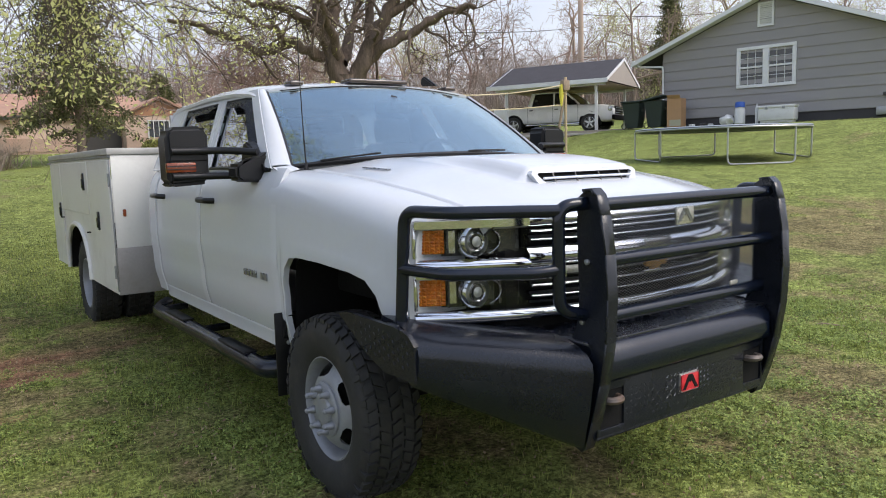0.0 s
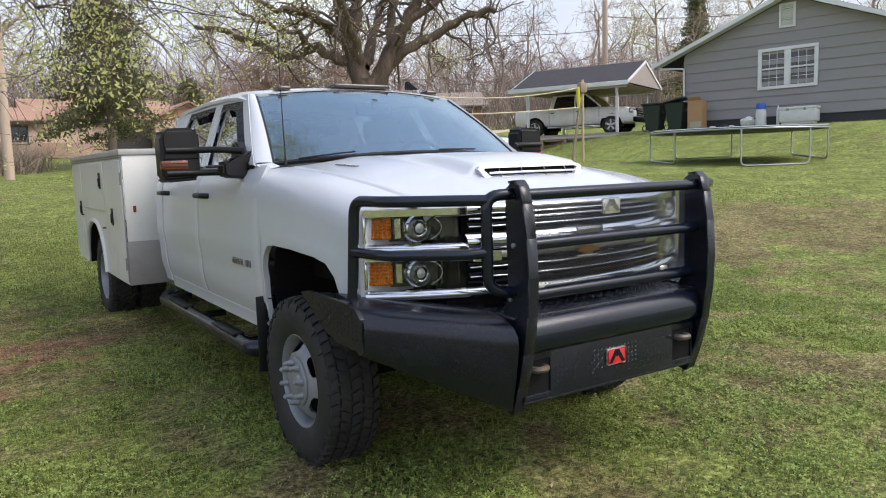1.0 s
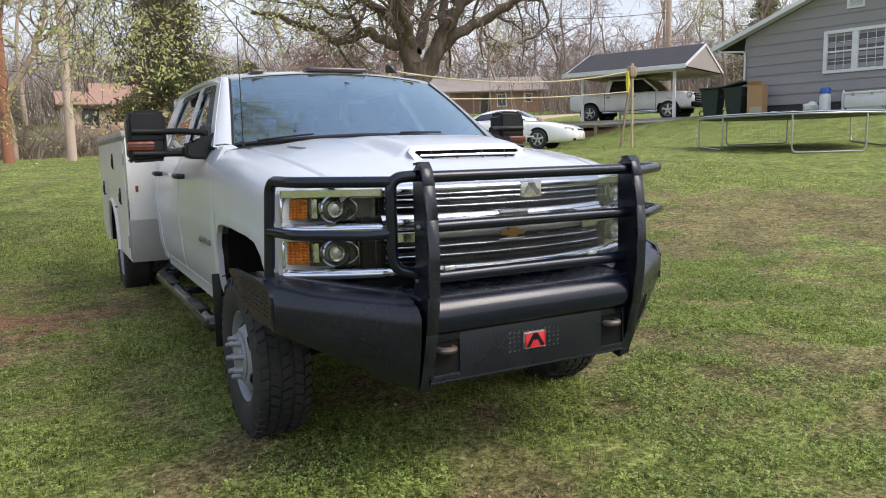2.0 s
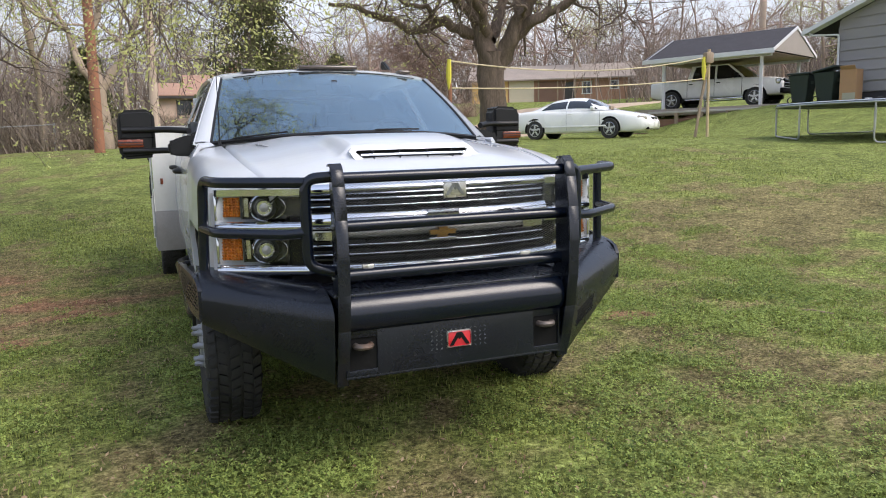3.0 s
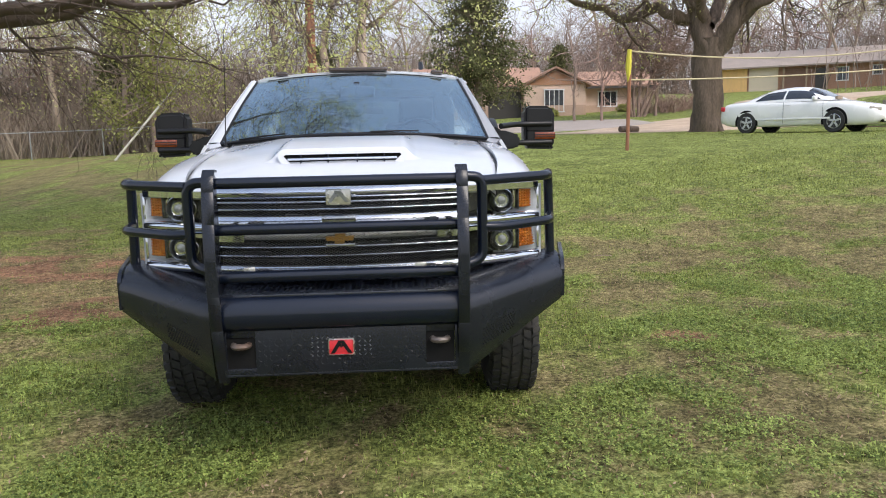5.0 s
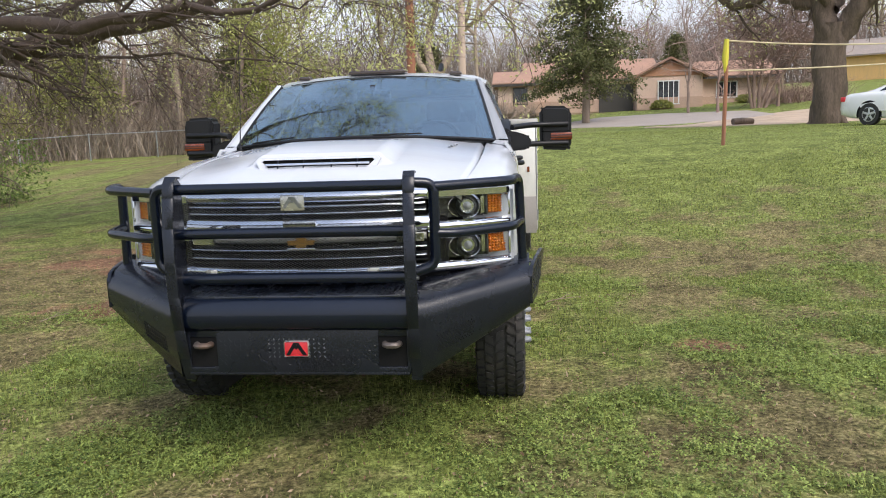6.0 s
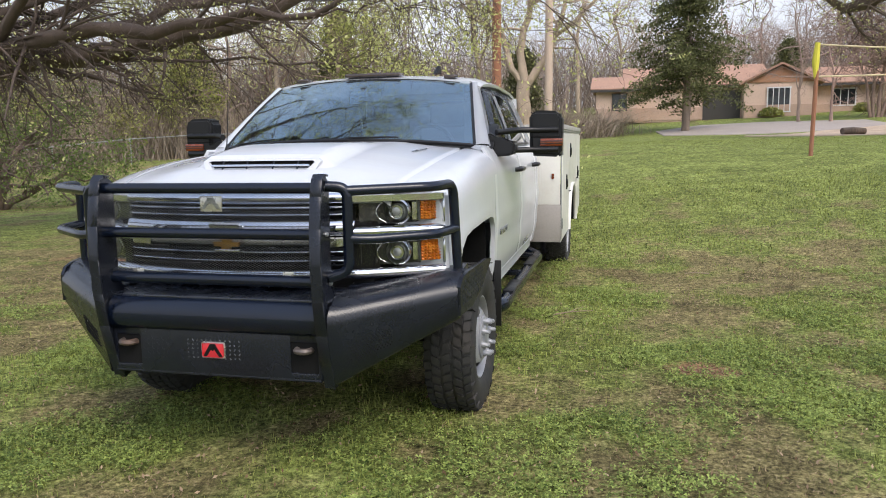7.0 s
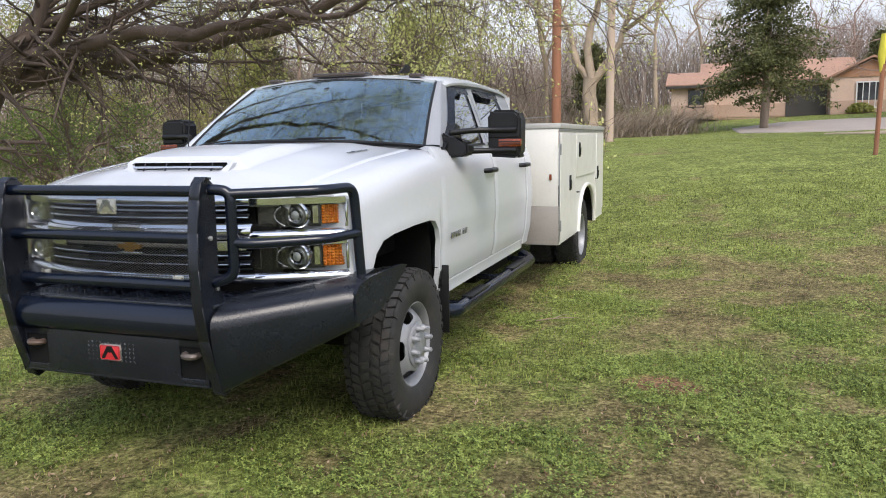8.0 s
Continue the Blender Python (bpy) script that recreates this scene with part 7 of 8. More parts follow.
def tan_house():
    zb = 3.1
    h = thing("house", pose(0, 57.5, zb), "pinkish tan brick house with brown shingle roofs", "house")
    # low wing, middle block, gabled block, long block
    part("wing_wall", bx((3.7, 1.9, 0.9), (3.0, 5.0, 2.6)), PINKBRICK, h)
    gable_roof(h, 2.2, 5.2, -0.6, 4.4, 2.05, 2.95, "x", BROWNROOF)
    part("gable_board", prism(bmesh.new(), [(-0.5, 2.1), (4.3, 2.1), (1.9, 2.92)], "x", 2.14, 2.19), GABLEBROWN, h)
    part("main_wall", bx((9.4, 4.0, 0.9), (9.6, 7.0, 2.7)), PINKBRICK, h)
    gable_roof(h, 4.5, 14.2, 0.5, 7.5, 2.25, 3.75, "x", BROWNROOF)
    part("gable_wall", prism(bmesh.new(), [(12.6, -0.4), (17.4, -0.4), (17.4, 2.2), (15.0, 3.3), (12.6, 2.2)], "y", -0.6, -0.4), PINKBRICK, h)
    part("gable_block", bx((15.0, 2.5, 0.9), (4.78, 6.0, 2.6)), PINKBRICK, h)
    gable_roof(h, 12.6, 17.4, -0.6, 6, 2.2, 3.4, "y", BROWNROOF)
    part("long_wall", bx((20.0, 4.2, 0.9), (6.4, 6.0, 2.6)), PINKBRICK, h)
    gable_roof(h, 17.0, 23.2, 0.9, 7.2, 2.15, 3.35, "x", BROWNROOF)
    plain_window(h, 3.9, -0.62, 1.05, 1.0, 1.2, 2, BRONZE)
    plain_window(h, 14.9, -0.62, 0.95, 1.5, 1.7, 4)
    part("gable_board", prism(bmesh.new(), [(12.75, 2.16), (17.25, 2.16), (15.0, 3.22)], "y", -0.66, -0.605), GABLEBROWN, h, "orange brown gable boarding")
    plain_window(h, 19.6, 1.16, 1.1, 1.5, 1.2, 3)
    # Flat dark panel on the wall stands for the shaded opening.
    part("porch_shade_panel", bx((11.2, 0.45, 0.7), (2.6, 0.12, 2.1)), BRONZE, h)
    part("porch_post", bx((21.9, 0.3, 0.8), (0.14, 0.14, 2.5)), OLDWOOD, h)
    part("porch_post", bx((23.4, 0.3, 0.8), (0.14, 0.14, 2.5)), OLDWOOD, h)
    part("chimney", bx((8.0, 4.0, 4.0), (0.8, 0.8, 1.0)), REDBRICK, h)
    # Eaves boards are coloured dark to draw the shadow line below the roofs.
    for x0, x1, y, z in ((1.8, 5.6, -1.02, 1.88), (5.6, 12.3, 0.08, 2.05), (17.6, 23.6, 0.48, 1.98)):
        part("fascia", bx(((x0 + x1) / 2, y, z), (x1 - x0, 0.05, 0.18)), BRONZE, h, "dark eaves board coloured for the shadow under the roof")
    for x0, x1, y in ((2.2, 5.2, -0.64), (5.2, 12.6, 0.46), (12.6, 17.4, -0.64), (17.4, 23.2, 1.16)):
        part("base_course", bx(((x0 + x1) / 2, y, 0.15), (x1 - x0, 0.06, 0.9)), BASEBRICK, h, "darker brick base course")


tan_house()


def brick_ranch():
    zb = 5.1
    h = thing("house", pose(32.2, 70.0, zb, 0, 0, -29), "long low brown brick house with tan garage doors", "house")
    part("wall", bx((8.0, 4.0, 0.9), (15.4, 7.6, 2.9)), REDBRICK, h)
    gable_roof(h, 0.4, 15.8, 0.2, 7.8, 2.25, 3.7, "x", GREYROOF, 0.6, "weathered brown grey shingle roof")
    part("garage_door", bx((2.0, 0.14, 0.9), (3.6, 0.10, 2.5)), PINEWOOD, h, "yellow pine garage panel")
    part("garage_door", bx((5.2, 0.13, 0.85), (2.5, 0.10, 2.35)), pmat("cream_door", (0.58, 0.50, 0.38), 0.7, 0, 0.08, 1, 20), h, "cream garage door")
    # Brick panel in a darker tone draws the shade under the porch roof.
    part("porch_shade_panel", bx((8.6, 0.15, 0.8), (3.6, 0.10, 2.2)), pmat("porch_shade_brick", (0.20, 0.12, 0.09), 0.9, 0, 0.15, 1, 12), h)
    for x in (6.9, 8.8, 10.5):
        part("porch_post", bx((x, -0.2, 0.8), (0.14, 0.14, 2.6)), OLDWOOD, h)
    plain_window(h, 11.7, 0.18, 1.2, 0.9, 1.2, 2)
    plain_window(h, 14.4, 0.18, 1.4, 0.7, 0.8, 1)
    part("entry_door", bx((10.0, 0.12, 0.75), (0.95, 0.06, 2.1)), BRONZE, h)


brick_ranch()

# ---- trees: tapered limbs that fork again and again, with real twigs and small leaves
BARK = pmat("dark_oak_bark", (0.12, 0.088, 0.066), 0.95, 0, 0.55, 2.2, 14, bump=1.0, stretch=(3, 3, 0.5), dirt=(0.20, 0.145, 0.11), dscale=3, damt=0.8)
BARKG = pmat("grey_brown_bark", (0.24, 0.19, 0.15), 0.95, 0, 0.3, 2, 25, bump=0.8, stretch=(3, 3, 0.6))
BARKP = pmat("pale_tan_bark", (0.37, 0.29, 0.22), 0.95, 0, 0.3, 2, 25, bump=0.6, stretch=(3, 3, 0.6))
TWIG = pmat("brown_twig", (0.30, 0.225, 0.185), 0.95, 0, 0.25, 1, 10)
TWIGR = pmat("reddish_twig", (0.34, 0.235, 0.195), 0.95, 0, 0.25, 1, 10)
LEAF_Y = leafmat("yellow_green_leaf", (0.42, 0.45, 0.12), (0.72, 0.72, 0.33), 0.5)
LEAF_G = leafmat("fresh_green_leaf", (0.16, 0.19, 0.05), (0.42, 0.42, 0.14), 0.45)
LEAF_D = leafmat("deep_green_leaf", (0.06, 0.10, 0.025), (0.20, 0.27, 0.07), 0.4)
NEEDLE = leafmat("dark_cedar_needles", (0.036, 0.044, 0.017), (0.18, 0.19, 0.078), 0.3, 2.0)
NEEDLE2 = leafmat("olive_cedar_needles", (0.05, 0.058, 0.025), (0.20, 0.20, 0.09), 0.25, 2.0)
BRUSHM = leafmat("brown_thicket", (0.14, 0.105, 0.08), (0.40, 0.325, 0.26), 0.1, 0.4)


class Tree:
    def __init__(self, seed):
        self.rng = np.random.default_rng(seed)
        self.lines, self.tips = [], []

    def limb(self, pts, r0, r1, wig=0.0):
        pts = np.array(pts, float)
        k = max(2, len(pts) * 3)
        t = np.linspace(0, len(pts) - 1, k)
        i = np.minimum(t.astype(int), len(pts) - 2)
        f = (t - i)[:, None]
        p0, p1 = pts[np.maximum(i - 1, 0)], pts[i]
        p2, p3 = pts[i + 1], pts[np.minimum(i + 2, len(pts) - 1)]
        q = 0.5 * (2 * p1 + (p2 - p0) * f + (2 * p0 - 5 * p1 + 4 * p2 - p3) * f ** 2 + (3 * p1 - p0 - 3 * p2 + p3) * f ** 3)
        q[1:-1] += self.rng.normal(0, wig, q[1:-1].shape)
        self.lines.append((q, np.linspace(r0, r1, k)))
        return q

    def grow(self, p, d, length, r, level, top, spread=0.7, droop=0.0, wig=0.22, kids=(4, 7), shrink=0.62, rshrink=0.55, start=0.25):
        """A shoot from p along d; its children come off along its outer part. droop > 0 pulls twigs down, < 0 up."""
        rng = self.rng
        n = 6 if level < 2 else 4
        pts, d = [np.array(p, float)], np.array(d, float) / np.linalg.norm(d)
        for k in range(n):
            d = d + rng.normal(0, wig, 3) * (0.55 if level == 0 else 1.0)
            d[2] -= droop * (0.35 + 0.2 * level) * 0.3
            d /= np.linalg.norm(d)
            pts.append(pts[-1] + d * length / n)
        q = np.array(pts)
        rad = np.linspace(r, r * (0.4 if level < top else 0.5), n + 1)
        self.lines.append((q, rad))
        if level >= top:
            self.tips += [q[-1], q[-2], q[n // 2]]
            return
        if level >= top - 1:
            self.tips.append(q[-1])
        for k in range(int(rng.integers(kids[0], kids[1] + 1))):
            s = start + (1 - start) * rng.random() ** 0.8
            i = min(int(s * n), n - 1)
            f = s * n - i
            b = q[i] * (1 - f) + q[i + 1] * f
            ax = q[i + 1] - q[i]
            ax /= np.linalg.norm(ax)
            o = rng.normal(0, 1, 3)
            o -= ax * o.dot(ax)
            o /= np.linalg.norm(o)
            dd = ax * (1 - spread * 0.5) + o * spread
            self.grow(b, dd, length * shrink * rng.uniform(0.7, 1.15), max(0.004, rad[i] * rshrink * rng.uniform(0.75, 1.1)), level + 1, top, spread, droop, wig, kids, shrink, rshrink, start)

    def mesh(self, name, thin=0.0):
        V, F, n0 = [], [], 0
        for q, rad in self.lines:
            rm = rad.max()
            m = 18 if rm > 0.25 else 9 if rm > 0.12 else 6 if rm > 0.04 else 4 if rm > 0.018 else 3
            d = np.gradient(q, axis=0)
            d /= np.linalg.norm(d, axis=1)[:, None] + 1e-9
            ref = np.array([0.31, 0.47, 0.83])
            u = np.cross(d, ref)
            u /= np.linalg.norm(u, axis=1)[:, None] + 1e-9
            w = np.cross(d, u)
            a = np.arange(m) * 2 * np.pi / m
            rr = np.maximum(rad, thin)[:, None, None]
            if 0.03 < rm <= 0.3:
                rr = rr * (1 + 0.10 * self.rng.normal(0, 1, (len(q), 1, 1)).clip(-1.5, 1.5))
            if rm > 0.15:
                rr = rr * (1 + 0.10 * np.sin(a * 3 + q[:, 2:3] * 2)[:, :, None] + 0.05 * np.sin(a * 5 - q[:, 2:3] * 5)[:, :, None] + 0.045 * np.sin(a * 9 + q[:, 2:3] * 3.1)[:, :, None])
            ring = q[:, None, :] + rr * (np.cos(a)[None, :, None] * u[:, None, :] + np.sin(a)[None, :, None] * w[:, None, :])
            V.append(ring.reshape(-1, 3))
            k = len(q)
            i, j = np.meshgrid(np.arange(k - 1), np.arange(m), indexing="ij")
            i, j = i.ravel(), j.ravel()
            jn = (j + 1) % m
            F.append(n0 + np.stack([i * m + j, i * m + jn, (i + 1) * m + jn, (i + 1) * m + j], 1))
            n0 += k * m
        return big_mesh(name, np.concatenate(V), np.concatenate(F), True)

    def leaves(self, name, per, size, scatter, hang=0.0, keep=1.0):
        tips = np.array(self.tips)
        if keep < 1:
            tips = tips[self.rng.random(len(tips)) < keep]
        c = np.repeat(tips, per, axis=0)
        c = c + self.rng.normal(0, scatter, c.shape)
        c[:, 2] -= np.abs(self.rng.normal(0, hang, len(c))) if hang else 0
        return leaf_mesh(name, c, size, self.rng)


def big_mesh(name, V, F, smooth=False):
    me = bpy.data.meshes.new(name)
    k = F.shape[1]
    me.vertices.add(len(V))
    me.vertices.foreach_set("co", V.astype(np.float32).ravel())
    me.loops.add(F.size)
    me.loops.foreach_set("vertex_index", F.astype(np.int32).ravel())
    me.polygons.add(len(F))
    me.polygons.foreach_set("loop_start", np.arange(0, F.size, k, dtype=np.int32))
    if smooth:
        me.polygons.foreach_set("use_smooth", np.ones(len(F), bool))
    me.update(calc_edges=True)
    return me


def leaf_mesh(name, c, size, rng):
    """A folded four-cornered leaf at each centre, turned at random."""
    n = len(c)
    a = rng.normal(0, 1, (n, 3))
    a /= np.linalg.norm(a, axis=1)[:, None]
    b = rng.normal(0, 1, (n, 3))
    b -= a * (a * b).sum(1)[:, None]
    b /= np.linalg.norm(b, axis=1)[:, None]
    s = size * rng.uniform(0.6, 1.3, (n, 1))
    nn = np.cross(a, b)
    V = np.stack([c - a * s, c + b * s * 0.45 + nn * s * 0.12, c + a * s, c - b * s * 0.45 + nn * s * 0.12], 1).reshape(-1, 3)
    F = np.arange(4 * n).reshape(n, 4)
    return big_mesh(name, V, F)


def plant(name, x, y, tree, bark, label, category, leaf=None, leaf_args=(), group="", z=None, thin=0.0, parts=("trunk", "crown")):
    t = thing(name, pose(x, y, ground_z(x, y) if z is None else z), label, category, group)
    part(parts[0], tree.mesh(parts[0], thin), bark, t)
    if leaf:
        part(parts[1], tree.leaves(parts[1], *leaf_args), leaf, t)
    return t


# the big bare oak behind the sedan
def oak():
    t = Tree(11)
    r = t.rng
    t.limb([(0, 0, -0.2), (0.0, 0, 0.5), (0.02, 0, 1.6), (0.0, 0.03, 2.8), (0.05, 0.05, 3.7)], 0.56, 0.56, 0.015)
    t.limb([(0.70, 0.1, -0.15), (0.42, 0.05, 0.15), (0.25, 0, 0.7)], 0.12, 0.28)
    t.limb([(-0.68, -0.1, -0.15), (-0.40, 0, 0.15), (-0.25, 0, 0.7)], 0.12, 0.28)
    mains = [
        ([(-0.10, 0, 3.0), (-0.35, 0.1, 4.2), (-0.60, 0.2, 5.4), (-0.95, 0.3, 6.8), (-1.5, 0.4, 8.4), (-2.6, 0.5, 10.0)], 0.46, 0.12),
        ([(0.20, 0.0, 3.0), (0.75, -0.1, 4.0), (1.30, -0.2, 5.0), (1.80, -0.3, 6.0), (2.6, -0.4, 7.4), (3.2, -0.5, 9.2)], 0.43, 0.12),
        ([(0.95, 0.0, 4.15), (1.7, -0.3, 4.75), (2.7, -0.6, 5.25), (3.7, -0.8, 5.75), (4.6, -1.0, 6.2), (5.5, -1.2, 6.2)], 0.27, 0.10),
        ([(4.6, -1.0, 6.2), (5.3, -1.0, 5.8), (5.5, -1.1, 5.1), (5.0, -1.2, 4.6), (4.2, -1.2, 4.3)], 0.075, 0.022),
        ([(2.7, -0.6, 5.25), (2.9, -0.8, 4.7), (3.2, -0.9, 4.5), (3.3, -0.9, 4.0)], 0.05, 0.02),
        ([(-0.40, 0.1, 4.4), (-1.2, 0.2, 4.65), (-2.1, 0.2, 5.0), (-3.1, 0.2, 4.75), (-4.3, 0.1, 5.15), (-5.6, 0.0, 5.7), (-6.9, -0.2, 5.9)], 0.27, 0.07),
        ([(-0.45, 0.1, 4.9), (-1.3, 0.0, 5.8), (-2.4, -0.2, 6.4), (-3.7, -0.4, 6.6), (-5.0, -0.6, 7.3)], 0.24, 0.06),
        ([(-2.1, 0.2, 5.0), (-2.9, -0.4, 5.6), (-4.0, -0.9, 5.8), (-5.2, -1.2, 6.4)], 0.13, 0.04),
        ([(-0.6, 0.2, 5.4), (-0.2, 0.5, 6.8), (0.3, 0.7, 8.4), (0.2, 0.8, 10.4)], 0.30, 0.08),
        ([(1.30, -0.2, 5.0), (1.2, 0.3, 6.4), (1.5, 0.8, 8.0), (1.3, 1.0, 10.0)], 0.27, 0.07),
        ([(1.80, -0.3, 6.0), (2.9, -0.2, 6.7), (4.2, -0.1, 7.4), (5.6, 0.1, 8.4)], 0.20, 0.06),
        ([(0.0, 0.2, 4.2), (0.5, 1.4, 5.6), (0.9, 2.8, 7.2), (1.5, 4.0, 9.0)], 0.26, 0.06),
        ([(-0.2, -0.1, 4.4), (-0.7, -1.5, 5.8), (-1.1, -3.0, 7.0), (-1.0, -4.6, 8.0)], 0.24, 0.06),
    ]
    for pts, a, b in mains:
        q = t.limb(pts, a, b, 0.055)
        n = len(q)
        for k in range(13 if a > 0.1 else 6):
            i = int(r.integers(n // 3, n))
            d = r.normal(0, 1, 3) + np.array([0, 0, 0.15])
            rad = a + (b - a) * i / n
            t.grow(q[i], d, r.uniform(1.1, 2.3) if a > 0.1 else 0.8, min(0.09, max(0.02, rad * 0.36)), 0, 2, 0.8, 0.15, 0.38, (3, 5), 0.62, 0.55)
    # first leaves on the lower limbs of one side
    t.tips = [p for p in t.tips if p[2] < 8 and (p[0] < -1.6 or r.random() < 0.08)]
    o = plant("oak_tree", 15.2, 28.6, t, BARK, "huge gnarled bare oak with dark furrowed bark", "tree", LEAF_Y, (4, 0.055, 0.20, 0.0, 0.42), thin=0.010)
    o.matrix_basis = pose(15.2, 28.6, ground_z(15.2, 28.6), 0, 0, -26)


oak()


# the spreading tree whose long limbs reach over the lawn
def limb_tree():
    t = Tree(5)
    r = t.rng
    bx_, by_ = -8.9, 9.3
    def P(x, y, z):
        return (x - bx_, y - by_, z - 0.25)
    t.limb([(0, 0, -0.2), (0.1, 0, 1.0), (0.3, 0.1, 2.2), (0.5, 0.2, 3.0)], 0.40, 0.30, 0.02)
    mains = [
        ([P(-8.5, 9.4, 2.4), P(-6.3, 10.5, 3.0), P(-4.6, 11.3, 3.35), P(-3.2, 11.8, 3.6), P(-1.4, 12.4, 4.3), P(0.8, 12.6, 4.9)], 0.26, 0.04, 24),
        ([P(-8.5, 9.5, 2.6), P(-6.6, 9.9, 3.2), P(-4.6, 10.0, 3.3), P(-2.7, 10.0, 3.42), P(-0.6, 9.8, 3.5), P(1.3, 9.2, 3.5)], 0.19, 0.022, 26),
        ([P(-8.6, 9.4, 2.2), P(-7.2, 11.4, 3.2), P(-5.8, 13.4, 4.2), P(-4.6, 15.2, 4.8), P(-3.2, 17.5, 5.8)], 0.18, 0.04, 24),
        ([P(-6.3, 10.5, 3.0), P(-5.9, 11.4, 2.85), P(-5.6, 12.4, 2.72), P(-5.45, 13.4, 2.58)], 0.06, 0.028, 5),
        ([P(-6.4, 10.2, 3.1), P(-4.4, 11.9, 3.1), P(-2.4, 13.4, 3.2), P(-0.8, 14.0, 2.9)], 0.05, 0.015, 16),
        ([P(-8.4, 9.5, 3.0), P(-7.4, 9.2, 5.2), P(-5.4, 8.9, 7.4), P(-3.2, 9.0, 9.4), P(-1.2, 9.6, 11.0)], 0.20, 0.04, 26),
        ([P(-8.5, 9.4, 3.0), P(-8.2, 10.4, 5.5), P(-6.8, 11.6, 8.4), P(-5.0, 12.6, 11.2)], 0.20, 0.04, 22),
        ([P(-7.4, 9.2, 5.2), P(-5.2, 10.2, 6.0), P(-2.8, 11.2, 6.9), P(-0.4, 12.0, 7.6), P(1.8, 12.2, 8.0)], 0.13, 0.03, 30),
        ([P(-6.6, 9.9, 3.2), P(-4.4, 9.2, 4.2), P(-1.8, 9.4, 5.0), P(0.6, 10.0, 5.3), P(2.6, 10.6, 5.4)], 0.09, 0.02, 20),
        ([P(-8.6, 9.3, 2.6), P(-8.2, 7.6, 4.4), P(-7.0, 6.0, 6.4), P(-5.4, 4.6, 8.2)], 0.16, 0.04, 18),
        ([P(-8.7, 9.2, 1.0), P(-7.8, 9.4, 1.8), P(-7.25, 9.7, 2.8), P(-6.8, 10.0, 3.7), P(-6.2, 10.5, 5.2)], 0.27, 0.12, 32),
        ([P(-1.4, 12.4, 4.3), P(0.4, 11.4, 4.6), P(1.5, 10.0, 4.3), P(2.1, 8.8, 3.5)], 0.04, 0.012, 13),
        ([P(0.0, 10.0, 5.2), P(0.9, 9.0, 4.7), P(1.4, 8.4, 4.3), P(1.6, 8.0, 3.9)], 0.035, 0.010, 12),
        ([P(-7.4, 9.2, 5.2), P(-5.0, 8.2, 7.4), P(-2.2, 7.0, 9.0), P(0.2, 6.2, 9.8), P(1.9, 5.8, 10.2)], 0.14, 0.02, 34),
        ([P(-7.0, 6.0, 6.4), P(-4.6, 5.0, 7.6), P(-2.0, 4.6, 8.6), P(0.4, 4.4, 9.4)], 0.10, 0.02, 26),
        ([P(-2.8, 11.2, 6.9), P(-0.8, 10.4, 6.8), P(1.2, 9.6, 6.3), P(2.6, 9.4, 5.8)], 0.05, 0.015, 24),
    ]
    # drooping leafy sprays behind the cab, and the crown over it
    mains += [
        ([P(-8.5, 9.4, 2.8), P(-6.4, 10.2, 3.8), P(-4.2, 10.8, 4.4), P(-2.2, 11.0, 4.5)], 0.12, 0.03, 40),
        ([P(-8.5, 9.6, 2.9), P(-7.0, 11.6, 4.0), P(-5.2, 13.0, 4.8), P(-3.4, 14.0, 5.2)], 0.12, 0.03, 34),
        ([P(0.6, 10.0, 5.3), P(1.2, 10.0, 4.6), P(1.6, 9.8, 4.0), P(1.8, 9.6, 3.5)], 0.03, 0.008, 9),
        ([P(0.8, 12.6, 4.9), P(1.4, 11.6, 4.6), P(1.9, 10.8, 4.2), P(2.1, 10.4, 3.7)], 0.03, 0.008, 9),
        ([P(-0.6, 9.8, 3.5), P(0.2, 9.6, 3.4), P(0.8, 9.4, 3.5), P(1.1, 9.3, 3.3)], 0.025, 0.008, 6),
        ([P(1.3, 9.2, 3.5), P(2.0, 9.6, 3.7), P(2.7, 10.0, 3.6), P(3.2, 10.3, 3.3)], 0.022, 0.008, 5),
        ([P(-2.2, 7.0, 9.0), P(-1.0, 6.4, 8.6), P(0.2, 6.2, 8.0), P(1.2, 6.4, 7.6)], 0.05, 0.012, 20),
        ([P(-2.0, 4.6, 8.6), P(-0.8, 5.2, 8.0), P(0.2, 5.6, 7.2), P(1.0, 6.2, 6.8)], 0.05, 0.012, 20),
        ([P(-4.6, 5.0, 7.6), P(-3.0, 5.4, 7.2), P(-1.6, 6.0, 6.8), P(-0.4, 6.8, 6.6)], 0.05, 0.012, 18),
    ]
    for pts, a, b, kids in mains:
        q = t.limb(pts, a, b, 0.05)
        n = len(q)
        for k in range(kids):
            i = int(r.integers(n // 5, n))
            ax = q[min(i + 1, n - 1)] - q[max(i - 1, 0)]
            ax /= np.linalg.norm(ax)
            d = ax * 0.8 + r.normal(0, 0.75, 3) + np.array([0.25, 0.0, -0.12])
            rad = a + (b - a) * i / n
            t.grow(q[i], d, r.uniform(0.9, 2.1), max(0.010, rad * 0.26), 0, 2, 0.75, 0.30, 0.20, (3, 5), 0.62, 0.55)
    t.tips = [p for p in t.tips if p[0] > 8.3 or p[2] > 5.6 or r.random() < 0.22]
    plant("spreading_tree", bx_, by_, t, pmat("brown_grey_bark", (0.115, 0.085, 0.070), 0.95, 0, 0.3, 3, 40, bump=0.8, stretch=(3, 3, 1)), "spreading bare tree with long twiggy limbs, first yellow green leaves", "tree", z=0.25, thin=0.0032,
          leaf=LEAF_Y, leaf_args=(5, 0.030, 0.06, 0.05, 0.45))


limb_tree()


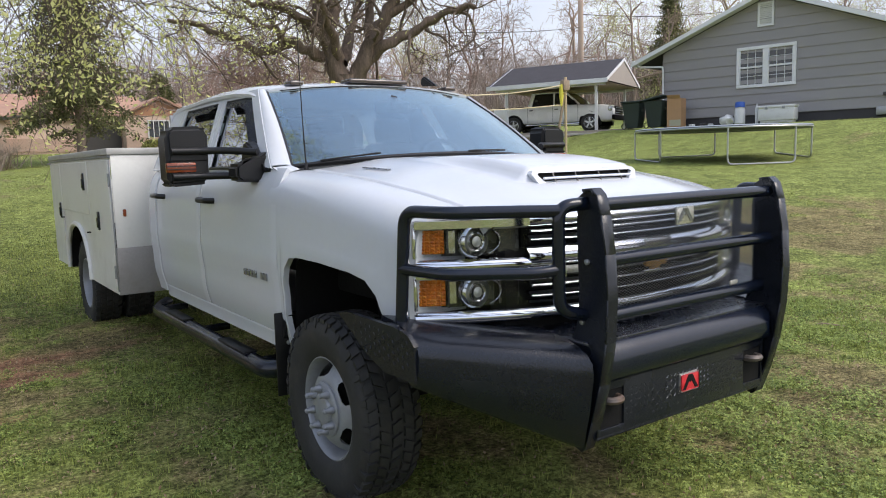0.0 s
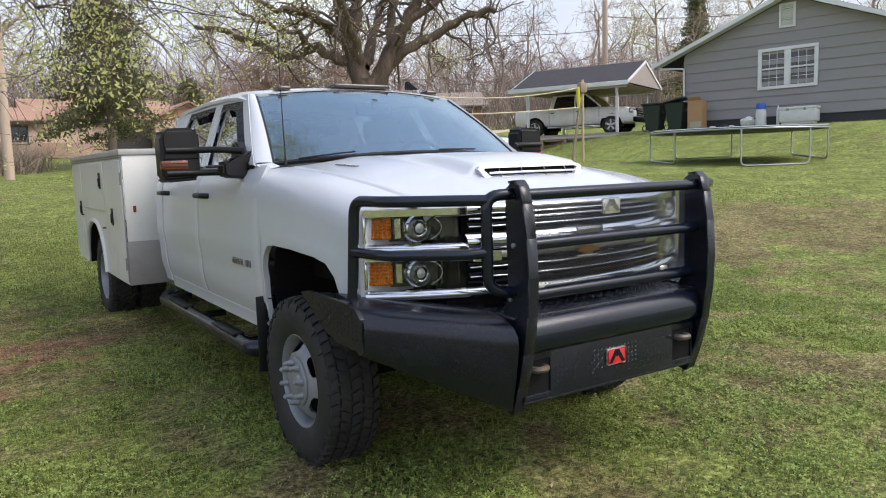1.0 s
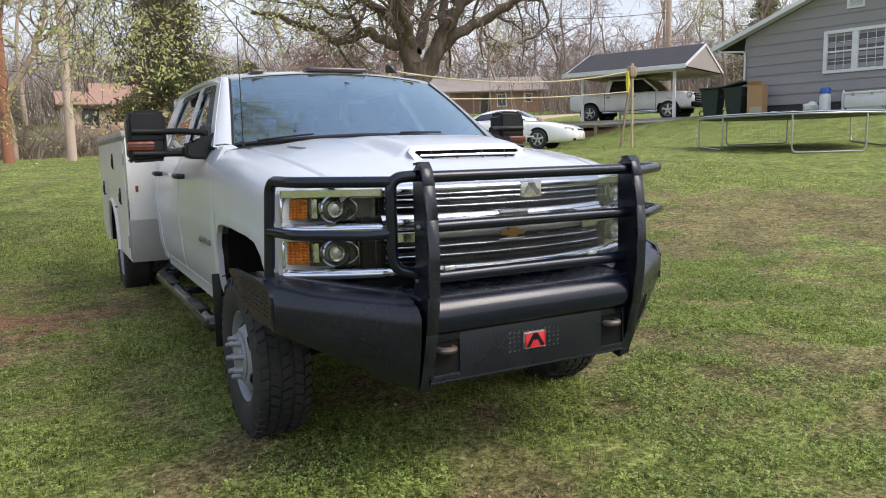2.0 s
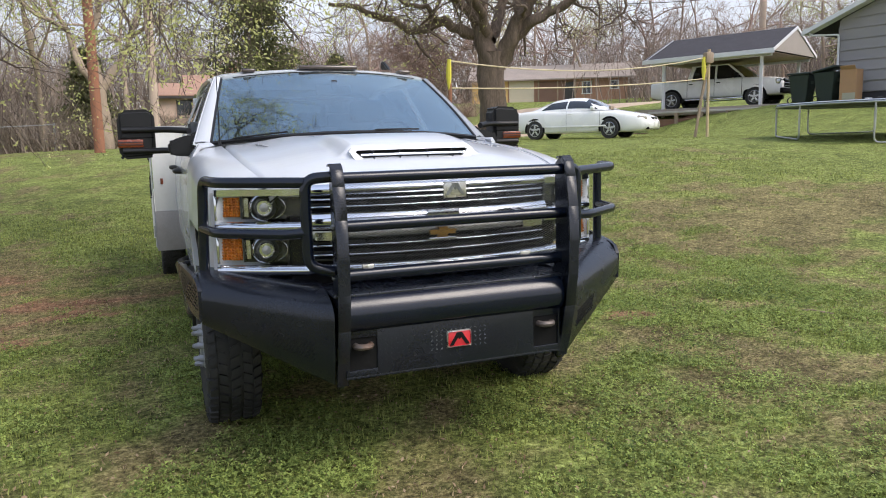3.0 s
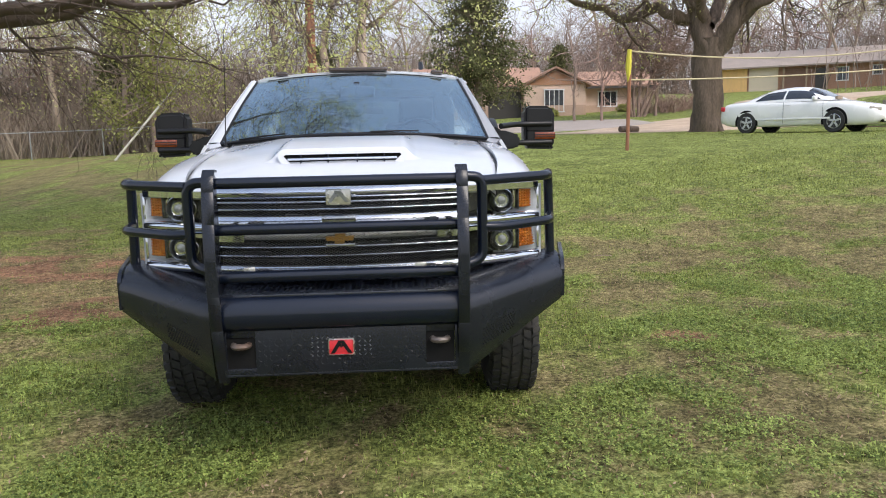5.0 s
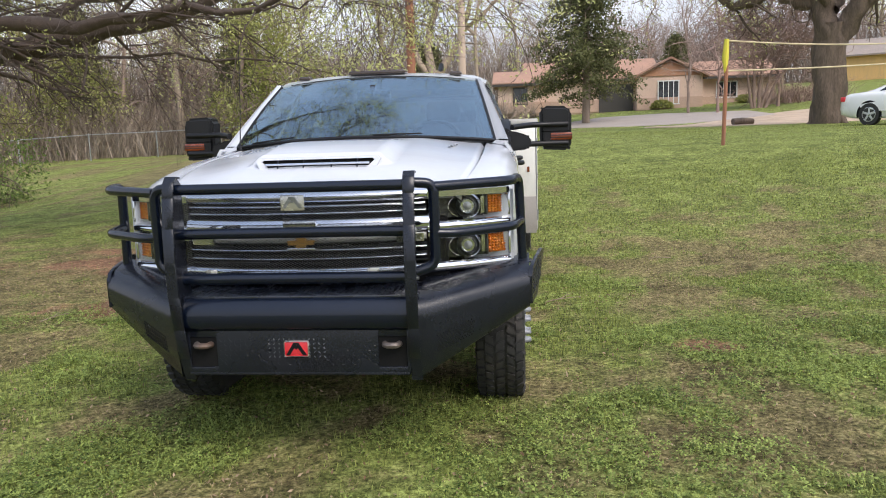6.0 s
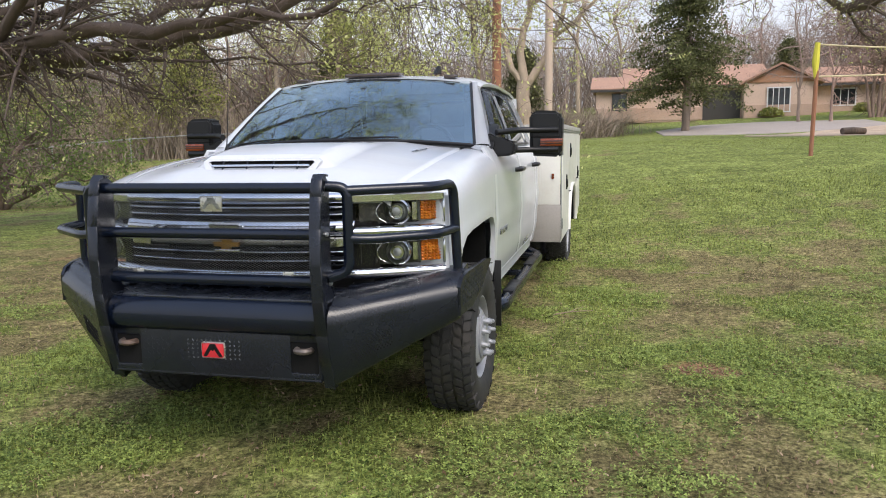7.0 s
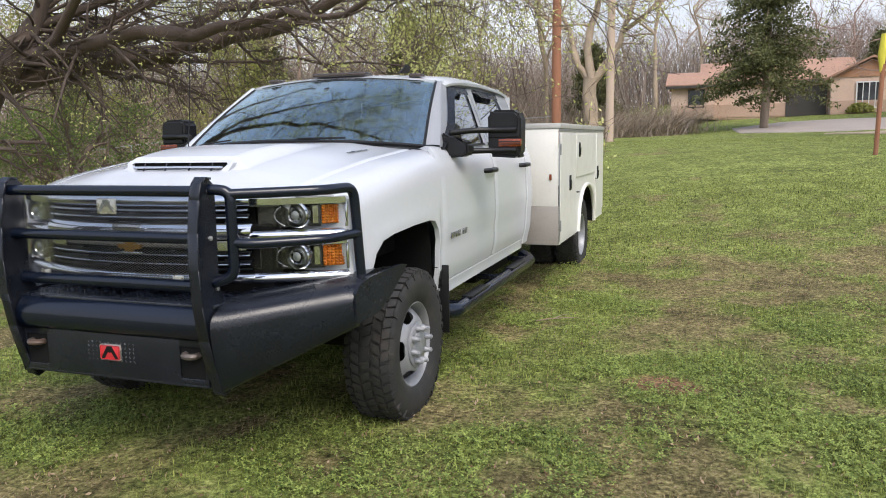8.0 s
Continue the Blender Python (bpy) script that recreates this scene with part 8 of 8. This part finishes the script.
# evergreen cedars: whorls of drooping fans round a straight trunk
def cedar(x, y, h, w, seed, needle, label, trunk=1.6, dens=1.0):
    r = np.random.default_rng(seed)
    t = Tree(seed)
    t.limb([(0, 0, -0.2), (0.05, 0, h * 0.35), (0, 0.05, h * 0.7), (0, 0, h)], 0.24 * h / 12, 0.03)
    C = []
    n = int(420 * dens)
    for k in range(n):
        u = r.random() ** 0.85
        u = min(0.985, max(0.0, (round(u * 15) + 0.22 * r.normal()) / 15.3))
        z = trunk + (h - trunk) * u
        reach = w * (1 - u) ** 0.85 * (0.30 + 0.8 * r.random() ** 0.8) * (0.85 + 0.15 * math.sin(23 * u)) * (0.75 + 0.25 * min(1, u * 8))
        a = r.random() * 6.283
        e = np.array([math.cos(a) * reach, math.sin(a) * reach, z - reach * 0.12 + 0.25 * r.normal()])
        s = np.array([0, 0, z + reach * 0.10])
        if k % 2 == 0:
            t.lines.append((np.array([s, (s + e) / 2 + [0, 0, 0.1], e]), np.array([0.03, 0.02, 0.008])))
        m = int(60 + 70 * reach / w)
        f = r.random((m, 1)) ** 0.6
        C.append(s + (e - s) * f + r.normal(0, 0.24, (m, 3)) * [1, 1, 0.42] - np.array([0, 0, 0.10]) * f * f * reach)
    C = np.concatenate(C)
    o = thing("cedar_tree", pose(x, y, ground_z(x, y)), label, "tree", "cedars")
    part("trunk", t.mesh("trunk", 0.012), BARKG, o)
    part("crown", leaf_mesh("crown", C, 0.105, r), needle, o)
    return o


cedar(7.8, 46.0, 13.0, 5.3, 3, NEEDLE, "tall dark evergreen cedar on a bare trunk", 1.7, 0.95)
cedar(16.5, 62.0, 5.2, 3.2, 4, NEEDLE, "dark evergreen cedar beside the tan house", 0.8, 0.8)
cedar(-1.5, 43.0, 5.0, 2.2, 6, NEEDLE2, "olive evergreen cedar behind the poles", 0.4, 0.7)
cedar(52.5, 41, 10.5, 4.2, 8, NEEDLE2, "dark evergreen cedar behind the carport", 0.5, 0.7)
cedar(-12.0, 41.0, 8.0, 3.2, 9, NEEDLE2, "olive evergreen cedar behind the fence", 0.4, 0.8)
cedar(-21.0, 40.0, 8.0, 3.4, 10, NEEDLE2, "olive evergreen cedar in the thicket", 0.4, 0.8)


# far woods: a few kinds of tree, each built once and then set out again and again
def bare_kind(seed, h, spread, kids, droop, top=3, r=0.16):
    t = Tree(seed)
    rr = t.rng
    q = t.limb([(0, 0, -0.4), (rr.normal(0, 0.1), 0, h * 0.2), (rr.normal(0, 0.3), rr.normal(0, 0.3), h * 0.45), (rr.normal(0, 0.5), rr.normal(0, 0.5), h * 0.72)], r, r * 0.35, 0.03)
    n = len(q)
    for k in range(kids):
        i = int(rr.integers(int(n * 0.35), n))
        d = rr.normal(0, 1, 3) * spread + np.array([0, 0, 0.8])
        t.grow(q[i], d, h * rr.uniform(0.18, 0.34), r * 0.42, 0, top, 0.75, droop, 0.25, (3, 4), 0.62, 0.55)
    return t


WOODS = []


def kind_of(name, tree, bark, label, leaf=None, leaf_args=(), thin=0.012):
    o = plant(name, 0, 0, tree, bark, label, "tree", leaf, leaf_args, "trees of the far woods", 0, thin)
    WOODS.append([o, False])


kind_of("bare_tree", bare_kind(21, 12, 0.9, 9, -0.1), TWIG, "bare brown tree with fine spring twigs")
kind_of("bare_tree", bare_kind(22, 10, 1.1, 10, 0.0), TWIGR, "bare reddish brown tree with fine twigs")
kind_of("bare_tree", bare_kind(23, 14, 0.8, 9, -0.1, r=0.22), BARKP, "tall pale barked bare tree")
kind_of("budding_tree", bare_kind(24, 11, 1.0, 9, 0.1), TWIG, "tree with thin yellow green spring leaves", LEAF_Y, (3, 0.065, 0.36, 0.0, 0.8))
kind_of("leafy_tree", bare_kind(25, 9, 1.1, 9, 0.15), TWIG, "tree in fresh olive green leaf", LEAF_G, (6, 0.10, 0.42, 0.0, 0.9))
kind_of("budding_tree", bare_kind(26, 13, 0.8, 8, 0.0), BARKP, "tall pale tree with sparse yellow green leaves", LEAF_Y, (3, 0.07, 0.4, 0.0, 0.6))


def wood_tree(kind, x, y, k=1.0, rz=0.0):
    o, used = WOODS[kind]
    m = pose(x, y, ground_z(x, y), 0, 0, rz)
    if not used:
        o.matrix_basis = m @ Matrix.Scale(k, 4)
        WOODS[kind][1] = True
        return o
    c = copy_thing(o, m)
    c.scale = (k, k, k)
    return c


# single trees that can be told apart
# pale forked tree between the two poles
def forked_tree(x, y, seed):
    t = Tree(seed)
    r = t.rng
    t.limb([(0.1, 0, -0.2), (0.0, 0, 1.0), (-0.1, 0, 2.2), (0.0, 0, 3.0)], 0.36, 0.30, 0.02)
    for pts, a, b in (
        ([(0, 0, 2.6), (-0.7, 0.1, 3.8), (-1.2, 0.3, 5.4), (-2.1, 0.4, 7.6), (-2.5, 0.3, 10.0)], 0.20, 0.05),
        ([(0, 0, 2.8), (-0.2, 0.2, 4.6), (0.2, 0.5, 6.6), (-0.1, 0.8, 9.4), (0.3, 0.9, 11.5)], 0.22, 0.05),
        ([(0, 0, 2.5), (0.7, 0.1, 3.6), (1.5, 0.0, 5.0), (2.1, 0.2, 7.2), (3.2, 0.2, 9.2)], 0.21, 0.05),
        ([(1.5, 0, 5.0), (2.6, -0.3, 5.7), (3.6, -0.4, 6.8), (4.4, -0.5, 8.4)], 0.12, 0.04),
        ([(-1.2, 0.3, 5.4), (-2.4, 0.2, 6.0), (-3.4, 0.0, 7.2)], 0.11, 0.04),
        ([(0.2, 0.5, 6.6), (1.1, 0.9, 7.8), (1.6, 1.2, 9.8)], 0.11, 0.04)):
        q = t.limb(pts, a, b, 0.05)
        n = len(q)
        for k in range(9):
            i = int(r.integers(n // 3, n))
            t.grow(q[i], r.normal(0, 1, 3) + np.array([0, 0, 0.5]), r.uniform(1.2, 2.4), (a + (b - a) * i / n) * 0.42, 0, 2, 0.75, 0.0, 0.3, (3, 5), 0.62, 0.55)
    plant("forked_tree", x, y, t, BARKP, "pale barked bare tree with a low wide fork", "tree", LEAF_Y, (2, 0.06, 0.3, 0.0, 0.25), thin=0.012)


forked_tree(-0.6, 36.5, 41)
wood_tree(5, -3.4, 39.5, 1.05, 100)
wood_tree(4, -8.5, 34.0, 0.9, 10)     # leafy mass left of the poles
wood_tree(3, -9.5, 38.5, 1.05, 200)
wood_tree(3, -10.5, 36.0, 0.95, 70)
wood_tree(2, -14.0, 37.0, 0.9, 200)    # pale trunk by the fence
wood_tree(3, -17.0, 36.5, 1.0, 120)
wood_tree(4, -20.0, 34.5, 0.9, 50)
wood_tree(3, -24.5, 32.0, 1.0, 30)
wood_tree(4, -27.5, 30.0, 0.9, 80)
wood_tree(1, -16.0, 41.0, 1.0, 15)
wood_tree(1, 16.0, 47.0, 0.62, 20)     # thin trees left of the oak
wood_tree(0, 14.5, 48.5, 0.65, 120)
wood_tree(1, 20.5, 50.0, 0.7, 220)
rw = np.random.default_rng(77)
for k in range(46):
    a = radians(22 + 118 * (k + 0.5 * rw.random()) / 46)
    d = rw.uniform(78, 108)
    x, y = 2 + d * math.cos(a), d * math.sin(a)
    kd = int(rw.choice([0, 0, 1, 1, 2, 3, 5])) if a < radians(105) else int(rw.choice([0, 1, 3, 4, 5, 3]))
    wood_tree(kd, x, y, rw.uniform(0.9, 1.28), rw.uniform(0, 360))
for k in range(11):
    a = radians(104 + 38 * (k + 0.6 * rw.random()) / 11)
    d = rw.uniform(46, 62)
    wood_tree(int(rw.choice([0, 1, 3, 5, 3])), 2 + d * math.cos(a), d * math.sin(a), rw.uniform(0.8, 1.1), rw.uniform(0, 360))
for k in range(12):
    a = radians(22 + 26 * (k + 0.5 * rw.random()) / 12)
    d = rw.uniform(54, 70)
    x, y = 2 + d * math.cos(a), d * math.sin(a)
    wood_tree(int(rw.choice([0, 1, 1, 3, 5])), x, y, rw.uniform(0.75, 1.0), rw.uniform(0, 360))

for k in range(9):
    a = radians(49 + 18 * (k + 0.5 * rw.random()) / 9)
    d = rw.uniform(84, 94)
    wood_tree(int(rw.choice([0, 1, 1, 0, 5])), 2 + d * math.cos(a), d * math.sin(a), rw.uniform(1.1, 1.35), rw.uniform(0, 360))


# brown thickets: crowds of fine upright stems and litter
def thicket(name, spots, n, h, label, mt=BRUSHM, seed=1, wide=1.6, sz=0.02, tilt=0.33):
    r = np.random.default_rng(seed)
    V, F = [], []
    c = np.array(spots, float)[r.integers(0, len(spots), n)] + r.normal(0, wide, (n, 2))
    base = np.array([[x, y, ground_z(x, y)] for x, y in c])
    hh = h * r.uniform(0.35, 1.0, n) ** 0.8
    lean = r.normal(0, tilt, (n, 2))
    w = sz * r.uniform(0.5, 1.5, n)
    a = r.uniform(0, 6.28, n)
    off = np.stack([np.cos(a) * w, np.sin(a) * w, np.zeros(n)], 1)
    def at(f):
        return base + np.stack([lean[:, 0] * hh * f * (0.4 + 0.9 * f), lean[:, 1] * hh * f * (0.4 + 0.9 * f), hh * f], 1)
    p0, p1, p2 = at(0.0), at(0.5) + r.normal(0, 0.10, (n, 3)), at(1.0) + r.normal(0, 0.10, (n, 3))
    V, F = [np.stack([p0 - off, p0 + off, p1 + off * 0.7, p1 - off * 0.7, p2 - off * 0.1, p2 + off * 0.1], 1).reshape(-1, 3)], []
    i = np.arange(n)[:, None] * 6
    F = [i + [0, 1, 2, 3], i + [3, 2, 5, 4]]
    k = 6 * n
    for q in range(4):
        f = r.uniform(0.25, 0.95, (n, 1))
        s0 = np.where(f < 0.5, p0 + (p1 - p0) * f * 2, p1 + (p2 - p1) * (f - 0.5) * 2)
        tip = s0 + r.normal(0, 1, (n, 3)) * (hh * 0.16)[:, None] + np.stack([np.zeros(n), np.zeros(n), hh * 0.10], 1)
        V.append(np.stack([s0 - off * 0.5, s0 + off * 0.5, tip + off * 0.1, tip - off * 0.1], 1).reshape(-1, 3))
        F.append(k + np.arange(n)[:, None] * 4 + [0, 1, 2, 3])
        k += 4 * n
    V, F = np.concatenate(V), np.concatenate(F)
    ob = part(name, big_mesh(name, V, F), mt)
    return tagged(ob, label, "thicket", kind="stuff")


along = lambda a, b, n: [(a[0] + (b[0] - a[0]) * k / (n - 1), a[1] + (b[1] - a[1]) * k / (n - 1)) for k in range(n)]
thicket("thicket", along((-4, 42), (-20, 35.5), 12) + along((-20, 35.5), (-38, 24), 10), 6500, 3.0, "brown leafless thicket behind the fence", seed=2, wide=1.3)
thicket("thicket", along((-6, 50), (-40, 36), 20), 7000, 6.5, "brown leafless thicket in the woods", seed=3, wide=2.6, sz=0.035)
thicket("shrub", along((-1.5, 37.5), (3.0, 46), 6), 2000, 1.7, "grey brown leafless shrubs by the tan house", seed=4, wide=0.9, tilt=0.8)
# Haze of distance is put into this brown; no mist is modelled.
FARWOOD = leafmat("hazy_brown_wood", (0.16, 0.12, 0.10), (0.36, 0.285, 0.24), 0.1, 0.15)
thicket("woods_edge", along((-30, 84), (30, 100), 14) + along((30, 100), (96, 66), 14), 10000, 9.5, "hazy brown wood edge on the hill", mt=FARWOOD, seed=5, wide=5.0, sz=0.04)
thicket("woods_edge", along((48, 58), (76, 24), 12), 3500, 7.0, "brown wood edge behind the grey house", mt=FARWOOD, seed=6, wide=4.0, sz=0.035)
thicket("shrub", along((21.5, 53), (25, 54.5), 5), 700, 1.4, "low reddish leafless shrubs by the drive", mt=TWIGR, seed=8, wide=0.8, sz=0.02, tilt=0.7)


# clump of pale leaning stems with a reddish brown crown, beyond the drive
def stem_clump(x, y, seed):
    t = Tree(seed)
    r = t.rng
    for lx, ly, h in ((-1.5, 0.3, 6.5), (-0.5, -0.2, 7.5), (0.7, 0.2, 7.2), (2.0, 0.0, 6.6), (3.2, -0.4, 6.0)):
        q = t.limb([(lx * 0.15, 0, -0.2), (lx * 0.4, ly * 0.4, h * 0.3), (lx * 0.8, ly * 0.7, h * 0.6), (lx * 1.2, ly, h * 0.95)], 0.11, 0.05, 0.03)
        n = len(q)
        for k in range(16):
            i = int(r.integers(n // 2, n))
            t.grow(q[i], r.normal(0, 1, 3) + np.array([0, 0, 0.3]), r.uniform(1.6, 3.0), 0.045, 0, 2, 0.8, 0.05, 0.3, (4, 6), 0.62, 0.55)
    plant("stem_clump", x, y, t, TWIGP, "clump of pale leaning stems with a bare reddish crown", "tree", thin=0.018)


TWIGP = pmat("pale_reddish_stem", (0.27, 0.19, 0.155), 0.95, 0, 0.3, 1.5, 12, bump=0.4)
stem_clump(19.0, 49.5, 61)


# dark many-stemmed bush tree at the lawn's left edge
def dark_bush(x, y, seed):
    t = Tree(seed)
    r = t.rng
    for k in range(7):
        d = r.normal(0, 0.45, 3) + np.array([0, 0, 1.2])
        t.grow((r.normal(0, 0.15), r.normal(0, 0.15), -0.1), d, r.uniform(2.0, 3.2), 0.13, 0, 3, 0.8, 0.12, 0.25, (4, 6), 0.62, 0.5)
    plant("bush_tree", x, y, t, BARK, "dark many stemmed tree with tangled twigs and some green", "tree", LEAF_D, (7, 0.052, 0.16, 0.0, 0.75), thin=0.006)


dark_bush(-13.8, 17.3, 31)
# hedge and shrubs by the tan house, a log and stones at the drive
for x, y, k in ((14.4, 56.6, 0.9), (20.6, 57.2, 0.8), (23.5, 57.0, 0.7), (22.2, 60.0, 0.9)):
    r = np.random.default_rng(int(x * 10))
    c = r.normal(0, 1, (900, 3))
    c /= np.linalg.norm(c, axis=1)[:, None]
    c *= (0.6 + 0.4 * r.random((900, 1))) * [1.0 * k, 0.8 * k, 0.7 * k]
    c[:, 2] = np.abs(c[:, 2]) + 0.1
    sh = thing("garden_shrub", pose(x, y, ground_z(x, y)), "rounded green garden shrub by the house", "shrub", "garden shrubs")
    part("foliage", leaf_mesh("foliage", c, 0.11, r), LEAF_G, sh)
lg = thing("log", pose(13.4, 33.0, ground_z(13.4, 33.0), 0, 0, 20), "short dark log lying by the drive", "log")
part("log_body", tb([(-0.5, 0, 0.16), (0.0, 0.02, 0.17), (0.5, 0, 0.15)], [0.14, 0.16, 0.13], 10), BARK, lg)

# ---- lawn cover: short blades and clover near the camera's way, thinning out up the slope
BLADE = leafmat("grass_blade", (0.044, 0.064, 0.013), (0.38, 0.42, 0.115), 0.4, 2.4)
STRAW = leafmat("dead_grass", (0.11, 0.075, 0.040), (0.43, 0.33, 0.19), 0.25, 1.1)
CLOVER = leafmat("clover_leaf", (0.036, 0.072, 0.014), (0.36, 0.44, 0.115), 0.3, 0.9)


def lay(x, y):
    z = np.array([ground_z(a, b) + bumps(a, b) for a, b in zip(x, y)])
    return z


def patchy(x, y):
    return np.array([wear(a, b) + 0.9 * max(0.0, bare(a, b)) for a, b in zip(x, y)])


def blades(name, n, x0, x1, y0, y1, h, w, mt, label, seed, sel, lean=0.7):
    r = np.random.default_rng(seed)
    x, y = r.uniform(x0, x1, n), r.uniform(y0, y1, n)
    edge = np.minimum(np.minimum(x - x0, x1 - x) / (0.18 * (x1 - x0)), np.minimum(y - y0 + (9 if y0 < 1 else 0), y1 - y) / (0.25 * (y1 - y0)))
    keep = sel(patchy(x, y), r.random(n)) & (r.random(n) < edge)
    x, y = x[keep], y[keep]
    n = len(x)
    z = lay(x, y)
    p = np.stack([x, y, z - 0.004], 1)
    a = r.uniform(0, 6.283, n)
    hh = h * r.uniform(0.45, 1.25, n)
    side = np.stack([np.cos(a), np.sin(a), np.zeros(n)], 1) * (w * r.uniform(0.6, 1.3, n))[:, None]
    bend_ = np.stack([-np.sin(a), np.cos(a), np.zeros(n)], 1) * (hh * lean * r.uniform(-1, 1, n))[:, None]
    up = np.stack([np.zeros(n), np.zeros(n), hh], 1)
    V = np.stack([p - side, p + side, p + up * 0.62 + bend_ * 0.4 + side * 0.7, p + up * 0.62 + bend_ * 0.4 - side * 0.7, p + up * 0.9 + bend_], 1).reshape(-1, 3)
    i = np.arange(n)[:, None] * 5
    F = np.concatenate([i + [0, 1, 2], i + [0, 2, 3], i + [3, 2, 4]])
    ob = part(name, big_mesh(name, V, F), mt)
    return tagged(ob, label, "grass", kind="stuff")


blades("grass", 230000, -3.5, 8.5, 0.2, 7.5, 0.036, 0.0028, BLADE, "short green lawn grass in uneven tufts", 1, lambda p, q: q < np.clip(0.42 - 1.5 * p, 0.03, 1))
blades("grass", 120000, -5, 14, 5, 14, 0.04, 0.005, BLADE, "short green lawn grass up the slope", 2, lambda p, q: q < np.clip(0.48 - 1.4 * p, 0.05, 1))
blades("grass", 70000, -16, 30, 12, 30, 0.030, 0.007, BLADE, "lawn grass on the far slope", 3, lambda p, q: q < np.clip(0.5 - 1.0 * p, 0.1, 1))
blades("dead_grass", 90000, -3.5, 8.5, 0.2, 8.5, 0.017, 0.0028, STRAW, "flattened straw coloured dead grass", 4, lambda p, q: q < np.clip(0.45 + 1.0 * p, 0.08, 0.85), 2.2)
blades("dead_grass", 30000, -5, 14, 7, 15, 0.025, 0.006, STRAW, "flattened straw coloured dead grass up the slope", 5, lambda p, q: q < np.clip(0.3 + 0.8 * p, 0.05, 0.8), 2.0)


def clover(n, seed):
    r = np.random.default_rng(seed)
    x, y = r.uniform(-3.2, 8.2, n), 0.2 + 7.3 * r.random(n) ** 1.25
    p = np.array([noise.noise((a * 1.4 + 3.3, b * 1.4 + 8.0, 5.4)) - 0.9 * wear(a, b) - 0.7 * max(0.0, bare(a, b)) for a, b in zip(x, y)])
    k = r.random(n) < np.clip(0.16 + 1.4 * p, 0.0, 1)
    x, y = x[k], y[k]
    n = len(x)
    c = np.stack([x, y, lay(x, y) + r.uniform(0.010, 0.040, n)], 1)
    tilt = r.normal(0, 0.35, (n, 2))
    s = r.uniform(0.0045, 0.0105, n)
    V, F = [], []
    a0 = r.uniform(0, 6.283, n)
    for j in range(3):
        a = a0 + j * 2.094
        d = np.stack([np.cos(a), np.sin(a), tilt[:, 0] * np.cos(a) + tilt[:, 1] * np.sin(a)], 1) * s[:, None]
        e = np.stack([-np.sin(a), np.cos(a), -tilt[:, 0] * np.sin(a) + tilt[:, 1] * np.cos(a)], 1) * s[:, None]
        V.append(np.stack([c, c + d * 1.5 + e * 0.75, c + d * 1.5 - e * 0.75], 1).reshape(-1, 3))
    V = np.concatenate(V)
    F = np.arange(len(V)).reshape(-1, 3)
    tagged(part("clover", big_mesh("clover", V, F), CLOVER), "low clover and broad leaved weeds in the lawn", "clover", kind="stuff")


clover(300000, 6)
# fallen leaves, curled and brown
r = np.random.default_rng(9)
n = 11000
lx, ly = r.uniform(-3, 8, n), r.uniform(0.3, 9, n)
tagged(part("fallen_leaves", leaf_mesh("fallen_leaves", np.stack([lx, ly, lay(lx, ly) + 0.014], 1), 0.012, r), leafmat("dry_brown_leaf", (0.17, 0.09, 0.05), (0.44, 0.33, 0.22), 0.2)), "dry brown leaves lying on the lawn", "leaves", kind="stuff")

# small fallen twigs on the lawn
for x, y, rz, k in ((3.78, 4.95, 20, 1.0), (5.9, 3.0, 130, 0.7), (-0.6, 4.6, 60, 0.8), (4.9, 6.6, 200, 0.8)):
    tw = thing("twig", pose(x, y, ground_z(x, y) + bumps(x, y) + 0.02, 0, 0, rz), "dry forked twig lying on the lawn", "twig", "fallen twigs")
    bm = tb([(-0.16 * k, 0, 0.0), (-0.04 * k, 0.012, 0.012), (0.08 * k, 0.0, 0.02), (0.18 * k, 0.03, 0.012)], [0.006, 0.005, 0.004, 0.002], 6)
    tube(bm, [(-0.02 * k, 0.01, 0.014), (0.06 * k, 0.06 * k, 0.03), (0.12 * k, 0.12 * k, 0.02)], [0.004, 0.003, 0.0015], 5)
    part("stick", bm, OLDWOOD, tw)
